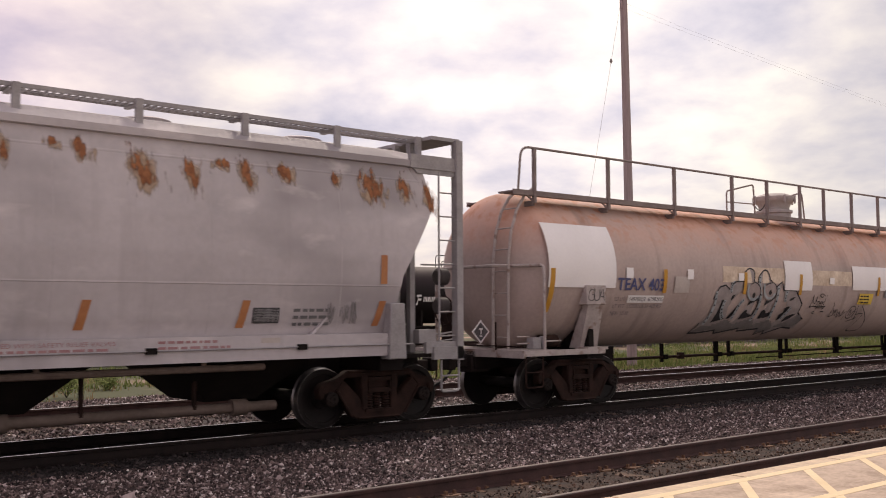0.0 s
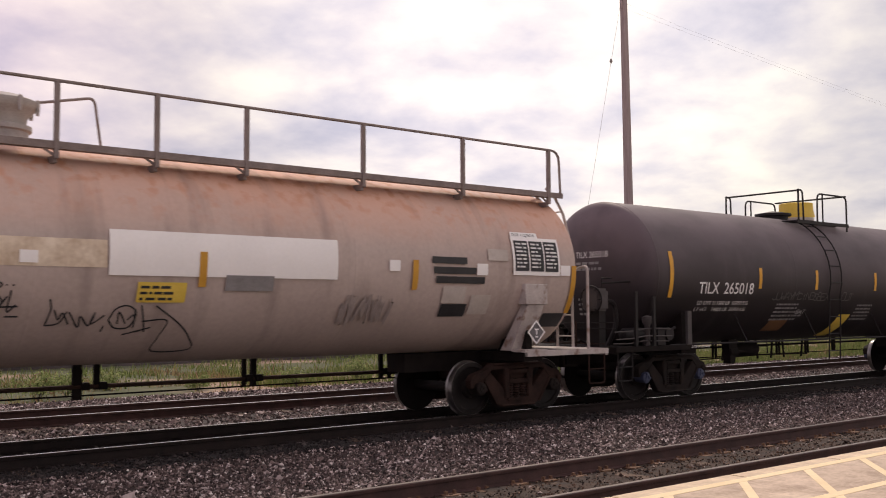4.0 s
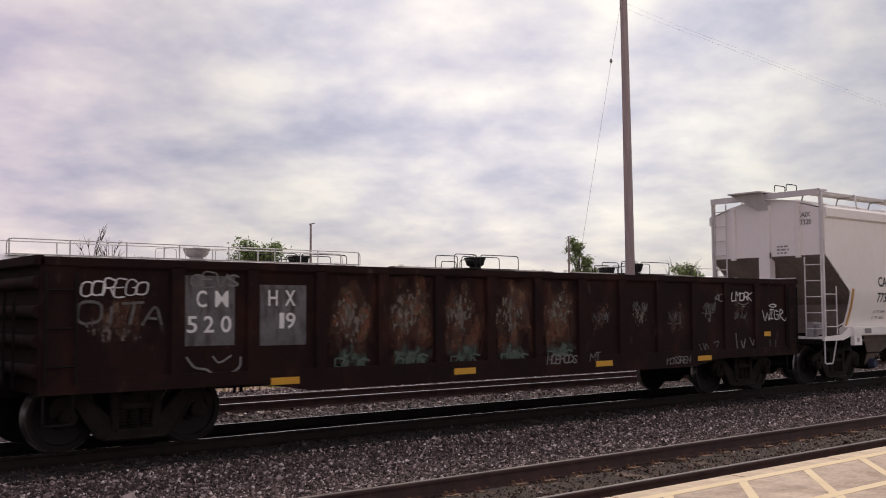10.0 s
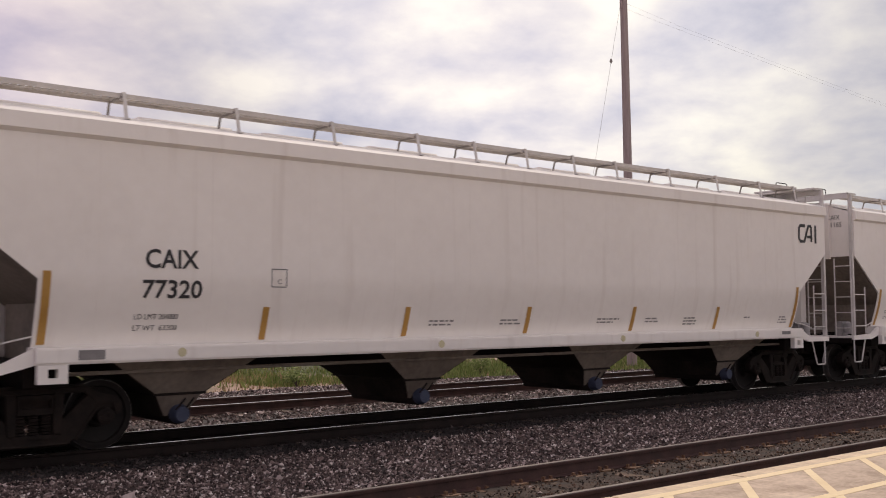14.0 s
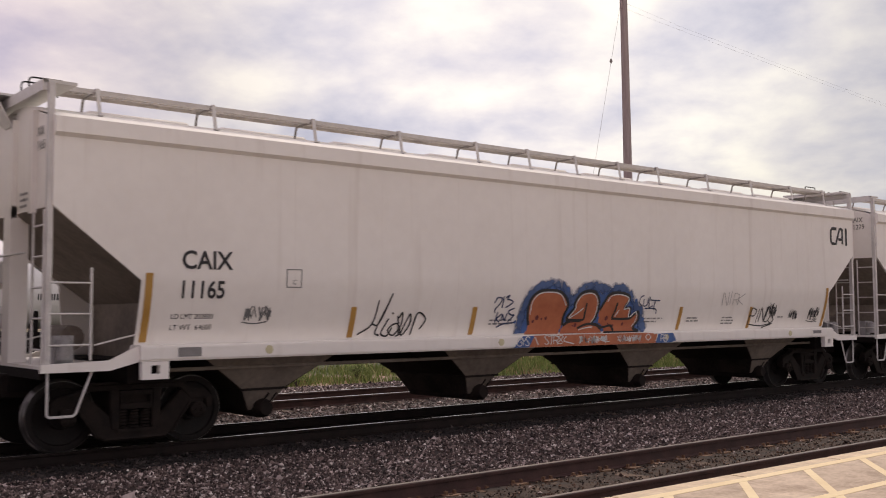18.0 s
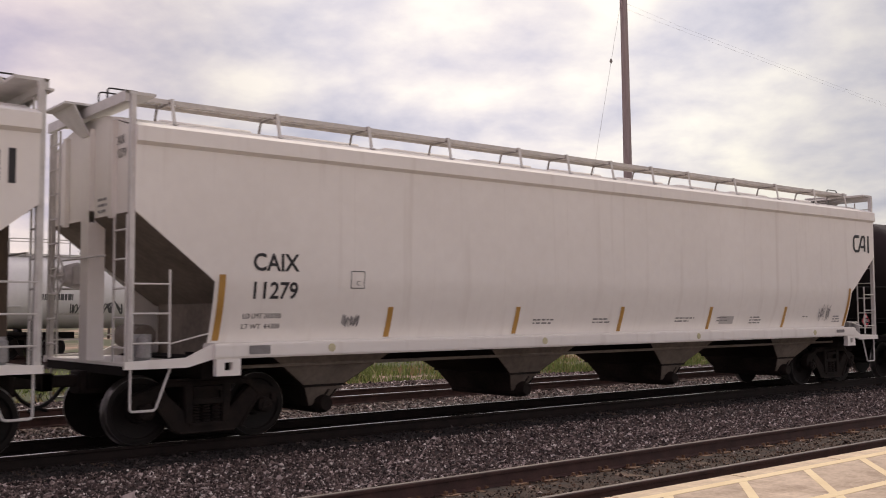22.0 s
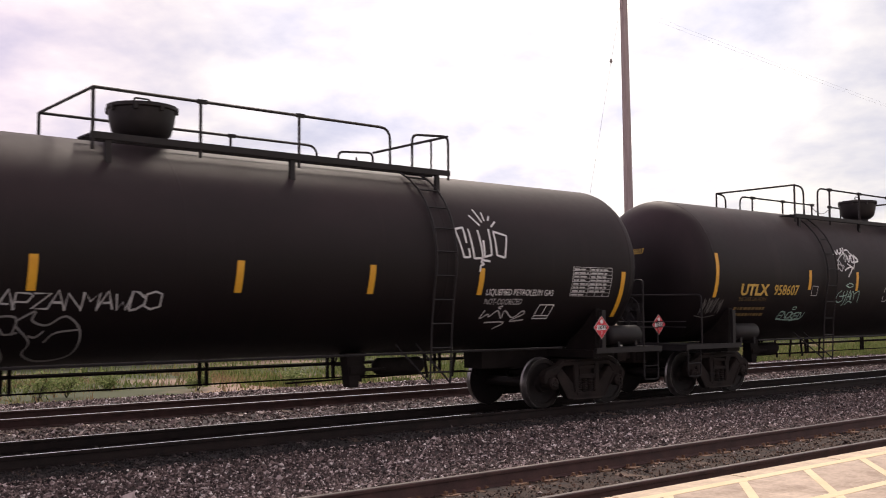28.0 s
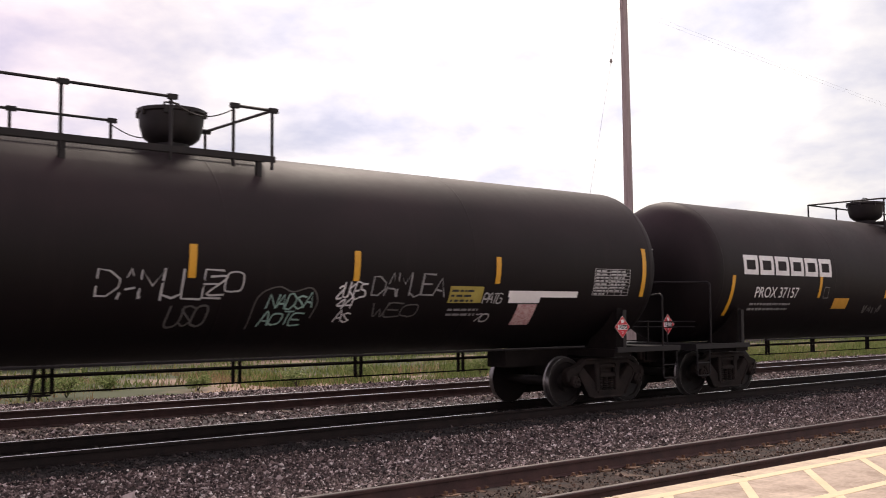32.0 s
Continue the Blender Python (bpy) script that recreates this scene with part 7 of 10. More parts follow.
    letters(c, "LT WT    74800 LB  33950 KG", -6.06, 1.775, 0.075, f, "white_paint", 1.80)
    h = lambda a, b: (-half - head * math.sqrt(max(0.02, 1 - (a ** 2 + (b - zc) ** 2) / R ** 2)) - 0.012, -a, b)
    letters(c, "TILX 265018", -0.35, 2.88, 0.13, h, "white_paint", 0.86)
    text_bars(c, -0.33, 2.74, 0.76, 2, h, "dim_paint", 0.12, 5)
    text_bars(c, -0.3, 2.0, 0.75, 4, h, "dim_paint", 0.10, 6)
    text_bars(c, -3.07, 1.90, 1.25, 5, f, "dim_paint", 0.085, 31)
    patch(c, -3.0, -2.25, 1.32, 1.56, f, "amber_dim", "orange_label")
    patch(c, -0.12, 0.42, 1.15, 1.68, f, "lemon", "yellow_label", "yellow stencilled field")
    text_bars(c, 0.52, 1.88, 1.0, 5, f, "dim_paint", 0.085, 32)
    text_bars(c, 2.4, 1.90, 0.85, 3, f, "dim_paint", 0.085, 33)
    text_bars(c, 4.0, 1.90, 1.1, 3, f, "dim_paint", 0.085, 34)
    patch(c, 2.42, 3.05, 2.17, 2.44, f, "amber_worn", "amber_label")
    frame_table(c, 5.96, 7.12, 2.08, 2.70, f, "dim_white", 41)
    tag(c, "JUWAYMCINGS", -3.35, 2.02, 1.9, 0.16, f, "faint_spray", 51, 0.02)
    tag(c, "BEX", -1.45, 2.02, 0.5, 0.16, f, "faint_spray", 54, 0.02)
    tag(c, "OUT", -0.35, 2.02, 0.5, 0.18, f, "faint_spray", 52, 0.02)
    tag(c, "CTX VARS", 2.9, 2.02, 2.6, 0.2, f, "faint_spray", 53, 0.02)
    tag(c, "SAT", -2.15, 1.70, 0.4, 0.1, f, "dim_paint", 55, 0.02)
    white_placard_dark(c, 6.3, 1.46)
    letters(c, "2 INCH W COMP SHOES", -6.45, 1.035, 0.05, on_flat(-1.525), "white_paint", 0.62)


def white_placard_dark(c, x, z):
    bm = B()
    bm.faces.new([bm.verts.new((x + a * 0.24, -1.49, z + b * 0.24)) for a, b in ((-1, 0), (0, -1), (1, 0), (0, 1))])
    part("placard", bm, "grey_paint", c, "blank grey diamond placard holder")


def frame_table(c, x0, x1, z0, z1, where, mat, seed):
    """A stencilled test table: outline, columns and unreadable print."""
    bm = B()
    w = 0.012
    for z in [z0 + (z1 - z0) * i / 8 for i in range(9)]:
        ribbon(bm, [(x0, z), ((x0 + x1) / 2, z), (x1, z)], w * 0.7, where)
    for t in (0, 0.42, 0.62, 0.82, 1):
        x = x0 + (x1 - x0) * t
        ribbon(bm, [(x, z0 + (z1 - z0) * i / 6) for i in range(7)], w, where)
    tagged(part("test_table", bm, mat, c, "stencilled test table"), kind="stuff")
    text_bars(c, x0 + 0.03, z1 - (z1 - z0) / 8 + 0.01, (x1 - x0) * 0.38, 8, where, mat, (z1 - z0) / 8, seed)
    text_bars(c, x0 + (x1 - x0) * 0.45, z1 - (z1 - z0) / 8 + 0.01, (x1 - x0) * 0.5, 7, where, mat, (z1 - z0) / 8, seed + 1)


M["amber_worn"] = material("worn_amber_label", (0.27, 0.13, 0.025), (0.36, 0.19, 0.045), 0.7, scale=4, fine=30)
M["amber_dim"] = material("dirty_orange_label", (0.12, 0.055, 0.02), (0.19, 0.09, 0.035), 0.7, scale=4, fine=30)


def gondola():
    u, half, W, tc, top, low = 59.22, 8.35, 1.58, 6.93, 2.44, 0.80
    c = car_thing("gondola_car", "rusty brown open gondola with ribbed sides and graffiti", u)
    for side in (-1, 1):
        bm = B()
        box(bm, -half, half, *sorted((side * (W - 0.07), side * (W - 0.055))), low, top - 0.05)
        part("side_sheet", bm, "gondola", c)
        bm = B()
        box(bm, -half - 0.02, half + 0.02, *sorted((side * (W - 0.12), side * W)), top - 0.09, top + 0.03)
        bmesh.ops.bevel(bm, geom=bm.edges, offset=0.02, segments=2, affect="EDGES")
        part("top_chord", bm, "gondola", c)
        bm = B()
        prism(bm, [(-half, 0.79), (-tc + 1.6, 0.79), (-tc + 2.4, 0.66), (tc - 2.4, 0.66), (tc - 1.6, 0.79), (half, 0.79), (half, 0.98), (-half, 0.98)], *sorted((side * (W - 0.06), side * (W - 0.005))))
        bmesh.ops.recalc_face_normals(bm, faces=bm.faces)
        part("side_sill", bm, "gondola", c)
        for i in range(13):
            x = -6.58 + i * 1.113
            bm = B()
            hexa(bm, [(x - 0.09, side * W, 0.84), (x + 0.09, side * W, 0.84), (x + 0.12, side * (W - 0.08), 0.84), (x - 0.12, side * (W - 0.08), 0.84), (x - 0.09, side * W, top - 0.06), (x + 0.09, side * W, top - 0.06), (x + 0.12, side * (W - 0.08), top - 0.06), (x - 0.12, side * (W - 0.08), top - 0.06)])
            bmesh.ops.recalc_face_normals(bm, faces=bm.faces)
            part("side_stake", bm, "gondola", c)
        for s in (-1, 1):
            bm = B()
            box(bm, *sorted((s * (half - 0.42), s * half)), *sorted((side * (W - 0.09), side * (W - 0.02))), low, top)
            part("corner_sheet", bm, "gondola", c)
            y = side * (W - 0.03)
            ladder("side_ladder", [[(s * (half - 0.06), y - side * -0.05, 0.9), (s * (half - 0.06), y + side * 0.06, 2.3)], [(s * (half - 0.42), y + side * 0.06, 0.9), (s * (half - 0.42), y + side * 0.06, 2.3)]], 0.36, c, "rusty corner grab irons", "underframe")
            bm = B()
            tube(bm, bent([(s * (half - 0.06), y, 0.82), (s * (half - 0.06), y, 0.42), (s * (half - 0.42), y, 0.42), (s * (half - 0.42), y, 0.82)], 0.05), 0.016, 5)
            part("sill_step", bm, "underframe", c)
    for s in (-1, 1):
        bm = B()
        box(bm, *sorted((s * (half - 0.05), s * (half - 0.02))), -W + 0.06, W - 0.06, low, top - 0.02)
        part("end_sheet", bm, "gondola", c)
        for k in range(4):
            bm = B()
            z = 1.08 + k * 0.36
            tube(bm, [(s * (half + 0.0), -W + 0.05, z), (s * (half + 0.0), W - 0.05, z)], 0.085, 10)
            part("end_corrugation", bm, "gondola", c)
        bm = B()
        box(bm, *sorted((s * (half - 0.06), s * (half + 0.07))), -W, W, top - 0.08, top + 0.05)
        bmesh.ops.bevel(bm, geom=bm.edges, offset=0.02, segments=2, affect="EDGES")
        part("end_cap", bm, "gondola", c)
        bm = B()
        box(bm, *sorted((s * (tc - 1.8), s * (half + 0.1))), -0.27, 0.27, 0.72, 1.0)
        box(bm, *sorted((s * (tc - 0.2), s * (tc + 0.2))), -1.4, 1.4, 0.72, 0.9)
        part("draft_sill", bm, "underframe", c)
        for y in (-0.95, -0.55):
            grab(c, [(s * (half + 0.12), y, 0.85), (s * (half + 0.12), y, 2.05)], "underframe", 0.02, "end_rail")
        add_truck(c, s * tc, "truck")
        coupler(c, s * (half + 0.12), s)
    bm = B()
    box(bm, -half + 0.05, half - 0.05, -W + 0.07, W - 0.07, 0.86, 0.93)
    part("floor", bm, "underframe", c)
    bm = B()
    box(bm, -tc, tc, -0.3, 0.3, 0.66, 0.86)
    for x in (-4.4, -2.2, 0, 2.2, 4.4):
        box(bm, x - 0.08, x + 0.08, -1.5, 1.5, 0.74, 0.86)
    part("centre_sill", bm, "underframe", c)
    brake_line(c, -tc + 1.3, tc - 1.3, 0.5, 0.7, "underframe", [-4.5, -1.5, 1.5, 4.5], low=False)
    f = on_flat(-W + 0.055)
    g = on_flat(-W + 0.055, 0.018)
    panel_x = [-6.58 + i * 1.113 for i in range(14)]
    patch(c, -6.54, -5.74, 1.34, 2.28, f, "grey_panel", "number_panel", "faded grey number panel")
    patch(c, -5.42, -4.60, 1.32, 2.17, f, "grey_panel", "number_panel", "faded grey number panel")
    for ch, x, z, w in (("C", -6.32, 1.86, 0.15), ("M", -6.06, 1.86, 0.20), ("H", -5.24, 1.88, 0.15), ("X", -4.95, 1.88, 0.17), ("5", -6.46, 1.52, 0.15), ("2", -6.21, 1.52, 0.15), ("0", -5.96, 1.52, 0.16), ("1", -5.17, 1.56, 0.08), ("9", -4.95, 1.56, 0.16)):
        letters(c, ch, x, z, 0.22, g, "white_paint", w, bold=0.004)
    for x in (-5.2, -1.85, 1.54, 4.6):
        patch(c, x, x + 0.46, 0.77, 0.87, on_flat(-W, 0.01), "yellow", "reflector", steps=1)
    patch(c, 7.06, 7.31, 1.22, 1.32, g, "yellow", "reflector", steps=1)
    # old and new graffiti between the stakes
    rnd = random.Random(9)
    sheet = lambda k: on_flat(-W + 0.055, 0.004 + 0.002 * k)
    for i in range(2, 12):
        mid = panel_x[i] + 0.556
        if i < 7:
            worn_patch(c, mid + rnd.uniform(-0.04, 0.04), 1.66, 0.62, 0.86, sheet(0), "flaking", "graffiti", "flaking remains of old orange graffiti")
            worn_patch(c, mid + rnd.uniform(-0.12, 0.12), 1.78 + rnd.uniform(-0.1, 0.1), 0.58, 0.62, sheet(1), "flaking_cream", "graffiti", "flaking cream rim of old graffiti")
            worn_patch(c, mid, 1.08, 0.52, 0.28, sheet(2), "flaking_green", "graffiti", "faded green graffiti fill")
            tag(c, "BUS", mid - 0.32, 0.90, 0.62, 0.18, sheet(5), "green_dim", 300 + i, 0.03, soft=False)
        else:
            worn_patch(c, mid, 1.72 + rnd.uniform(-0.1, 0.15), 0.36, 0.42, sheet(0), "flaking_cream" if i % 2 == 0 else "flaking_dull", "graffiti", "flaking remains of old graffiti")
            scrawl(c, mid - 0.25, 1.75 - 0.2 * (i % 2), 0.45, 0.22, g, "dusk_white", 320 + i, 3, 0.016)
    worn_patch(c, -7.4, 1.62, 0.62, 0.36, sheet(0), "flaking_cream", "graffiti", "flaking remains of old graffiti")
    worn_patch(c, -7.3, 1.7, 0.5, 0.3, sheet(1), "flaking", "graffiti", "flaking remains of old graffiti")
    tag(c, "COREGO", -7.86, 2.0, 0.85, 0.2, g, "white_spray", 201, 0.02)
    tag(c, "OITA", -7.9, 1.64, 1.1, 0.26, g, "dusk_white", 202, 0.04)
    tag(c, "CEVS", -6.4, 2.14, 0.7, 0.16, g, "faint_white", 203, 0.022)
    bm = B()
    px = -6.45
    ribbon(bm, smooth_line([(px, 1.2), (px + 0.12, 1.06), (px + 0.3, 1.02), (px + 0.42, 0.94), (px + 0.62, 0.95), (px + 0.78, 1.04), (px + 0.8, 1.18)]), 0.03, g)
    ribbon(bm, smooth_line([(px + 0.38, 1.2), (px + 0.48, 1.11), (px + 0.66, 1.2)]), 0.026, g)
    part("graffiti", bm, "faint_white", c, "white chalked smile")
    tag(c, "MOBRODS", panel_x[6] + 0.18, 0.86, 0.75, 0.15, on_flat(-W, 0.004), "faint_white", 204, 0.02, soft=False)
    tag(c, "MT", panel_x[7] + 0.18, 0.86, 0.26, 0.15, on_flat(-W, 0.004), "faint_white", 208, 0.02)
    tag(c, "MOSSREN", 3.6, 0.74, 0.75, 0.13, on_flat(-W, 0.004), "faint_white", 209, 0.02, soft=False)
    tag(c, "4O", 5.28, 1.98, 0.3, 0.14, g, "faint_white", 210, 0.024)
    tag(c, "LMORK", 5.87, 1.99, 0.74, 0.18, g, "white_spray", 205, 0.022)
    pen(c, (((6.12, 1.94), (6.3, 1.9), (6.5, 1.95)), ((6.24, 1.87), (6.36, 1.87))), g, "faint_white", 0.018, "short strokes under a tag")
    pen(c, (((7.02, 1.78), (7.1, 1.56), (7.2, 1.72), (7.26, 1.57), (7.34, 1.8)), ((7.38, 1.78), (7.36, 1.6)), ((7.3, 1.8), (7.46, 1.8)), ((7.3, 1.6), (7.42, 1.6)), ((7.62, 1.74), (7.5, 1.78), (7.47, 1.62), (7.6, 1.58), (7.62, 1.68), (7.54, 1.68)), ((7.68, 1.58), (7.7, 1.8), (7.82, 1.74), (7.7, 1.68), (7.84, 1.56), (7.92, 1.56), (7.93, 1.62)), ((7.26, 1.88), (7.4, 1.92), (7.56, 1.88), (7.4, 1.85), (7.26, 1.88))), g, "white_spray", 0.02, "white angular tag under a ring")
    pen(c, (((4.72, 1.1), (4.8, 0.96)), ((4.84, 1.12), (4.92, 0.98), (4.94, 1.1), (5.04, 1.0)), ((5.2, 1.12), (5.38, 1.14), (5.3, 1.02))), g, "dusk_white", 0.03, "worn chalk strokes")
    pen(c, (((6.0, 1.3), (6.04, 0.95)), ((6.04, 0.92), (6.44, 0.92)), ((6.18, 1.15), (6.26, 0.98), (6.34, 1.18)), ((6.5, 1.2), (6.62, 1.04), (6.66, 1.16))), g, "faint_white", 0.03, "worn white strokes")
    pen(c, (((7.28, 1.14), (7.27, 0.8)), ((7.5, 1.14), (7.5, 0.8))), g, "dusk_white", 0.03, "two faint upright strokes")


M["grey_panel"] = material("chalky_grey_number_panel", (0.075, 0.070, 0.073), (0.165, 0.158, 0.163), 0.85, scale=3, fine=18)
overlay(M["grey_panel"], (0.045, 0.035, 0.033), 0.50, 0.68, (3.0, 1, 0.7), 3.0, seed=6)
M["dusk_white"] = material("dirty_white_spray_paint", (0.05, 0.047, 0.043), (0.15, 0.14, 0.135), 0.8, scale=9, fine=30)
M["ghost_spray"] = material("ghosted_grey_spray_paint", (0.24, 0.20, 0.185), (0.36, 0.305, 0.285), 0.75, scale=6, fine=30)
M["dome_grey"] = material("pale_grey_cast_dome", (0.30, 0.275, 0.26), (0.44, 0.41, 0.39), 0.7, scale=5, fine=40)
M["green_dim"] = material("dull_green_spray_paint", (0.05, 0.08, 0.065), (0.09, 0.13, 0.105), 0.75, scale=4, fine=20)
M["pale_blue_spray"] = material("pale_blue_spray_paint", (0.27, 0.315, 0.33), (0.42, 0.465, 0.48), 0.7, scale=5, fine=16)
M["grey_violet"] = material("faded_violet_stencil_paint", (0.13, 0.115, 0.13), (0.20, 0.175, 0.19), 0.7, scale=6, fine=40)
M["cream_rust"] = material("cream_patch_with_rust_edges", (0.48, 0.36, 0.25), (0.78, 0.68, 0.54), 0.7, scale=3.5, fine=16)
M["faint_white"] = material("worn_white_spray_paint", (0.11, 0.105, 0.10), (0.26, 0.25, 0.245), 0.7, scale=4, fine=20)


def grey_hopper():
    """An older grey covered hopper with bulging sides and rust streaks below the eaves."""
    u, half, tc, end = 1.95, 8.15, 7.35, 8.75
    c = car_thing("covered_hopper", "weathered grey covered hopper with rust streaks under the eaves", u)
    body, iron = "hopper_grey", "grey_iron"
    # side profile from sill to eave
    prof = [(1.36, 1.36), (1.49, 1.7), (1.58, 2.2), (1.60, 2.6), (1.568, 3.1), (1.48, 3.65), (1.372, 4.12)]

    def cut(z):
        pts = [(1.36, -0.92), (2.35, -0.70), (3.5, -0.02), (4.12, -0.2), (5, -0.2)]
        for (a, b), (a2, b2) in zip(pts, pts[1:]):
            if a <= z <= a2:
                return b + (b2 - b) * (z - a) / (a2 - a)
        return -0.25
    fine = []
    for (y, z), (y2, z2) in zip(prof, prof[1:]):
        for k in range(6):
            fine.append((y + (y2 - y) * k / 6, z + (z2 - z) * k / 6))
    fine.append(prof[-1])

    def out(z):
        for (y, a), (y2, b) in zip(prof, prof[1:]):
            if a <= z <= b:
                return y + (y2 - y) * (z - a) / (b - a)
        return prof[0][0]
    for side in (-1, 1):
        bm = B()
        cols = 10
        both_sides = []
        for t_ in (0.0, 0.03):
            grid = []
            for y, z in fine:
                h = half + cut(z)
                grid.append([bm.verts.new((-h + 2 * h * i / cols, side * (y - t_), z)) for i in range(cols + 1)])
            both_sides.append(grid)
            for a, b in zip(grid, grid[1:]):
                for i in range(cols):
                    bm.faces.new((a[i], a[i + 1], b[i + 1], b[i]))
        g0, g1 = both_sides
        for i in range(len(fine) - 1):
            for k in (0, cols):
                bm.faces.new((g0[i][k], g0[i + 1][k], g1[i + 1][k], g1[i][k]))
        bmesh.ops.recalc_face_normals(bm, faces=bm.faces)
        part("side_sheet", bm, body, c, "bulging grey side sheet")
        for z in (2.18, 3.86):
            bm = B()
            h = half + cut(z) - 0.05
            extrude_x(bm, [(side * (out(z - 0.02) - 0.002), z - 0.02), (side * (out(z) + 0.005), z - 0.006), (side * (out(z) + 0.003), z + 0.012), (side * (out(z + 0.03) - 0.002), z + 0.03)], -h, h)
            bmesh.ops.recalc_face_normals(bm, faces=bm.faces)
            part("sheet_seam", bm, body, c, "lapped sheet seam")
        for k in range(7):
            x = -6.3 + k * 2.1
            bm = B()
            zs = [1.5 + 0.13 * q for q in range(19)]
            for z, z2 in zip(zs, zs[1:]):
                bm.faces.new([bm.verts.new((x + d, side * (out(q) + 0.004), q)) for d, q in ((-0.008, z), (0.008, z), (0.008, z2), (-0.008, z2))])
            bmesh.ops.remove_doubles(bm, verts=bm.verts, dist=0.0005)
            part("sheet_seam", bm, "grey_seam", c, "weld seam")
        bm = B()
        o = [(side * 1.36, 4.08), (side * 1.44, 4.1), (side * 1.44, 4.2), (side * 1.36, 4.22)]
        extrude_x(bm, o, -half + 0.2, half - 0.2)
        bmesh.ops.recalc_face_normals(bm, faces=bm.faces)
        part("top_chord", bm, body, c)
        bm = B()
        box(bm, -half + 0.9, half - 0.9, *sorted((side * 1.40, side * 1.60)), 1.12, 1.46)
        part("side_sill", bm, body, c)
        bm = B()
        for k, z in ((0, 1.02),):
            tube(bm, [(-5.1, side * 1.38, z), (5.12, side * 1.38, z)], 0.05, 8)
        for x in (-4, -1, 2, 4.2):
            box(bm, x - 0.03, x + 0.03, *sorted((side * 1.36, side * 1.40)), 1.0, 1.17)
        part("pipe_line", bm, "tan_pipe", c)
        bm = B()
        tube(bm, [(-7.5, side * 1.63, 1.29), (7.6, side * 1.63, 1.29)], 0.014, 5)
        part("conduit", bm, "grey_iron", c)
        for x in (-4.6, -1.2, 3.35, 5.6):
            bm = B()
            box(bm, x - 0.07, x + 0.07, *sorted((side * 1.60, side * 1.66)), 1.25, 1.33)
            part("conduit_clamp", bm, "underframe", c)
        for s in (-1, 1):
            bm = B()
            x = s * (half - 0.86)
            hexa(bm, [(x - 0.17, side * 1.66, 1.06), (x + 0.17, side * 1.66, 1.06), (x + 0.17, side * 1.42, 1.06), (x - 0.17, side * 1.42, 1.06), (x - 0.13, side * 1.66, 1.92), (x + 0.13, side * 1.66, 1.92), (x + 0.13, side * 1.5, 1.92), (x - 0.13, side * 1.5, 1.92)])
            bmesh.ops.recalc_face_normals(bm, faces=bm.faces)
            bmesh.ops.bevel(bm, geom=bm.edges, offset=0.015, segments=1, affect="EDGES")
            part("jacking_post", bm, iron, c)
            bm = B()
            box(bm, *sorted((s * (end - 0.13), s * end)), *sorted((side * 1.36, side * 1.50)), 1.0, 4.6)
            part("corner_post", bm, iron, c, "grey steel corner post")
            bm = B()
            box(bm, *sorted((s * (half - 0.45), s * end)), *sorted((side * 1.38, side * 1.46)), 4.08, 4.30)
            hexa(bm, [(s * (half - 0.3), side * 1.4, 4.0), (s * (end - 0.1), side * 1.4, 4.0), (s * (end - 0.1), side * 1.44, 4.0), (s * (half - 0.3), side * 1.44, 4.0), (s * (half - 0.4), side * 1.4, 4.1), (s * (end - 0.1), side * 1.4, 4.1), (s * (end - 0.1), side * 1.44, 4.1), (s * (half - 0.4), side * 1.44, 4.1)])
            bmesh.ops.recalc_face_normals(bm, faces=bm.faces)
            part("corner_gusset", bm, iron, c)
            y = side * 1.43
            ladder("side_ladder", [[(s * (end - 0.06), y, 1.2), (s * (end - 0.06), y, 4.3)], [(s * (end - 0.46), y, 1.2), (s * (end - 0.46), y, 4.3)]], 0.38, c, "grey side ladder", iron)
            bm = B()
            box(bm, *sorted((s * (end - 0.62), s * (end - 0.0))), *sorted((side * 1.42, side * 1.50)), 1.02, 1.22)
            part("step_plate", bm, iron, c)
            bm = B()
            tube(bm, bent([(s * (end - 0.05), y, 1.0), (s * (end - 0.05), y, 0.5), (s * (end - 0.42), y, 0.5), (s * (end - 0.42), y, 1.0)], 0.06), 0.02, 5)
            tube(bm, [(s * (end - 0.05), y, 0.75), (s * (end - 0.42), y, 0.75)], 0.016, 5)
            part("sill_step", bm, iron, c)
    bm = B()
    extrude_x(bm, [(-1.38, 4.19), (-1.12, 4.36), (-0.7, 4.47), (0, 4.53), (0.7, 4.47), (1.12, 4.36), (1.38, 4.19), (0, 4.47)], -half + 0.25, half - 0.25)
    bmesh.ops.recalc_face_normals(bm, faces=bm.faces)
    part("roof", bm, body, c)
    for side in (-1, 1):
        bm = B()
        y0, y1 = sorted((side * 0.72, side * 1.10))
        for k in range(4):
            y = y0 + (y1 - y0) * k / 3
            box(bm, -half - 0.1, half + 0.1, y - 0.004, y + 0.004, 4.622, 4.634)
        n = 170
        for k in range(n):
            x = -half - 0.1 + (2 * half + 0.2) * k / (n - 1)
            box(bm, x - 0.020, x + 0.020, y0, y1, 4.618, 4.632)
        for y in (y0, y1):
            box(bm, -half - 0.1, half + 0.1, y - 0.012, y + 0.012, 4.60, 4.655)
        part("roof_walk", bm, iron, c, "open grating roof walk")
        for k in range(11):
            x = 0.17 + (k - 5) * 1.58
            bm = B()
            box(bm, x - 0.05, x + 0.05, *sorted((side * 1.14, side * 1.20)), 4.3, 4.645)
            box(bm, x - 0.04, x + 0.04, *sorted((side * 0.74, side * 1.15)), 4.565, 4.60)
            part("walk_bracket", bm, iron, c)
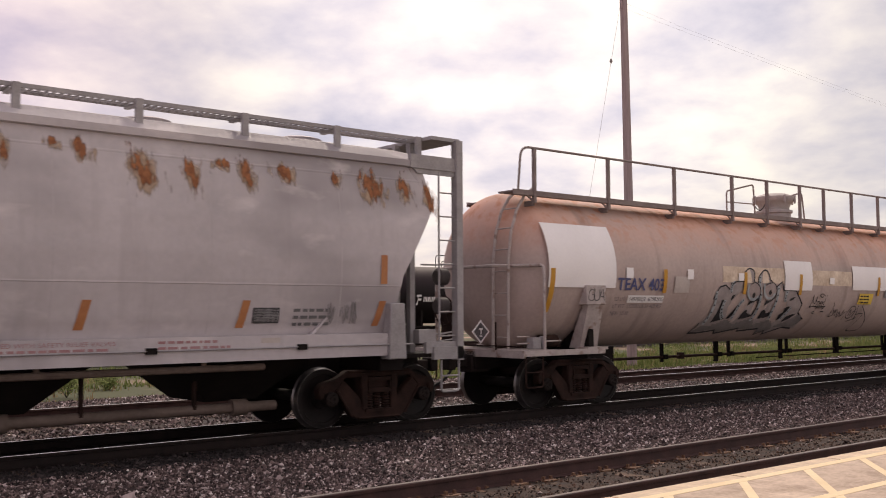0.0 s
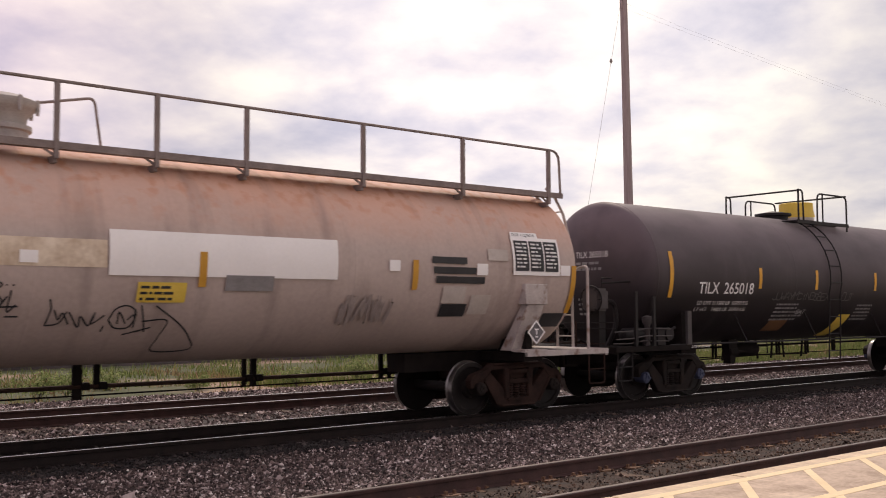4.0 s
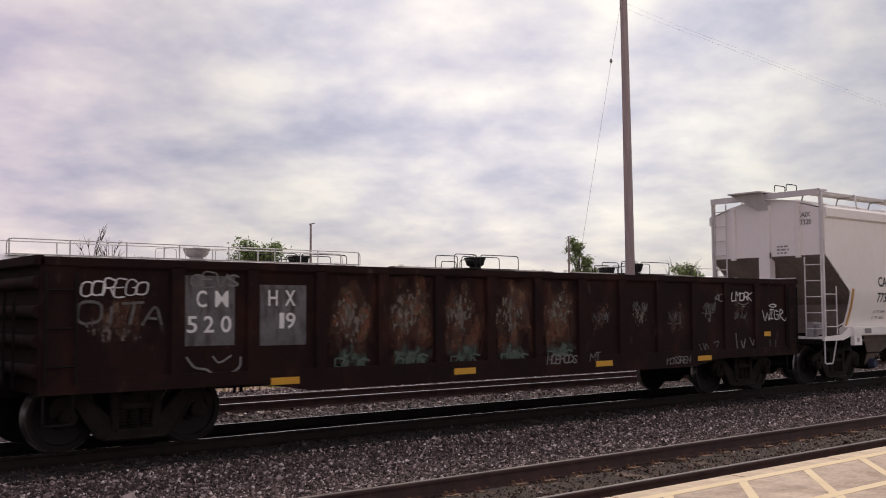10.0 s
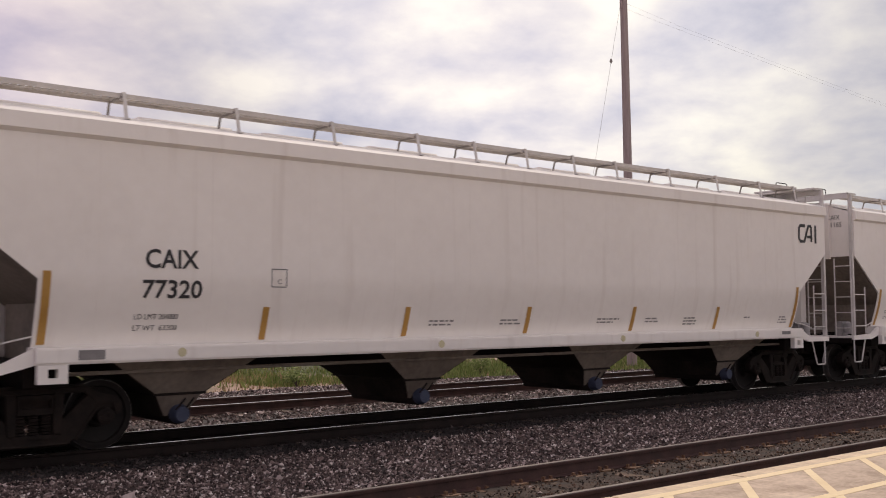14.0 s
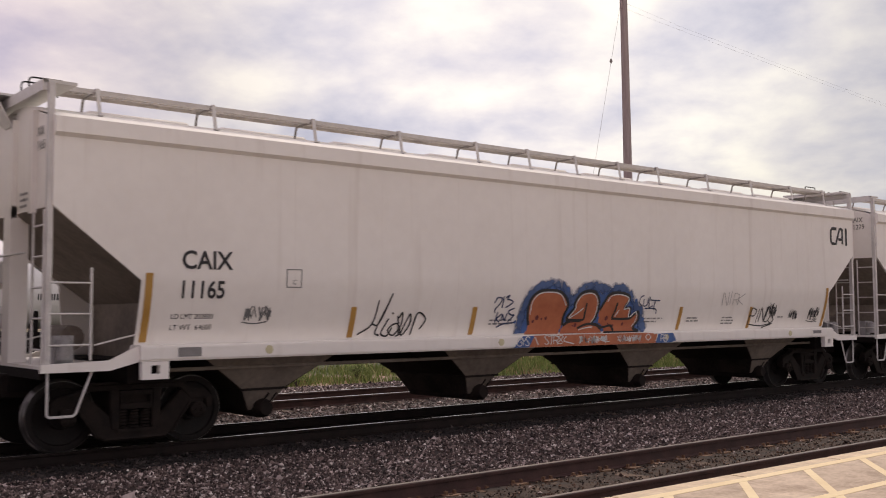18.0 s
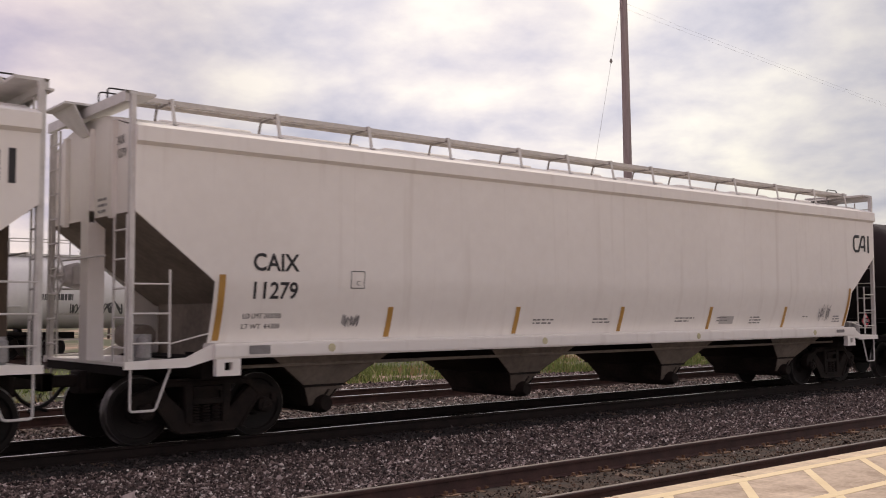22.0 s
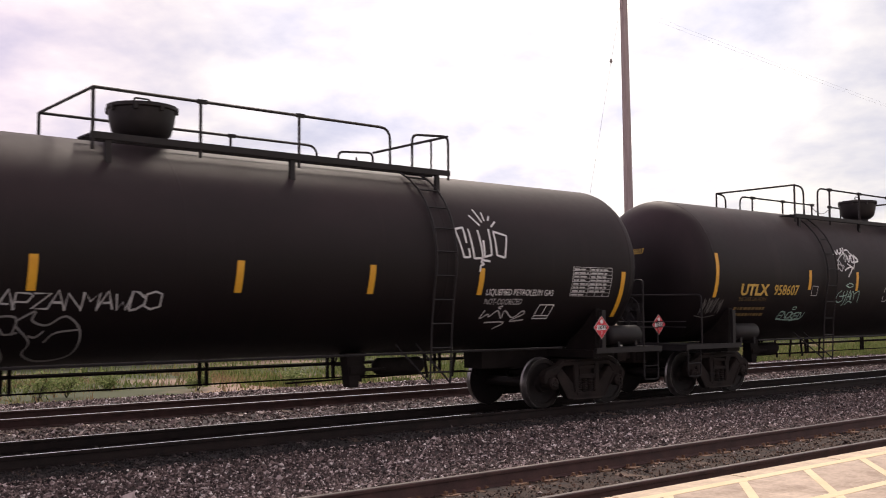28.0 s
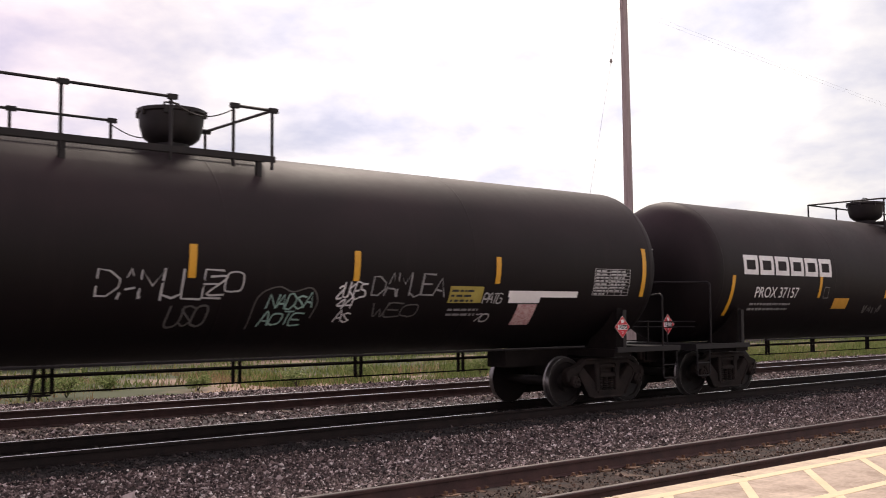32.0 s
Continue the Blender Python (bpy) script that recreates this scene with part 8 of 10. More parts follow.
    for i in range(6):
        x = -6.5 + i * 2.6
        bm = B()
        turned(bm, [(4.44, 0.36), (4.56, 0.36), (4.58, 0.39), (4.61, 0.3), (4.62, 0.001)], "z", 20, (x, 0, 0))
        part("hatch_cover", bm, body, c)
    for s in (-1, 1):
        bm = B()
        hexa(bm, [(s * (half - 0.45), -1.38, 4.12), (s * (half - 0.4), -1.38, 4.2), (s * (half - 0.4), 1.38, 4.2), (s * (half - 0.45), 1.38, 4.12),
                  (s * (half - 0.2), -1.5, 3.5), (s * (half - 0.15), -1.5, 3.5), (s * (half - 0.15), 1.5, 3.5), (s * (half - 0.2), 1.5, 3.5)])
        hexa(bm, [(s * (half - 0.2), -1.5, 3.5), (s * (half - 0.15), -1.5, 3.5), (s * (half - 0.15), 1.5, 3.5), (s * (half - 0.2), 1.5, 3.5),
                  (s * (half - 2.6), -1.5, 1.2), (s * (half - 2.55), -1.5, 1.2), (s * (half - 2.55), 1.5, 1.2), (s * (half - 2.6), 1.5, 1.2)])
        bmesh.ops.recalc_face_normals(bm, faces=bm.faces)
        part("slope_sheet", bm, body, c)
        bm = B()
        box(bm, *sorted((s * (half + 0.0), s * end)), -1.42, 1.42, 4.58, 4.64)
        part("end_walk", bm, iron, c)
        bm = B()
        box(bm, *sorted((s * (half - 0.9), s * end)), -1.42, 1.42, 1.06, 1.12)
        box(bm, *sorted((s * (tc - 1.8), s * end)), -0.28, 0.28, 0.74, 1.08)
        box(bm, *sorted((s * (tc - 0.22), s * (tc + 0.22))), -1.4, 1.4, 0.88, 1.16)
        part("draft_sill", bm, "underframe", c)
        bm = B()
        turned(bm, [(-0.5, 0.03), (-0.48, 0.18), (0.48, 0.18), (0.5, 0.03)], "y", 14, (s * (half - 0.3), 0, 1.4))
        part("air_reservoir", bm, "underframe", c)
        add_truck(c, s * tc, "truck_rust")
        coupler(c, s * end, s)
    bm = B()
    box(bm, half - 0.35, half - 0.22, 0.1, 0.24, 1.1, 2.3)
    box(bm, half - 0.42, half - 0.2, -0.1, 0.45, 1.75, 2.1)
    part("brake_stand", bm, "underframe", c)
    for z_, r_ in ((2.36, 0.14), (1.88, 0.14)):
        bm = B()
        turned(bm, [(half + 0.30, 0.001), (half + 0.30, r_ * 0.7), (half + 0.34, r_), (half + 0.50, r_), (half + 0.54, r_ * 0.6), (half + 0.55, 0.001)], "x", 18, (0, -1.15, z_))
        part("brake_cylinder", bm, "slate_iron", c, "dark round brake cylinder")
    for z_ in (1.30, 1.42, 2.55):
        grab(c, [(half - 0.05, -1.2, z_), (half + 0.3, -1.25, z_), (half + 0.52, -1.3, z_ + 0.03)], "grey_iron", 0.015, "pipe")
    bm = B()
    box(bm, half - 0.15, end - 0.02, -1.46, -1.38, 1.12, 1.30)
    box(bm, half - 0.25, half + 0.1, -1.40, -1.25, 1.28, 1.50)
    part("valve_bracket", bm, iron, c)
    for yy in (-0.95, -0.55, 0.9):
        bm = B()
        box(bm, half - 0.12, half - 0.02, yy - 0.05, yy + 0.05, 1.1, 4.58)
        part("end_post", bm, iron, c, "grey end post")
    for bx in (-4.9, -1.6, 1.7, 5.0):
        bm = B()
        hexa(bm, [(bx - 0.4, -0.6, 0.5), (bx + 0.4, -0.6, 0.5), (bx + 0.4, 0.6, 0.5), (bx - 0.4, 0.6, 0.5), (bx - 1.25, -1.38, 1.3), (bx + 1.25, -1.38, 1.3), (bx + 1.25, 1.38, 1.3), (bx - 1.25, 1.38, 1.3)])
        bmesh.ops.recalc_face_normals(bm, faces=bm.faces)
        part("hopper_bay", bm, "underframe", c)
    bm = B()
    tube(bm, [(-5.6, -0.85, 0.42), (5.6, -0.85, 0.42)], 0.075, 10)
    for x in (-4.9, -1.6, 1.7, 5.0):
        turned(bm, [(-0.12, 0.12), (0.12, 0.12)], "x", 12, (x, -0.85, 0.42))
    part("discharge_pipe", bm, "tan_pipe", c, "long brown discharge pipe")
    for x in (-2.6, 0.55, 2.72, 4.3):
        bm = B()
        box(bm, x - 0.025, x + 0.025, -0.92, -0.86, 0.40, 1.1)
        part("pipe_hanger", bm, "truck_rust", c)
    f = lambda x, z: (x, -out(z) - 0.012, z)
    for x, z0, z1, lean in ((7.07, 2.21, 2.65, 0.0), (6.98, 1.57, 1.95, 0.1), (4.68, 1.57, 1.95, 0.08), (2.46, 1.57, 1.95, 0.08), (-0.2, 1.57, 1.95, 0.08)):
        patch(c, x - 0.06, x + 0.06, z0, z1, f, "orange_tape", "reflector", lean=lean)
    rnd = random.Random(31)
    for x, w, top_z, long_ in ((1.45, 0.05, 4.0, 0.34), (2.05, 0.03, 3.98, 0.10), (2.42, 0.06, 4.0, 0.24), (3.20, 0.15, 3.99, 0.54), (3.88, 0.07, 4.0, 0.52), (4.35, 0.09, 3.9, 0.10), (4.72, 0.08, 4.0, 0.42), (5.32, 0.14, 3.95, 0.24), (6.88, 0.20, 4.03, 0.46), (7.50, 0.08, 4.03, 0.44), (7.98, 0.07, 3.9, 0.5), (6.2, 0.04, 3.9, 0.2), (0.6, 0.10, 3.98, 0.4), (-1.2, 0.14, 3.98, 0.5)):
        h_ = long_ * 0.62 + 0.05
        lean_ = 0.22
        mid_z = min(top_z + 0.05, 4.05) - h_
        worn_patch(c, x + 0.06, mid_z - 0.04, w * 1.7 + 0.09, h_ * 1.15, (lambda q, z: (q + (mid_z - z) * lean_, -out(z) - 0.009, z)), "rust_halo", "rust_streak", "ochre wash round a rust streak")
        worn_patch(c, x + 0.06, mid_z, w * 1.15 + 0.05, h_, (lambda q, z: (q + (mid_z - z) * lean_, -out(z) - 0.013, z)), "rust_patch", "rust_streak", "rust streak running down from the eave")
    patch(c, 4.87, 5.29, 1.63, 1.85, f, "black_paint", "consolidated_stencil", "black two-part stencil panel")
    frame_table(c, 4.89, 5.27, 1.65, 1.83, lambda x, z: (x, -out(z) - 0.018, z), "dim_paint", 71)
    text_bars(c, 5.52, 1.79, 0.8, 3, f, "grey_dark_paint", 0.10, 72)
    s2 = on_flat(-1.60)
    text_bars(c, 3.45, 1.38, 1.05, 2, s2, "red_faded", 0.075, 73)
    letters(c, "EQUIPPED WITH SAFETY RELIEF VALVES", 1.2, 1.37, 0.055, s2, "red_faded", 1.68)
    text_bars(c, 1.2, 1.305, 1.68, 1, s2, "red_faded", 0.075, 74)
    patch(c, 4.95, 5.25, 1.36, 1.43, s2, "dull_patch", "sill_label", steps=1)
    text_bars(c, 0.9, 2.1, 0.4, 1, f, "red_faded", 0.12, 75)
    scrawl(c, 6.1, 1.6, 0.55, 0.35, f, "grey_paint", 76, 4, 0.012)


M["orange_tape"] = material("sunburnt_orange_reflector_tape", (0.36, 0.13, 0.05), (0.48, 0.21, 0.08), 0.55, scale=4, fine=30)
M["tan_pipe"] = material("dusty_tan_pipe", (0.095, 0.068, 0.053), (0.19, 0.142, 0.115), 0.75, scale=3, fine=25, bump=0.1)
M["rust_brown_pipe"] = material("rust_brown_pipe", (0.020, 0.0115, 0.0085), (0.060, 0.034, 0.025), 0.8, scale=5, fine=40, bump=0.1, gloss=0.2)
M["red_faded"] = material("faded_red_stencil_paint", (0.32, 0.16, 0.16), (0.40, 0.24, 0.24), 0.7, scale=6, fine=40)
M["grey_dark_paint"] = material("dark_grey_stencil_paint", (0.10, 0.10, 0.10), (0.16, 0.16, 0.16), 0.7, scale=6, fine=40)


# ---- lettering of the hoppers and gas tank cars ----
def hopper_writing(number, light, empty, spray=None, shift=0.0, box_shift=0.0, mark=(8.45, 3.36), wide=0.83):
    def write(c, f, half):
        letters(c, "CAIX", -7.10 + shift, 2.37, 0.24, f, "black_paint", 0.74, bold=0.006)
        letters(c, number, -7.13 + shift, 1.98, 0.23, f, "black_paint", wide, bold=0.006)
        letters(c, "LD LMT " + light, -7.2 + shift, 1.70, 0.07, f, "black_paint", 0.60)
        letters(c, "LT WT  " + empty, -7.2 + shift, 1.555, 0.07, f, "black_paint", 0.60)
        # plate box
        bm = B()
        x0, x1, z0, z1 = -5.24 + box_shift, -5.0 + box_shift, 2.14, 2.39
        ribbon(bm, [(x0, z0), (x1, z0)], 0.014, f)
        ribbon(bm, [(x0, z1), (x1, z1)], 0.014, f)
        ribbon(bm, [(x0, z0), (x0, z1)], 0.014, f)
        ribbon(bm, [(x1, z0), (x1, z1)], 0.014, f)
        part("plate_box", bm, "grey_dark_paint", c)
        letters(c, "C", -5.15 + box_shift, 2.18, 0.07, f, "grey_dark_paint")
        # the lessor's mark: a plain dark three-part shape
        bm = B()
        x, z, h = mark[0], mark[1], 0.36
        ribbon(bm, [(x + 0.26, z + h), (x + 0.06, z + h), (x, z + h - 0.06), (x, z + 0.06), (x + 0.06, z), (x + 0.22, z), (x + 0.40, z + h), (x + 0.52, z + h)], 0.075, f)
        ribbon(bm, [(x + 0.52, z + h), (x + 0.52, z)], 0.075, f)
        ribbon(bm, [(x + 0.33, z + 0.11), (x + 0.50, z + 0.11)], 0.06, lambda a, b: (a, f(a, b)[1] - 0.002, b))
        ribbon(bm, [(x + 0.70, z + h + 0.03), (x + 0.70, z - 0.03)], 0.085, f)
        part("owner_mark", bm, "black_paint", c, "dark owner's mark of plain bars")
        for i, (x, w, n) in enumerate(((-2.3, 0.62, 2), (-0.75, 0.5, 2), (1.7, 0.62, 2), (3.1, 0.5, 2), (4.3, 0.5, 3), (6.4, 0.3, 1), (7.75, 0.35, 3))):
            text_bars(c, x, 1.62, w, n, f, "grey_paint", 0.06, 300 + i)
        patch(c, -7.95, -7.62, 1.21, 1.33, on_flat(-1.635), "grey_paint", "sill_label", steps=1)
        patch(c, 7.55, 7.9, 1.25, 1.32, on_flat(-1.635), "grey_paint", "sill_label", steps=1)
        e = lambda a, b: (-half - 0.01, -a, b)
        letters(c, "CAIX", 0.88, 4.02, 0.12, e, "black_paint", 0.34)
        letters(c, number, 0.88, 3.84, 0.12, e, "black_paint", 0.36)
        text_bars(c, 0.32, 3.32, 0.34, 3, e, "grey_paint", 0.08, 310)
        if spray:
            spray(c, f)
    return write


def big_piece(c, f):
    """The orange and blue piece with smaller tags round it."""
    def lay(k):
        return lambda x, z: (x, f(x, z)[1] - k, z)
    rim = [(-1.57, 1.40), (-1.58, 1.63), (-1.50, 1.97), (-1.36, 2.13), (-1.16, 2.22), (-0.90, 2.28), (-0.66, 2.22), (-0.48, 2.10), (-0.37, 1.97), (-0.26, 2.06), (-0.08, 2.20), (0.20, 2.26), (0.46, 2.19), (0.62, 2.19), (0.93, 2.22), (1.19, 2.13), (1.36, 1.97), (1.46, 1.83), (1.60, 1.78), (1.66, 1.55), (1.86, 1.41)]
    cell_fill(c, rim, lay(0.0), "blue_spray", "blue ground of a large graffiti piece")
    mist(c, smooth_line(rim), 0.22, lay(0.002), "blue_mist", "soft blue halo of a large graffiti piece")
    for cx, cz, r in ((-0.50, 2.17, 0.05), (1.42, 1.98, 0.04), (1.72, 1.62, 0.035), (-1.70, 1.6, 0.03)):
        fill_patch(c, [(cx + r * math.cos(k * 0.6283), cz + r * math.sin(k * 0.6283)) for k in range(11)], lay(0.003), M["blue_spray"], "graffiti", "blue spray dot")
    bodies = (
        [(-1.40, 1.38), (-1.36, 1.54), (-1.43, 1.72), (-1.43, 1.93), (-1.33, 2.07), (-1.14, 2.14), (-0.76, 2.14), (-0.58, 2.06), (-0.45, 1.89), (-0.52, 1.71), (-0.52, 1.53), (-0.58, 1.38)],
        [(-0.52, 1.38), (-0.49, 1.53), (-0.33, 1.60), (-0.04, 1.61), (-0.43, 1.64), (-0.28, 1.84), (-0.28, 1.94), (-0.13, 2.11), (0.19, 2.14), (0.36, 1.98), (0.35, 1.70), (0.26, 1.56), (0.40, 1.53), (0.56, 1.45), (0.60, 1.38)],
        [(0.44, 1.58), (0.41, 1.80), (0.53, 1.98), (0.66, 2.10), (0.95, 2.12), (1.22, 2.04), (1.10, 1.83), (1.28, 1.84), (1.31, 1.65), (1.52, 1.77), (1.57, 1.60), (1.47, 1.46), (1.62, 1.38), (0.66, 1.38), (0.60, 1.50)])
    for o in bodies:
        cell_fill(c, o, lay(0.004), "orange_spray", "orange letter of a large graffiti piece")
        mx, mz = sum(q[0] for q in o) / len(o), sum(q[1] for q in o) / len(o)
        pen(c, (o[1:-1],), lay(0.007), "black_spray", 0.055, "black outline of a graffiti letter")
        pen(c, ([(mx + (a - mx) * 0.88, mz + (b - mz) * 0.91) for a, b in o[2:-3]],), lay(0.009), "white_spray", 0.022, "white highlight of a graffiti letter")
    pen(c, (((-0.45, 1.625), (-0.02, 1.62), (0.02, 1.74), (0.03, 1.93)), ((0.79, 1.64), (1.05, 1.63), (1.31, 1.64)), ((0.79, 1.64), (0.85, 1.80), (0.88, 1.94)), ((-0.10, 1.47), (0.10, 1.54), (0.34, 1.54), (0.57, 1.48), (0.79, 1.51), (0.92, 1.40))), lay(0.010), "black_spray", 0.045, "black inner lines of graffiti letters")
    pen(c, (((-0.36, 1.66), (-0.16, 1.76), (-0.04, 1.84)), ((0.86, 1.68), (0.95, 1.80)), ((-0.06, 1.44), (0.14, 1.48), (0.30, 1.49))), lay(0.012), "white_spray", 0.022, "white inner highlights of graffiti letters")
    rnd = random.Random(77)
    for k in range(12):
        cx, cz, r = rnd.choice((-1.1, -0.1, 0.85)) + rnd.uniform(-0.25, 0.3), rnd.uniform(1.48, 1.68), rnd.uniform(0.015, 0.045)
        fill_patch(c, [(cx + r * math.cos(j * 0.6283), cz + r * math.sin(j * 0.6283)) for j in range(11)], lay(0.007), M["maroon_spray"], "graffiti", "dark red spray dot")
    sill = lambda k: (lambda x, z: (x, -1.638 - k, z))
    fill_patch(c, [(-1.92, 1.165), (-1.7, 1.36), (-1.4, 1.36), (-1.5, 1.165), (-1.92, 1.165)], sill(0.002), M["blue_spray"], "graffiti", "blue spray on the sill")
    fill_patch(c, [(-1.56, 1.165), (-1.42, 1.365), (0.3, 1.367), (1.6, 1.365), (1.9, 1.34), (1.86, 1.165), (0.2, 1.163), (-1.56, 1.165)], sill(0.004), M["orange_spray"], "graffiti", "orange foot of a large graffiti piece")
    fill_patch(c, [(1.82, 1.165), (1.95, 1.34), (2.4, 1.35), (2.5, 1.2), (2.3, 1.165), (1.82, 1.165)], sill(0.002), M["blue_spray"], "graffiti", "blue spray on the sill")
    tag(c, "GYS", -1.84, 1.2, 0.28, 0.14, sill(0.008), "white_spray", 430, 0.018)
    tag(c, "STR8", -1.2, 1.2, 0.46, 0.14, sill(0.009), "white_spray", 431, 0.018)
    scrawl(c, -0.30, 1.2, 0.72, 0.14, sill(0.009), "white_spray", 432, 7, 0.018)
    scrawl(c, 0.74, 1.2, 0.66, 0.13, sill(0.009), "white_spray", 433, 8, 0.018)
    pen(c, (((1.62, 1.22), (1.55, 1.28), (1.62, 1.34), (1.70, 1.28), (1.62, 1.22)), ((-1.42, 1.34), (-1.34, 1.2)), ((-0.64, 1.34), (-0.70, 1.26), (-0.44, 1.20)), ((0.42, 1.34), (0.34, 1.24), (0.50, 1.22)), ((1.80, 1.34), (1.92, 1.34), (1.84, 1.2))), sill(0.009), "white_spray", 0.02, "white strokes on the sill")
    tag(c, "RB", 2.0, 1.2, 0.2, 0.12, sill(0.008), "white_spray", 434, 0.018)
    pen(c, ([(-2.25, 1.92), (-2.19, 2.01), (-2.08, 2), (-2.13, 1.9), (-2.21, 1.82), (-2.21, 1.76)], [(-2.04, 2.04), (-2.06, 1.84)], [(-2.01, 2.01), (-1.92, 2.05), (-1.96, 1.99), (-1.89, 1.98), (-1.82, 1.94), (-1.91, 1.88), (-1.98, 1.85)]), lay(0.0), "navy_spray", 0.026, "navy marker figures")
    pen(c, ([(-2.14, 1.77), (-2.17, 1.58)], [(-2.04, 1.74), (-2.14, 1.66), (-2.07, 1.6)], [(-2.03, 1.63), (-2.02, 1.73), (-1.96, 1.63), (-1.92, 1.75)], [(-1.77, 1.84), (-1.9, 1.78), (-1.82, 1.72), (-1.75, 1.72), (-1.87, 1.61)], [(-2.12, 1.51), (-1.97, 1.57), (-1.73, 1.59)], [(-1.71, 1.62), (-1.7, 1.6)]), lay(0.002), "navy_spray", 0.026, "navy marker letters with an underline")
    pen(c, ([(1.64, 2.08), (1.55, 2.04), (1.52, 1.94), (1.62, 1.88)], [(1.65, 2.01), (1.66, 1.88), (1.76, 1.9), (1.78, 2.02)], [(1.82, 2.06), (1.83, 1.86), (1.94, 1.88)], [(1.86, 1.99), (2.14, 1.98)], [(1.99, 1.98), (1.98, 1.8)], [(1.7, 1.83), (2.03, 1.82), (2.08, 1.72)]), lay(0.0), "navy_spray", 0.024, "navy marker tag with an underline")
    pen(c, (((-4.95, 1.44), (-4.71, 1.60), (-4.64, 1.96)), ((-4.71, 1.60), (-4.58, 1.61), (-4.39, 2.07)), ((-4.39, 2.07), (-4.62, 1.51), (-4.54, 1.42)), ((-4.41, 1.68), (-4.51, 1.46), (-4.39, 1.41), (-4.32, 1.54)), ((-4.36, 1.77), (-4.33, 1.75)), ((-4.21, 1.69), (-4.16, 1.77), (-4.15, 1.58), (-4.27, 1.42), (-4.39, 1.49), (-4.32, 1.58), (-4.21, 1.59), (-4.14, 1.45), (-4.22, 1.40)), ((-4.24, 1.72), (-4.19, 1.55), (-4.17, 1.44)), ((-4.07, 1.62), (-4.0, 1.75), (-3.98, 1.61), (-4.07, 1.44), (-4.13, 1.44), (-4.07, 1.62)), ((-3.94, 1.42), (-3.86, 1.76), (-3.68, 1.67), (-3.77, 1.51))), f, "black_spray", 0.026, "wide black handwritten tag")
    tag(c, "PINOS", 5.3, 1.52, 0.95, 0.34, f, "black_spray", 404, 0.024, flourish=True)
    scrawl(c, 5.9, 1.62, 0.4, 0.36, f, "black_spray", 440, 4, 0.02)
    scrawl(c, 6.8, 1.56, 0.38, 0.24, f, "black_spray", 405, 4, 0.018)
    scrawl(c, 7.66, 1.56, 0.42, 0.30, f, "black_spray", 406, 5, 0.018)
    tag(c, "NIRK", 4.2, 1.9, 0.75, 0.26, f, "pale_block", 407, 0.02)
    scrawl(c, -6.9, 1.66, 0.4, 0.22, f, "grey_dark_paint", 408, 4, 0.018)


M["blue_mist"] = material("blue_spray_mist", (0.045, 0.085, 0.20), (0.08, 0.14, 0.30), 0.7, scale=2, fine=12)
thin_out(M["blue_mist"], 0.20, 0.56, (1, 1, 1), 7.0, seed=3)
M["maroon_spray"] = material("dark_red_spray_paint", (0.10, 0.015, 0.02), (0.17, 0.035, 0.04), 0.6, scale=3, fine=20)
M["navy_spray"] = material("navy_marker_paint", (0.020, 0.030, 0.080), (0.040, 0.055, 0.130), 0.6, scale=3, fine=20)


def small_tags(c, f):
    scrawl(c, 7.05, 1.52, 0.5, 0.4, f, "grey_paint", 420, 5, 0.012)
    scrawl(c, -6.3, 1.55, 0.3, 0.2, f, "grey_paint", 421, 3, 0.014)
    patch(c, 3.2, 3.7, 1.5, 1.66, f, "pale_block", "faded_stencil", steps=1)


M["pale_block"] = material("pale_grey_faded_stencil", (0.40, 0.385, 0.37), (0.50, 0.48, 0.46), 0.7, scale=5, fine=40)


def plain_marks(c, x, z, h, width, where):
    """The owner's name as six plain white blocks with holes, not lettered."""
    n = 6
    w = width / n
    for i in range(n):
        x0 = x + i * w + 0.02
        x1 = x + (i + 1) * w - 0.05
        bm = B()
        t = 0.105
        for za in (z + t / 2, z + h - t / 2):
            ribbon(bm, [(x0, za), (x1, za)], t, where)
        for xa in (x0 + t / 2, x1 - t / 2):
            ribbon(bm, [(xa, z + t + (h - 2 * t) * k / 4) for k in range(5)], t, where)
        part("owner_mark", bm, "white_paint", c, "white owner's mark of plain blocks")


def head_print(c, half, head, R, zc, text, mat):
    h = lambda a, b: (-half - head * math.sqrt(max(0.02, 1 - (a ** 2 + (b - zc) ** 2) / R ** 2)) - 0.014, -a, b)
    letters(c, text, -0.55, 3.0, 0.12, h, mat, 0.8)
    text_bars(c, -0.55, 2.86, 0.5, 5, h, "dim_paint" if mat != "gold_paint" else "gold_dim", 0.10, 8)


M["gold_dim"] = material("worn_ochre_stencil_paint", (0.10, 0.06, 0.02), (0.17, 0.11, 0.035), 0.7, scale=6, fine=50)


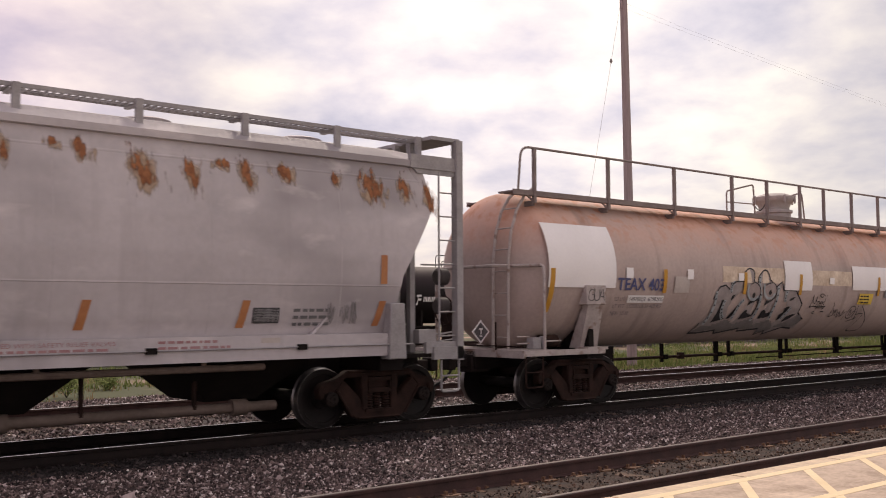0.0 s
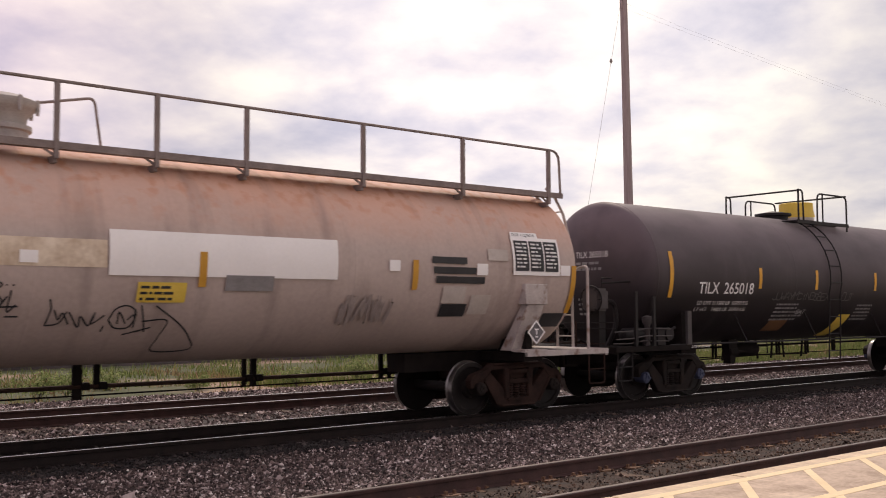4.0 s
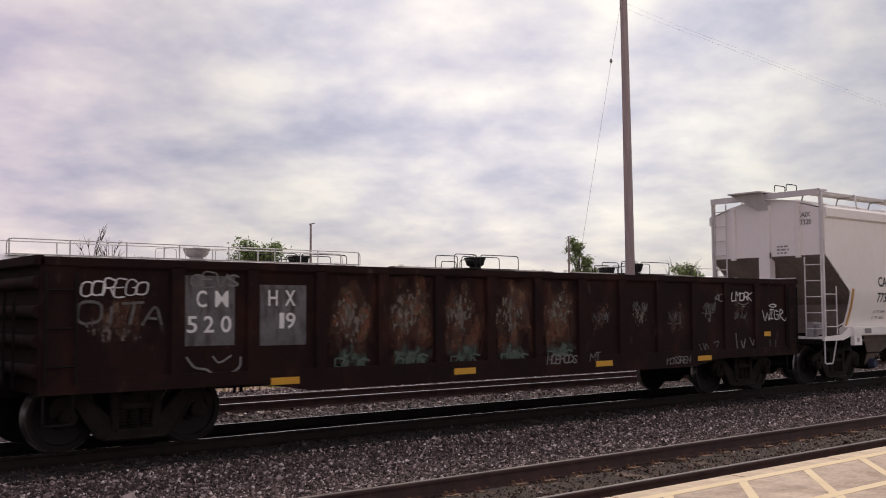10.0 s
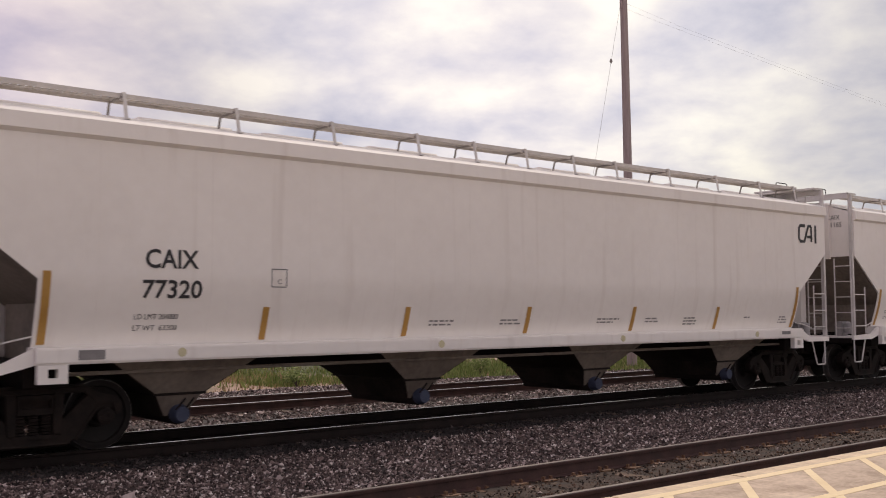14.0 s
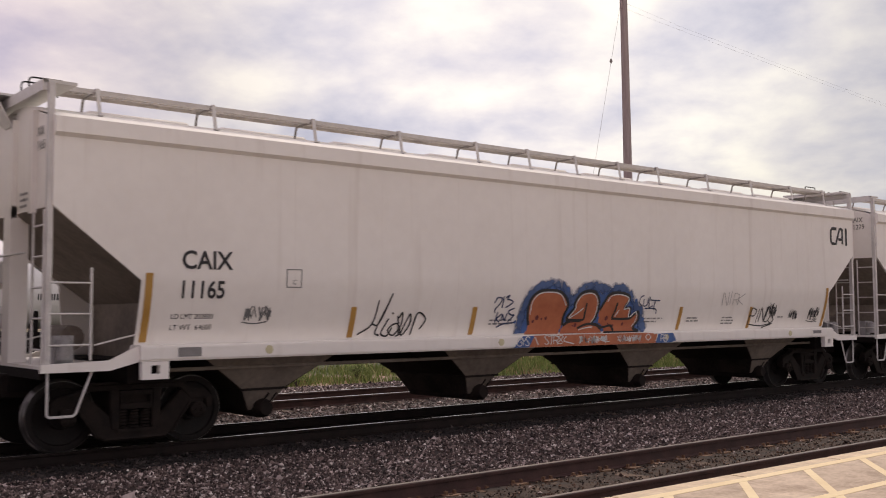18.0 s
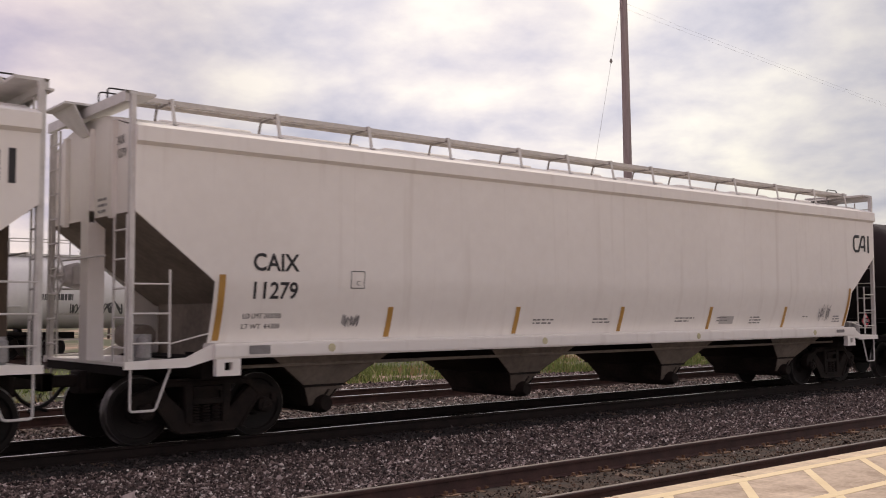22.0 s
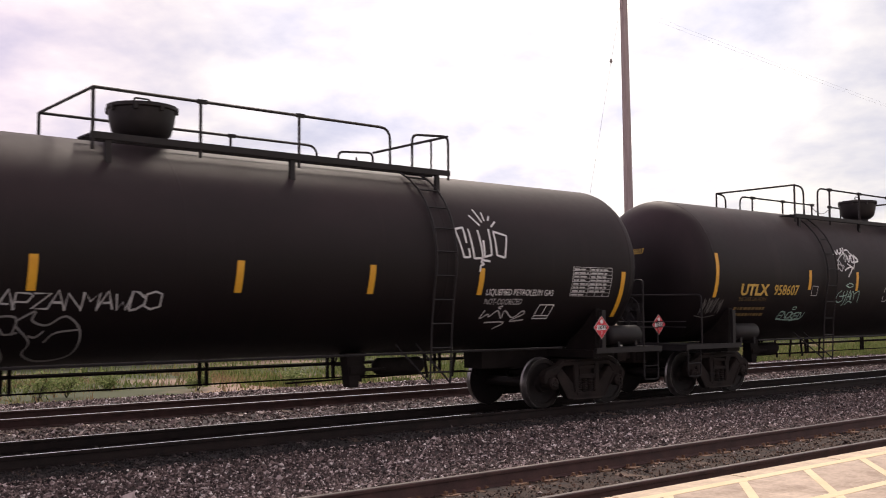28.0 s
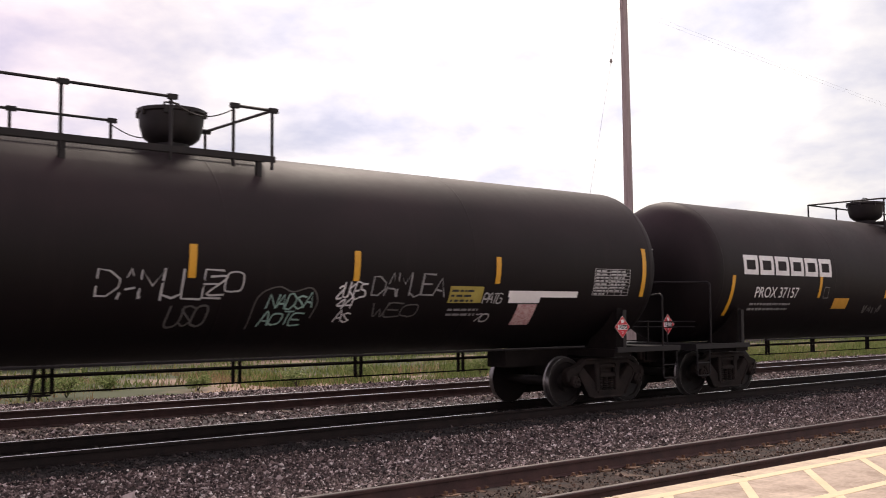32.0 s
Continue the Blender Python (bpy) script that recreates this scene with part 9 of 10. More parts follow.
def owner_car(number, first):
    def write(c, f):
        plain_marks(c, -8.33, 2.56, 0.42, 3.66, f)
        letters(c, "PROX " + number, -7.82, 2.07, 0.23, f, "white_paint", 1.72, bold=0.002)
        text_bars(c, -7.9, 1.90, 1.7, 2, f, "dim_paint", 0.11, 500)
        head_print(c, 9.05, 0.72, 1.555, 2.64, "PROX " + number, "white_paint")
        bm = B()
        for a, b in (((-4.97, 2.07), (-4.77, 2.07)), ((-4.97, 2.32), (-4.77, 2.32)), ((-4.97, 2.07), (-4.97, 2.32)), ((-4.77, 2.07), (-4.77, 2.32))):
            ribbon(bm, [a, b], 0.014, f)
        part("plate_box", bm, "dim_paint", c)
        if first:
            tag(c, "ENOK", -3.5, 1.83, 0.85, 0.22, f, "dim_white", 501, 0.028)
            tag(c, "MAPZANMAWDO", -2.55, 1.83, 2.25, 0.22, f, "dim_white", 511, 0.028, slant=0.05, soft=False)
            pen(c, (((-3.67, 1.47), (-3.72, 1.75), (-2.84, 1.78), (-2.79, 1.47), (-3.02, 1.46)), ((-3.67, 1.47), (-3.42, 1.46))), f, "dim_white", 0.026, "thin white graffiti outline", False)
            pen(c, (((-3.67, 1.46), (-3.72, 1.28), (-3.58, 1.18), (-3.14, 1.14), (-2.81, 1.19), (-2.83, 1.33), (-2.91, 1.43)), ((-2.83, 1.74), (-2.31, 1.79)), ((-2.67, 1.56), (-2.62, 1.46)), ((-2.60, 1.58), (-2.55, 1.46)), ((-2.66, 1.39), (-2.48, 1.39)), ((-2.60, 1.36), (-2.48, 1.16), (-2.23, 1.11), (-2.05, 1.15), (-2.16, 1.34), (-2.47, 1.59), (-2.42, 1.72), (-2.09, 1.74), (-2.08, 1.52)), ((-2.24, 1.60), (-2.17, 1.53), (-2.02, 1.55)), ((-2.08, 1.69), (-1.87, 1.81), (-1.88, 1.70), (-1.69, 1.64), (-1.48, 1.75), (-1.25, 1.56), (-1.23, 1.25), (-1.57, 1.17), (-1.85, 1.27), (-1.84, 1.43), (-2.07, 1.64)), ((-1.88, 1.51), (-1.79, 1.49), (-1.70, 1.57)), ((-1.66, 1.42), (-1.56, 1.54), (-1.28, 1.58))), f, "dim_paint", 0.026, "thin white graffiti outline")
            pen(c, (((4.93, 2.91), (4.90, 3.17), (4.72, 3.13), (4.86, 2.67), (4.99, 2.68), (4.97, 2.82)), ((5.01, 3.15), (5.08, 2.66), (5.27, 2.67), (5.22, 3.14)), ((5.31, 2.97), (5.31, 2.69), (5.47, 2.73), (5.47, 3.17)), ((5.57, 3.13), (5.59, 2.73), (5.77, 2.69), (5.86, 3.07), (5.57, 3.13)), ((5.22, 2.62), (5.29, 2.57), (5.22, 2.54), (5.21, 2.44)), ((5.23, 2.64), (5.43, 2.62))), f, "white_spray", 0.036, "thick white graffiti letters", False)
            for a, b in (((5.12, 3.39), (5.30, 3.22)), ((5.26, 3.50), (5.37, 3.28)), ((5.43, 3.46), (5.43, 3.31)), ((5.58, 3.40), (5.52, 3.32)), ((5.68, 3.31), (5.55, 3.21))):
                pen(c, ((a, b),), f, "white_spray", 0.03, "sprayed white ray")
            letters(c, "LIQUEFIED PETROLEUM GAS", 5.42, 2.06, 0.105, f, "white_paint", 1.6)
            letters(c, "NOT-ODORIZED", 5.44, 1.905, 0.10, f, "dim_white", 0.86)
            pen(c, (((5.52, 1.81), (5.48, 1.67), (5.62, 1.74), (5.68, 1.70), (5.82, 1.80), (5.97, 1.67), (5.99, 1.80), (6.23, 1.68), (6.41, 1.79), (6.47, 1.74), (6.21, 1.62), (6.53, 1.64)), ((5.88, 1.83), (5.81, 1.85), (5.90, 1.88)), ((5.63, 1.60), (6.09, 1.60), (5.92, 1.49), (5.99, 1.53))), f, "dim_white", 0.024, "looped white tag")
            frame_table(c, 7.47, 8.52, 2.06, 2.58, f, "dim_white", 505)
            for a, b in (((6.74, 1.66), (7.1, 1.66)), ((6.78, 1.9), (7.14, 1.9)), ((6.74, 1.66), (6.78, 1.9)), ((7.1, 1.66), (7.14, 1.9)), ((6.92, 1.70), (6.96, 1.9)), ((6.75, 1.71), (7.11, 1.71))):
                bm = B()
                ribbon(bm, [a, b], 0.018, f)
                part("inspection_box_line", bm, "white_paint", c)
        else:
            patch(c, -4.42, -3.74, 1.82, 2.07, f, "amber", "amber_label")
            scrawl(c, -2.9, 1.7, 0.9, 0.22, f, "faint_spray", 510, 4, 0.02)
    return write


M["dim_white"] = material("greyed_white_stencil_paint", (0.34, 0.34, 0.34), (0.50, 0.50, 0.50), 0.7, scale=6, fine=50)


def ochre_car(c, f):
    letters(c, "UTLX", -8.06, 2.12, 0.23, f, "gold_paint", 1.06, bold=0.012)
    letters(c, "958607", -6.79, 2.13, 0.22, f, "gold_paint", 1.0, bold=0.004)
    letters(c, "THE TANK CAR PEOPLE", -8.06, 1.99, 0.08, f, "gold_dim", 1.05)
    text_bars(c, -8.1, 1.80, 1.55, 2, f, "gold_dim", 0.13, 601)
    head_print(c, 9.05, 0.72, 1.555, 2.64, "UTLX 958607", "gold_paint")
    bm = B()
    for a, b in (((-5.22, 2.12), (-4.98, 2.12)), ((-5.22, 2.34), (-4.98, 2.34)), ((-5.22, 2.12), (-5.22, 2.34)), ((-4.98, 2.12), (-4.98, 2.34))):
        ribbon(bm, [a, b], 0.014, f)
    part("plate_box", bm, "dim_white", c)
    scrawl(c, -9.3, 1.7, 0.7, 0.35, f, "faint_spray", 609, 5, 0.016)
    tag(c, "ENOKEN", -6.2, 1.60, 1.0, 0.15, f, "green_spray", 610, 0.026, flourish=True)
    tag(c, "O", -5.76, 1.80, 0.12, 0.06, f, "green_spray", 618, 0.02)
    pen(c, (((-4.20, 3.11), (-4.17, 3.12)), ((-4.06, 3.21), (-4.03, 3.12), (-3.92, 3.23), (-3.92, 3.13), (-3.82, 3.17)), ((-3.83, 3.13), (-3.75, 3.27), (-3.71, 3.14), (-3.63, 3.30)), ((-3.61, 3.23), (-3.45, 3.24), (-3.39, 3.16), (-3.10, 3.0), (-3.23, 2.95)), ((-3.58, 3.11), (-3.56, 2.94), (-3.43, 3.13)), ((-3.41, 3.11), (-3.42, 2.94), (-3.28, 2.99), (-3.31, 3.12), (-3.41, 3.09)), ((-3.25, 3.13), (-3.10, 3.01), (-3.27, 2.95), (-3.30, 3.06)), ((-3.65, 2.90), (-3.46, 2.83), (-3.37, 2.80), (-3.28, 2.99)), ((-3.81, 2.73), (-3.66, 2.79), (-3.43, 2.82), (-3.64, 2.58))), f, "white_spray", 0.036, "bold white tag with an arrow")
    pen(c, (((-4.09, 2.95), (-3.84, 3.10), (-3.63, 3.14), (-3.74, 3.04), (-3.70, 2.95), (-3.58, 3.14)), ((-4.12, 2.74), (-4.02, 2.97), (-3.89, 2.78), (-3.97, 2.72), (-4.11, 2.86), (-3.83, 2.85), (-3.86, 2.78))), f, "dim_white", 0.03, "looped white tag")
    pen(c, (((-3.71, 2.37), (-3.54, 2.43), (-3.38, 2.38), (-3.53, 2.33), (-3.71, 2.37)), ((-3.88, 2.25), (-4.03, 2.16), (-4.03, 2.02), (-3.89, 1.97), (-3.74, 2.03), (-3.77, 2.11), (-3.94, 2.11)), ((-3.75, 2.23), (-3.78, 2.14), (-3.64, 2.14), (-3.61, 2.25), (-3.64, 2.0), (-3.69, 1.89)), ((-3.56, 2.0), (-3.48, 2.25), (-3.40, 2.03)), ((-3.57, 2.11), (-3.40, 2.11)), ((-3.37, 2.03), (-3.39, 2.21), (-3.31, 2.21), (-3.23, 2.03)), ((-3.27, 2.17), (-3.06, 2.24), (-3.02, 1.98)), ((-3.58, 1.91), (-3.44, 2.0), (-3.25, 1.96))), f, "green_spray", 0.026, "pale green tag under a ring")
    tag(c, "DAMULE", -1.78, 1.98, 1.75, 0.36, f, "dim_white", 613, 0.03, soft=False, slant=0.05)
    tag(c, "ZO", -0.25, 2.05, 0.5, 0.26, f, "dim_white", 624, 0.028)
    tag(c, "USO", -0.75, 1.6, 0.55, 0.26, f, "faint_spray", 617, 0.026)
    tag(c, "NADSA", 0.72, 1.84, 0.75, 0.22, f, "green_spray", 614, 0.026, soft=False)
    tag(c, "AOTE", 0.66, 1.60, 0.7, 0.18, f, "green_spray", 625, 0.024)
    bm = B()
    ribbon(bm, smooth_line([(0.5, 1.55), (0.55, 2.0), (0.85, 2.15), (1.1, 2.08), (1.4, 2.14), (1.55, 1.95), (1.5, 1.7)]), 0.02, f)
    part("graffiti", bm, "faint_spray", c, "thin cloud outline round a tag")
    tag(c, "2UKE5", 1.86, 2.0, 0.5, 0.2, f, "white_spray", 615, 0.026)
    tag(c, "44", 1.9, 1.84, 0.28, 0.15, f, "white_spray", 626, 0.024)
    tag(c, "AS", 1.94, 1.64, 0.26, 0.15, f, "white_spray", 627, 0.022)
    tag(c, "DAMUEA", 2.48, 2.04, 1.45, 0.34, f, "dim_paint", 616, 0.028, soft=False, slant=0.05)
    tag(c, "WEO", 2.55, 1.72, 0.9, 0.2, f, "faint_spray", 628, 0.026)
    patch(c, 4.04, 4.77, 1.93, 2.2, f, "yellow_dim", "yellow_label", "dirty yellow label")
    text_bars(c, 4.08, 2.11, 0.6, 3, on_tank(1.555, 2.64, 0.014), "black_paint", 0.08, 618)
    tag(c, "PATG", 4.8, 1.93, 0.42, 0.16, f, "dim_white", 619, 0.022)
    text_bars(c, 4.1, 1.80, 0.85, 2, f, "dim_paint", 0.08, 620)
    tag(c, "70", 4.75, 1.62, 0.3, 0.14, f, "dim_white", 629, 0.022)
    patch(c, 5.36, 7.08, 2.03, 2.14, f, "patch", "white_label", steps=2)
    patch(c, 5.4, 6.15, 1.93, 2.03, f, "patch", "white_label", steps=2)
    patch(c, 5.66, 6.12, 1.55, 1.91, f, "pink_label", "pink_label", "faded pink and white label")
    frame_table(c, 7.47, 8.46, 2.08, 2.56, f, "dim_white", 621)


M["yellow_dim"] = material("dirty_yellow_label", (0.32, 0.26, 0.05), (0.45, 0.37, 0.09), 0.65, scale=5, fine=30)
M["pink_label"] = material("pink_printed_label", (0.45, 0.20, 0.20), (0.65, 0.50, 0.48), 0.6, scale=20, fine=90, contrast=0.3)

grey_hopper()
rusty_tank_car()
grey_tank_car()
gondola()
covered_hopper(78.42, "off-white covered hopper with blue outlet caps and black lettering", hopper_writing("77320", "204800", "63200"), "blue_cap")
covered_hopper(98.93, "off-white covered hopper with a large orange and blue graffiti piece", hopper_writing("11165", "203800", "64600", big_piece, -0.79, -1.05, (8.55, 3.36), 0.62), tapes=(-5.12, -2.70, 2.83, 5.28))
covered_hopper(119.27, "off-white covered hopper with light pencil-thin tags", hopper_writing("11279", "203700", "64300", small_tags, -0.77, -0.98, (8.58, 3.22), 0.71), tapes=(-5.47, -2.74, 0.0, 2.8, 5.6))
pressure_car(139.83, "black pressurised tank car with white lettering and scrawled tags", False, owner_car("36926", True), (-8.75, -5.17, -1.97, 0.8, 3.04, 5.27, 8.85), (1.68, 2.52, 2.06, 2.50))
pressure_car(160.63, "black pressurised tank car with ochre lettering and many tags", True, ochre_car, (-8.96, -5.35, -3.2, -0.5, 2.16, 5.05, 8.87), (2.06, 2.98, 2.25, 2.70))
pressure_car(181.15, "black pressurised tank car with white block marks", False, owner_car("37157", False), (-8.67, -5.17, -1.97, 0.8, 3.04, 5.27, 8.85), (1.68, 2.53, 2.08, 2.56))


# ---- behind the tracks: pole, wires, standing tank cars, trees, lamps, grass ----
def utility_pole():
    p = thing("utility_pole", "tall weathered wooden utility pole with a guy wire", "utility pole", at=pose(28.88, 24.0, -0.34))
    bm = B()
    tube(bm, [(0.0, 0, 0), (-0.02, 0, 4), (-0.07, 0, 9), (-0.16, 0, 15.5)], [0.19, 0.175, 0.155, 0.13], 14)
    part("shaft", bm, "pole", p, smooth=True)
    bm = B()
    tube(bm, [(-0.30, 0, 13.7), (-3.75, 0, 0.0)], 0.0045, 4)
    g = part("guy_wire", bm, "wire", p, "thin steel guy wire")
    bm = B()
    turned(bm, [(-0.09, 0.02), (0, 0.06), (0.09, 0.02)], "z", 8, (-0.90, 0, 11.36))
    part("strain_insulator", bm, "duct", g)
    for k, (dy, dz) in enumerate(((0.0, 13.5), (0.12, 13.72))):
        bm = B()
        tube(bm, [(-0.16, 0, dz), (4, dy + 0.5, dz), (17.3, dy + 1.8, dz - 0.05), (45, dy + 4.4, dz - 0.1), (90, dy + 8.5, dz + 0.3)], 0.0022, 4)
        part("overhead_wire", bm, "wire", p)
    bm = B()
    box(bm, -0.30, -0.02, -0.05, 0.05, 13.45, 13.85)
    part("wire_bracket", bm, "pole", p)


utility_pole()


def standing_tank(x0, x1, y, paint, iron, label, full_rail, plain=False):
    """A tank car that stands in the yard behind the passing train."""
    mid, half = (x0 + x1) / 2, (x1 - x0) / 2 - 0.7
    R, zc = 1.52, 2.72
    c = thing("tank_car", label, "freight car", "tank cars standing in the yard", at=pose(mid, y, 0))
    tank_shell(c, R, zc, half, 0.6, paint)
    tc, end = half - 0.9, half + 0.62
    stub_sills(c, tc, end, half, R, zc, "underframe", "underframe")
    zt = zc + R
    for s in (-1, 1):
        add_truck(c, s * tc, "truck", 0, True)
        for side in (-1, 1):
            grab(c, [(s * (end - 0.04), side * 1.45, 1.1), (s * (end - 0.04), side * 1.45, 2.1), (s * (end - 0.9), side * 1.45, 2.1)], iron, 0.025, "hand_rail", bend=0.2)
    top_works(c, 0.0, 0.54, zt, iron if not full_rail else "dome_grey", 0.50 if full_rail else 0.62)
    a, b = (-half - 0.12, half + 0.12) if full_rail else (-2.2, 2.6)
    for side in (-1, 1):
        yy = side * 0.8
        bm = B()
        box(bm, a, b, *sorted((side * 0.45, side * 0.8)), zt - 0.06, zt - 0.02)
        part("walkway", bm, iron, c)
        if full_rail:
            n = 8
            for i in range(n):
                x = a + 0.1 + i * (b - a - 0.2) / (n - 1)
                grab(c, [(x, yy, zt - 0.1), (x, yy, zt + 0.57)], iron, 0.03, "rail_post")
            grab(c, [(a, yy, zt - 0.05), (a, yy, zt + 0.57), (b, yy, zt + 0.57), (b, yy, zt - 0.05)], iron, 0.025, "guard_rail", bend=0.25)
            for q0, q1 in ((-1.75, -0.75), (0.7, 1.9)):
                grab(c, [(q0, yy * 0.6, zt), (q0, yy * 0.6, zt + 0.48), (q1, yy * 0.6, zt + 0.48), (q1, yy * 0.6, zt)], iron, 0.018, "guard_rail", bend=0.15)
        else:
            for q0, q1, h in ((a, a + 1.6, 0.72), (a + 1.9, b, 0.72), (a + 0.4, a + 1.5, 0.4)):
                grab(c, [(q0, yy, zt - 0.05), (q0, yy, zt + h), (q1, yy, zt + h), (q1, yy, zt - 0.05)], iron, 0.025, "guard_rail", bend=0.2)
    f = on_tank(R, zc)
    if not plain:
        text_bars(c, -half + 0.9, 2.35, 1.5, 1, f, "grey_dark_paint" if paint != "black_tank" else "white_paint", 0.5, 700 + int(mid), thick=0.5)
        scrawl(c, -half + 2.2, 1.75, 2.2, 0.6, f, "grey_dark_paint" if paint != "black_tank" else "dim_white", 710 + int(mid), 5, 0.06)
        scrawl(c, 0.6, 1.75, 1.8, 0.7, f, "grey_paint", 720 + int(mid), 4, 0.07)
    return c


YARD = 42.0
standing_tank(-7.5, 11.0, YARD, "tank_white", "white_iron", "white tank car standing in the yard with tags", True)
standing_tank(11.17, 29.27, YARD, "tank_white", "white_iron", "white tank car standing in the yard, full-length top rails", True)
white_black = standing_tank(30.6, 43.6, YARD, "black_tank", "black_iron", "black tank car standing in the yard", False)
letters(white_black, "F", -5.4, 2.2, 0.5, on_tank(1.52, 2.72), "white_paint", 0.32, bold=0.02)
standing_tank(44.4, 57.4, YARD, "black_tank", "black_iron", "black tank car standing in the yard", False)
standing_tank(58.2, 76.7, YARD, "tank_white", "white_iron", "white tank car standing in the yard with tags", True)
standing_tank(77.4, 95.9, YARD, "tank_white", "white_iron", "white tank car standing in the yard, full-length top rails", True)
standing_tank(21.9, 34.9, 46.6, "black_tank", "black_iron", "black tank car on the rear yard track", False, True)
standing_tank(47.0, 60.0, 46.6, "tank_white", "black_iron", "white tank car on the rear yard track", False, True)


def yard_rails():
    t = thing("yard_track", "rusty yard tracks under the standing cars", "railway track", kind="structure", at=pose(0, YARD, 0))
    for y in (-0.7525, 0.7525, 3.8475, 5.3525):
        bm = B()
        extrude_x(bm, [(y + a, b) for a, b in RAIL], -30, 130)
        bmesh.ops.recalc_face_normals(bm, faces=bm.faces)
        part("rail", bm, "rail", t)
    bm = B()
    extrude_x(bm, [(-2.2, -0.335), (-1.6, -0.17), (6.2, -0.17), (6.8, -0.335)], -30, 130)
    bmesh.ops.recalc_face_normals(bm, faces=bm.faces)
    part("bed", bm, "bed", t)


yard_rails()


def tree(x, y, h, w, seed, bare=False, label=""):
    rnd = random.Random(seed)
    t = thing("tree", label or ("leafless tree with thin branches" if bare else "small broadleaf tree with an uneven crown"), "tree", "trees beyond the yard", at=pose(x, y, -0.34))
    bm = B()
    tips = []
    slim = 0.45 if bare else 1.0
    tube(bm, [(0, 0, 0), (0.05 * h * 0.2, 0, h * 0.35), (0.03 * h, 0.02 * h, h * 0.62)], [0.028 * h * slim, 0.02 * h * slim, 0.012 * h * slim], 8)
    for k in range(14 if not bare else 16):
        a = rnd.uniform(0, 6.283)
        z0 = h * rnd.uniform(0.25, 0.6)
        ln = w * rnd.uniform(0.20, 0.40)
        e = Vector((math.cos(a) * ln, math.sin(a) * ln, z0 + h * rnd.uniform(0.18, 0.40)))
        m_ = Vector((math.cos(a) * ln * 0.45, math.sin(a) * ln * 0.45, z0 + (e.z - z0) * 0.62))
        tube(bm, [(0.01 * h, 0, z0), m_, e], [0.009 * h * slim, 0.006 * h * slim, 0.002 * h * slim], 5)
        tips += [e, (m_ + e) / 2]
        for q in range(3):
            b = e + Vector((rnd.uniform(-1, 1), rnd.uniform(-1, 1), rnd.uniform(0.1, 1))) * w * 0.12
            tube(bm, [(m_ + e) / 2, b], [0.003 * h, 0.001 * h], 4)
            tips.append(b)
    part("trunk", bm, "trunk", t)
    if bare:
        return
    vs, fs = [], []
    n = 5200
    for i in range(n):
        c = rnd.choice(tips)
        p = c + Vector((rnd.gauss(0, 1), rnd.gauss(0, 1), rnd.gauss(0, 0.8))) * w * 0.085
        s = 0.030 * w * rnd.uniform(0.6, 1.5)
        a = Vector((rnd.gauss(0, 1), rnd.gauss(0, 1), rnd.gauss(0, 1))).normalized() * s
        b = a.orthogonal().normalized() * s * 0.7
        k = len(vs)
        vs += [p - a, p + b, p + a, p - b]
        fs.append((k, k + 1, k + 2, k + 3))
    me = bpy.data.meshes.new("crown")
    me.from_pydata([tuple(v) for v in vs], [], fs)
    me.materials.append(M["leaf"])
    tagged(part("crown", me, None, t, "crown of many small leaves"), kind="stuff")


tree(47.4, 85, 9.2, 4.7, 1)
tree(92.4, 85, 10.9, 3.3, 2)
tree(97.2, 86, 8.0, 3.0, 3)
tree(141.0, 85, 10.8, 4.2, 4)
tree(128.0, 95, 9.5, 5.0, 5)
tree(31.2, 85, 9.9, 3.6, 6, True)
tree(33.2, 86, 9.7, 2.6, 7, True)
tree(112.5, 85, 9.6, 7.0, 8, True)
tree(20.0, 92, 7.5, 6.0, 9)
tree(36.4, 85, 7.2, 2.6, 10)


def yard_lamp(x, y, h):
    t = thing("yard_lamp", "tall grey yard lamp post", "lamp post", "yard lamps", at=pose(x, y, -0.34))
    bm = B()
    tube(bm, [(0, 0, 0), (0, 0, h)], [0.16, 0.10], 8)
    part("post", bm, "pole", t)
    bm = B()
    hexa(bm, [(-0.1, -0.14, h - 0.05), (0.42, -0.14, h + 0.10), (0.42, 0.14, h + 0.10), (-0.1, 0.14, h - 0.05), (-0.1, -0.12, h + 0.08), (0.44, -0.12, h + 0.2), (0.44, 0.12, h + 0.2), (-0.1, 0.12, h + 0.08)])
    bmesh.ops.recalc_face_normals(bm, faces=bm.faces)
    part("lamp_head", bm, "grey_iron", t)


yard_lamp(53.2, 85, 11.0)
yard_lamp(90.6, 85, 11.4)
yard_lamp(136.3, 85, 11.6)


def far_trees():
    """A low dark line of woods on the horizon."""
    rnd = np.random.RandomState(8)
    n = 9000
    x = rnd.uniform(-150, 700, n)
    y = 330 + rnd.uniform(0, 25, n)
    top = 5.5 + 2.0 * np.sin(x * 0.05) + 1.2 * np.sin(x * 0.17 + 1)
    z = rnd.rand(n) ** 0.7 * top
    s = rnd.uniform(0.5, 1.3, n)
    d = rnd.normal(0, 1, (n, 3, 3))
    v = (np.stack([x, y, z], 1)[:, None] + d * s[:, None, None] * 0.9).reshape(-1, 3)
    f = np.arange(n * 3).reshape(-1, 3)
    me = bpy.data.meshes.new("woods")
    me.from_pydata(v.tolist(), [], f.tolist())
    me.materials.append(M["leaf"])
    tagged(new("woods", me), "low line of distant woods on the horizon", "woods", kind="stuff")


far_trees()


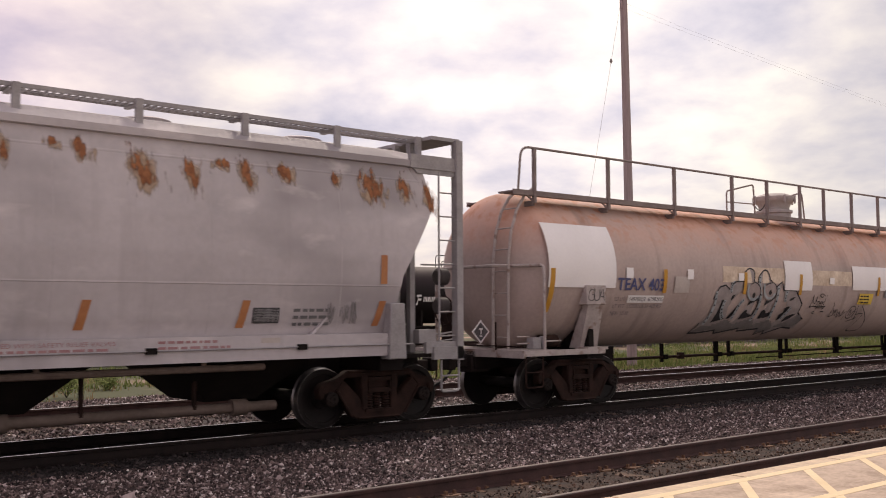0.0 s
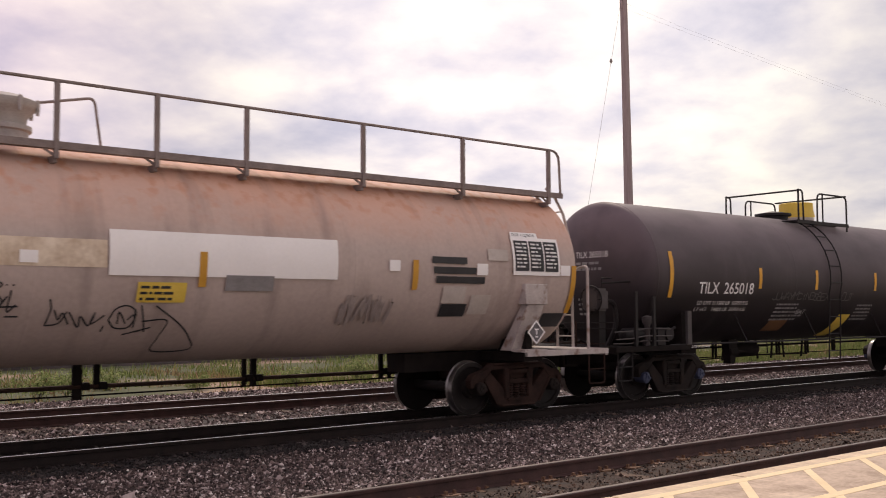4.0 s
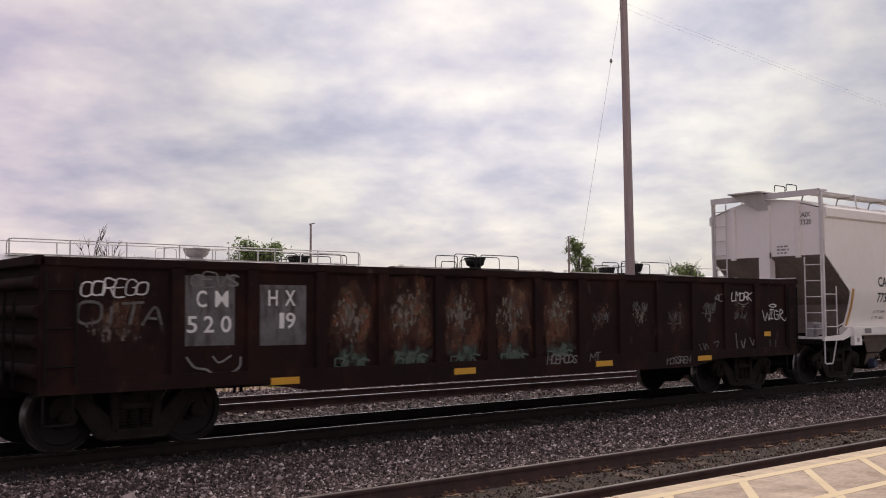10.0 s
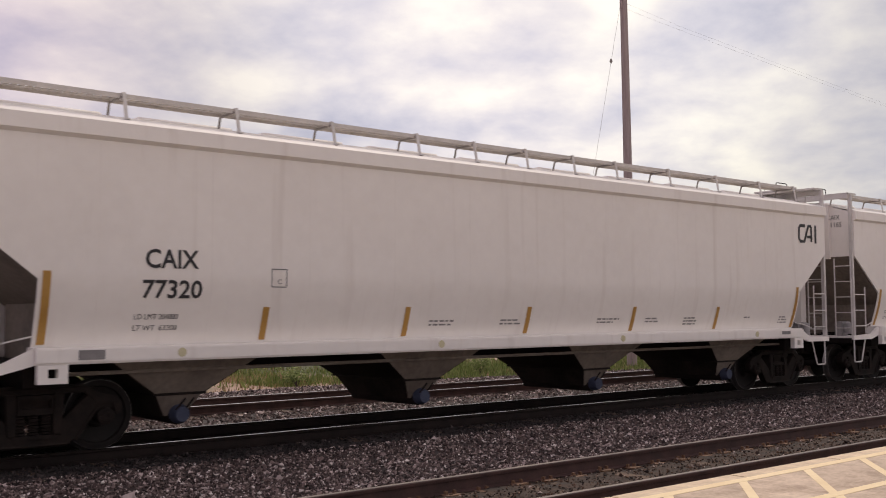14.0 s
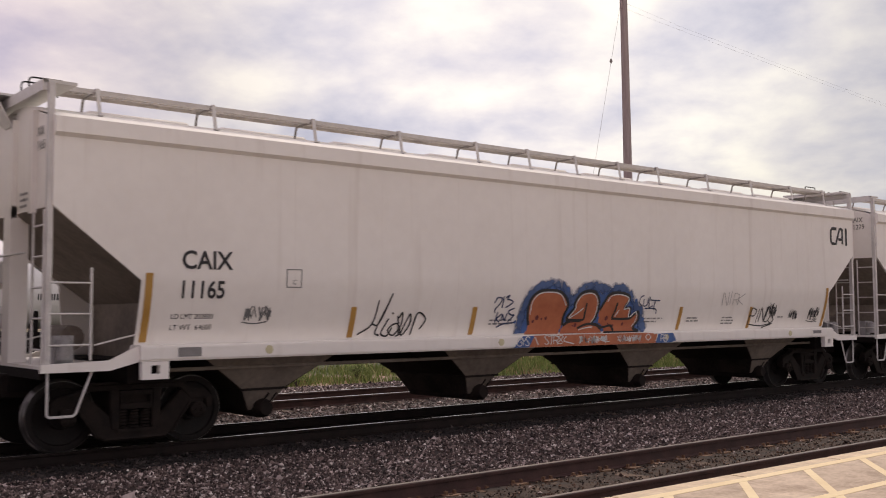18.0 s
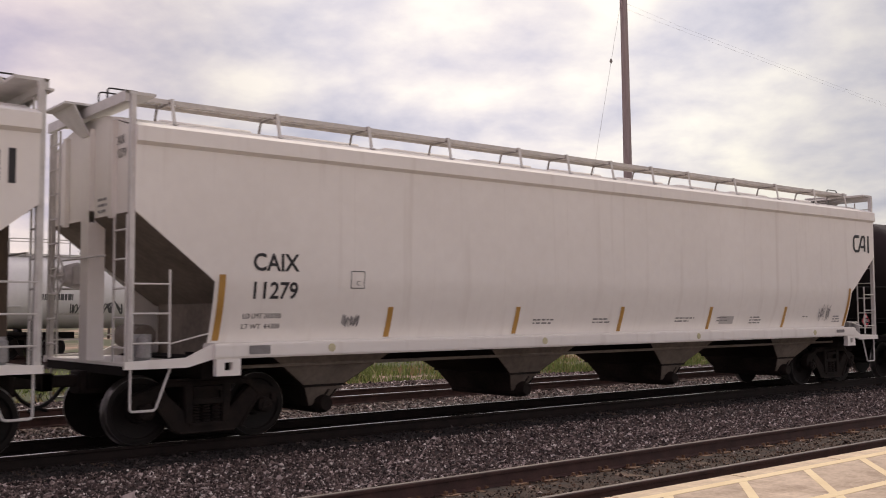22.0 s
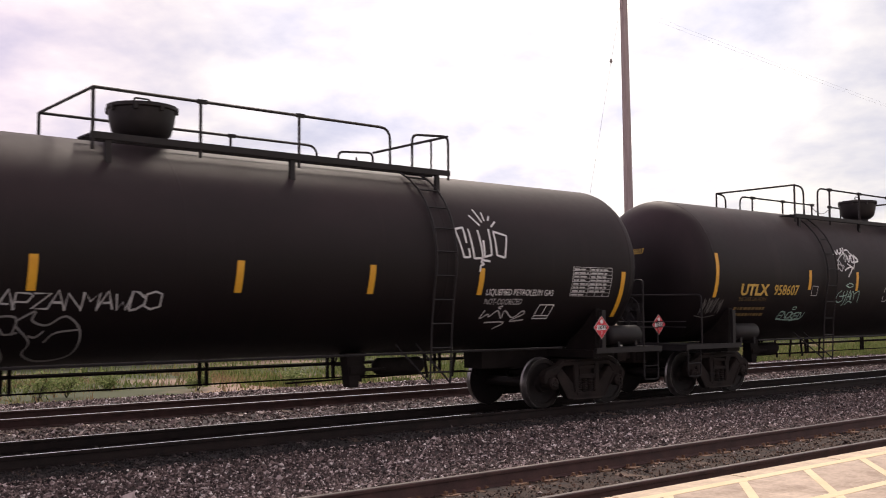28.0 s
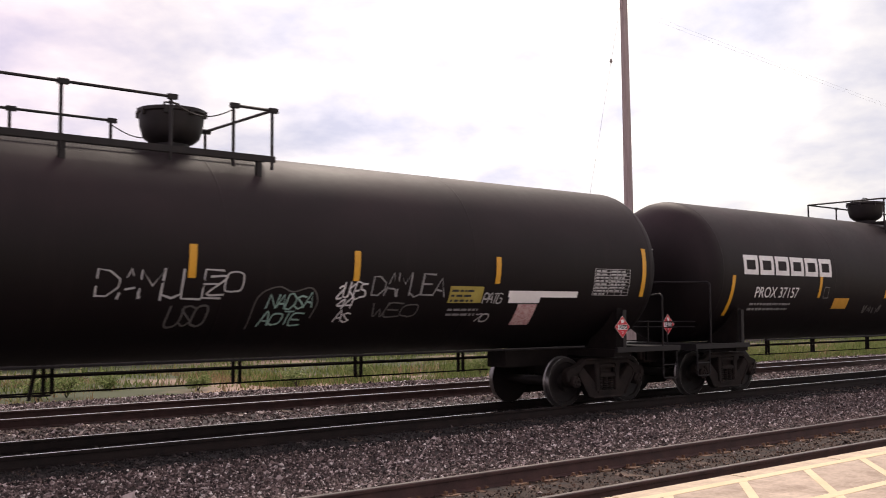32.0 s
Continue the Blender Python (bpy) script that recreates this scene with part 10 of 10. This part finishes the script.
def grass(name, label, mat, fields, seed):
    """Blades in one mesh, in tufts that thin out here and there."""
    rnd = np.random.RandomState(seed)
    out_v, out_f = [], []
    count = 0
    for x0, x1, y0, y1, n, hh, thin in fields:
        x = x0 + (x1 - x0) * rnd.rand(n)
        y = y0 + (y1 - y0) * rnd.rand(n)
        keep = np.array([noise.noise((a * 0.35, b * 0.4, seed)) * 1.2 + thin + 0.25 * noise.noise((a * 1.7, b * 1.7, 7.0)) > rnd.rand() * 0.8 for a, b in zip(x, y)])
        x, y = x[keep], y[keep]
        m = len(x)
        h = hh * rnd.lognormal(0, 0.4, m) * (0.6 + 0.8 * (np.sin(x * 1.3) * np.sin(y * 1.7) * 0.5 + 0.5)) * np.clip((y - 22.2 - 1.9 * np.clip((27 - x) / 9.0, 0, 1)) / 1.2, 0.0, 1)
        a = rnd.rand(m) * 6.283
        w = 0.012 + 0.022 * rnd.rand(m)
        lean = rnd.normal(0, 0.3, (m, 2)) * h[:, None]
        base = np.stack([x, y, -0.36 + 0.13 * np.clip((24.9 - y) / 2.6, 0, 1)], 1)
        p0 = base + np.stack([np.cos(a) * w, np.sin(a) * w, np.zeros(m)], 1)
        p1 = base - np.stack([np.cos(a) * w, np.sin(a) * w, np.zeros(m)], 1)
        p2 = base + np.stack([lean[:, 0], lean[:, 1], h], 1)
        out_v.append(np.stack([p0, p1, p2], 1).reshape(-1, 3))
        out_f.append(np.arange(m * 3).reshape(-1, 3) + count)
        count += m * 3
    me = bpy.data.meshes.new(name)
    me.from_pydata(np.concatenate(out_v).tolist(), [], np.concatenate(out_f).tolist())
    me.materials.append(M[mat])
    tagged(new(name, me), label, "grass", kind="stuff")


grass("grass", "short lush green grass beside the tracks", "blade", ((14.5, 70, 24.4, 31, 90000, 0.19, 0.34), (19, 70, 22.2, 24.4, 30000, 0.17, 0.42), (14, 100, 31, 39.6, 34000, 0.22, 0.18), (5, 14.5, 24.4, 39, 9000, 0.2, 0.05)), 5)
grass("dry_grass", "golden and reddish dry grass on bare ground", "dry_blade", ((5, 15.5, 24.3, 36, 14000, 0.15, 0.1), (14, 70, 24.2, 33, 30000, 0.16, 0.14), (17, 70, 22.3, 24.3, 7000, 0.15, 0.12)), 6)


def weed_clump(x, y, w, h, seed):
    """A low bushy weed: stems with many small leaves."""
    rnd = random.Random(seed)
    t = thing("weed_clump", "low bushy yellow-green weed beside the track", "weed", "weeds", at=pose(x, y, -0.35))
    bm = B()
    tips = []
    for k in range(9):
        a = rnd.uniform(0, 6.283)
        e = Vector((math.cos(a) * w * rnd.uniform(0.1, 0.5), math.sin(a) * w * rnd.uniform(0.1, 0.5), h * rnd.uniform(0.6, 1.0)))
        tube(bm, [(0, 0, 0), e * 0.5 + Vector((0, 0, 0.1 * h)), e], [0.012, 0.008, 0.004], 4)
        tips += [e, e * 0.8, e * 0.55 + Vector((0, 0, 0.1 * h))]
    part("stems", bm, "trunk", t)
    vs, fs = [], []
    for i in range(900):
        p = rnd.choice(tips) + Vector((rnd.gauss(0, 1), rnd.gauss(0, 1), rnd.gauss(0, 0.8))) * w * 0.11
        s = 0.035 * rnd.uniform(0.6, 1.5)
        a = Vector((rnd.gauss(0, 1), rnd.gauss(0, 1), rnd.gauss(0, 1))).normalized() * s
        b = a.orthogonal().normalized() * s * 0.5
        k = len(vs)
        vs += [p - a, p + b, p + a, p - b]
        fs.append((k, k + 1, k + 2, k + 3))
    me = bpy.data.meshes.new("leaves")
    me.from_pydata([tuple(v) for v in vs], [], fs)
    me.materials.append(M["blade"])
    tagged(part("leaves", me, None, t, "small yellow-green leaves"), kind="stuff")


for i, (x, y, w, h) in enumerate(((8.0, 25.2, 1.0, 0.62), (8.9, 25.8, 1.1, 0.6), (10.6, 27.6, 0.8, 0.45), (12.4, 25.6, 0.7, 0.4), (15.2, 25.0, 0.8, 0.5), (17.8, 25.8, 1.0, 0.65), (22.6, 25.4, 0.9, 0.6), (34.0, 26.4, 1.2, 0.7), (40.5, 25.6, 1.1, 0.6))):
    weed_clump(x, y, w, h, 40 + i)


# ---- movement ----
def motions():
    rows = [i * 1.0 for i in range(33)]
    for c, u in CARS:
        walk(c, [(t, pose(u - run(t), TRACK, 0)) for t in rows])
    ticks = [i * 0.1 for i in range(321)]
    for w, x in WHEELS:
        walk(w, [(t, Matrix.LocRotScale((x, 0, WR), Euler((0, -run(t) / WR, 0)).to_quaternion(), None)) for t in ticks])


motions()
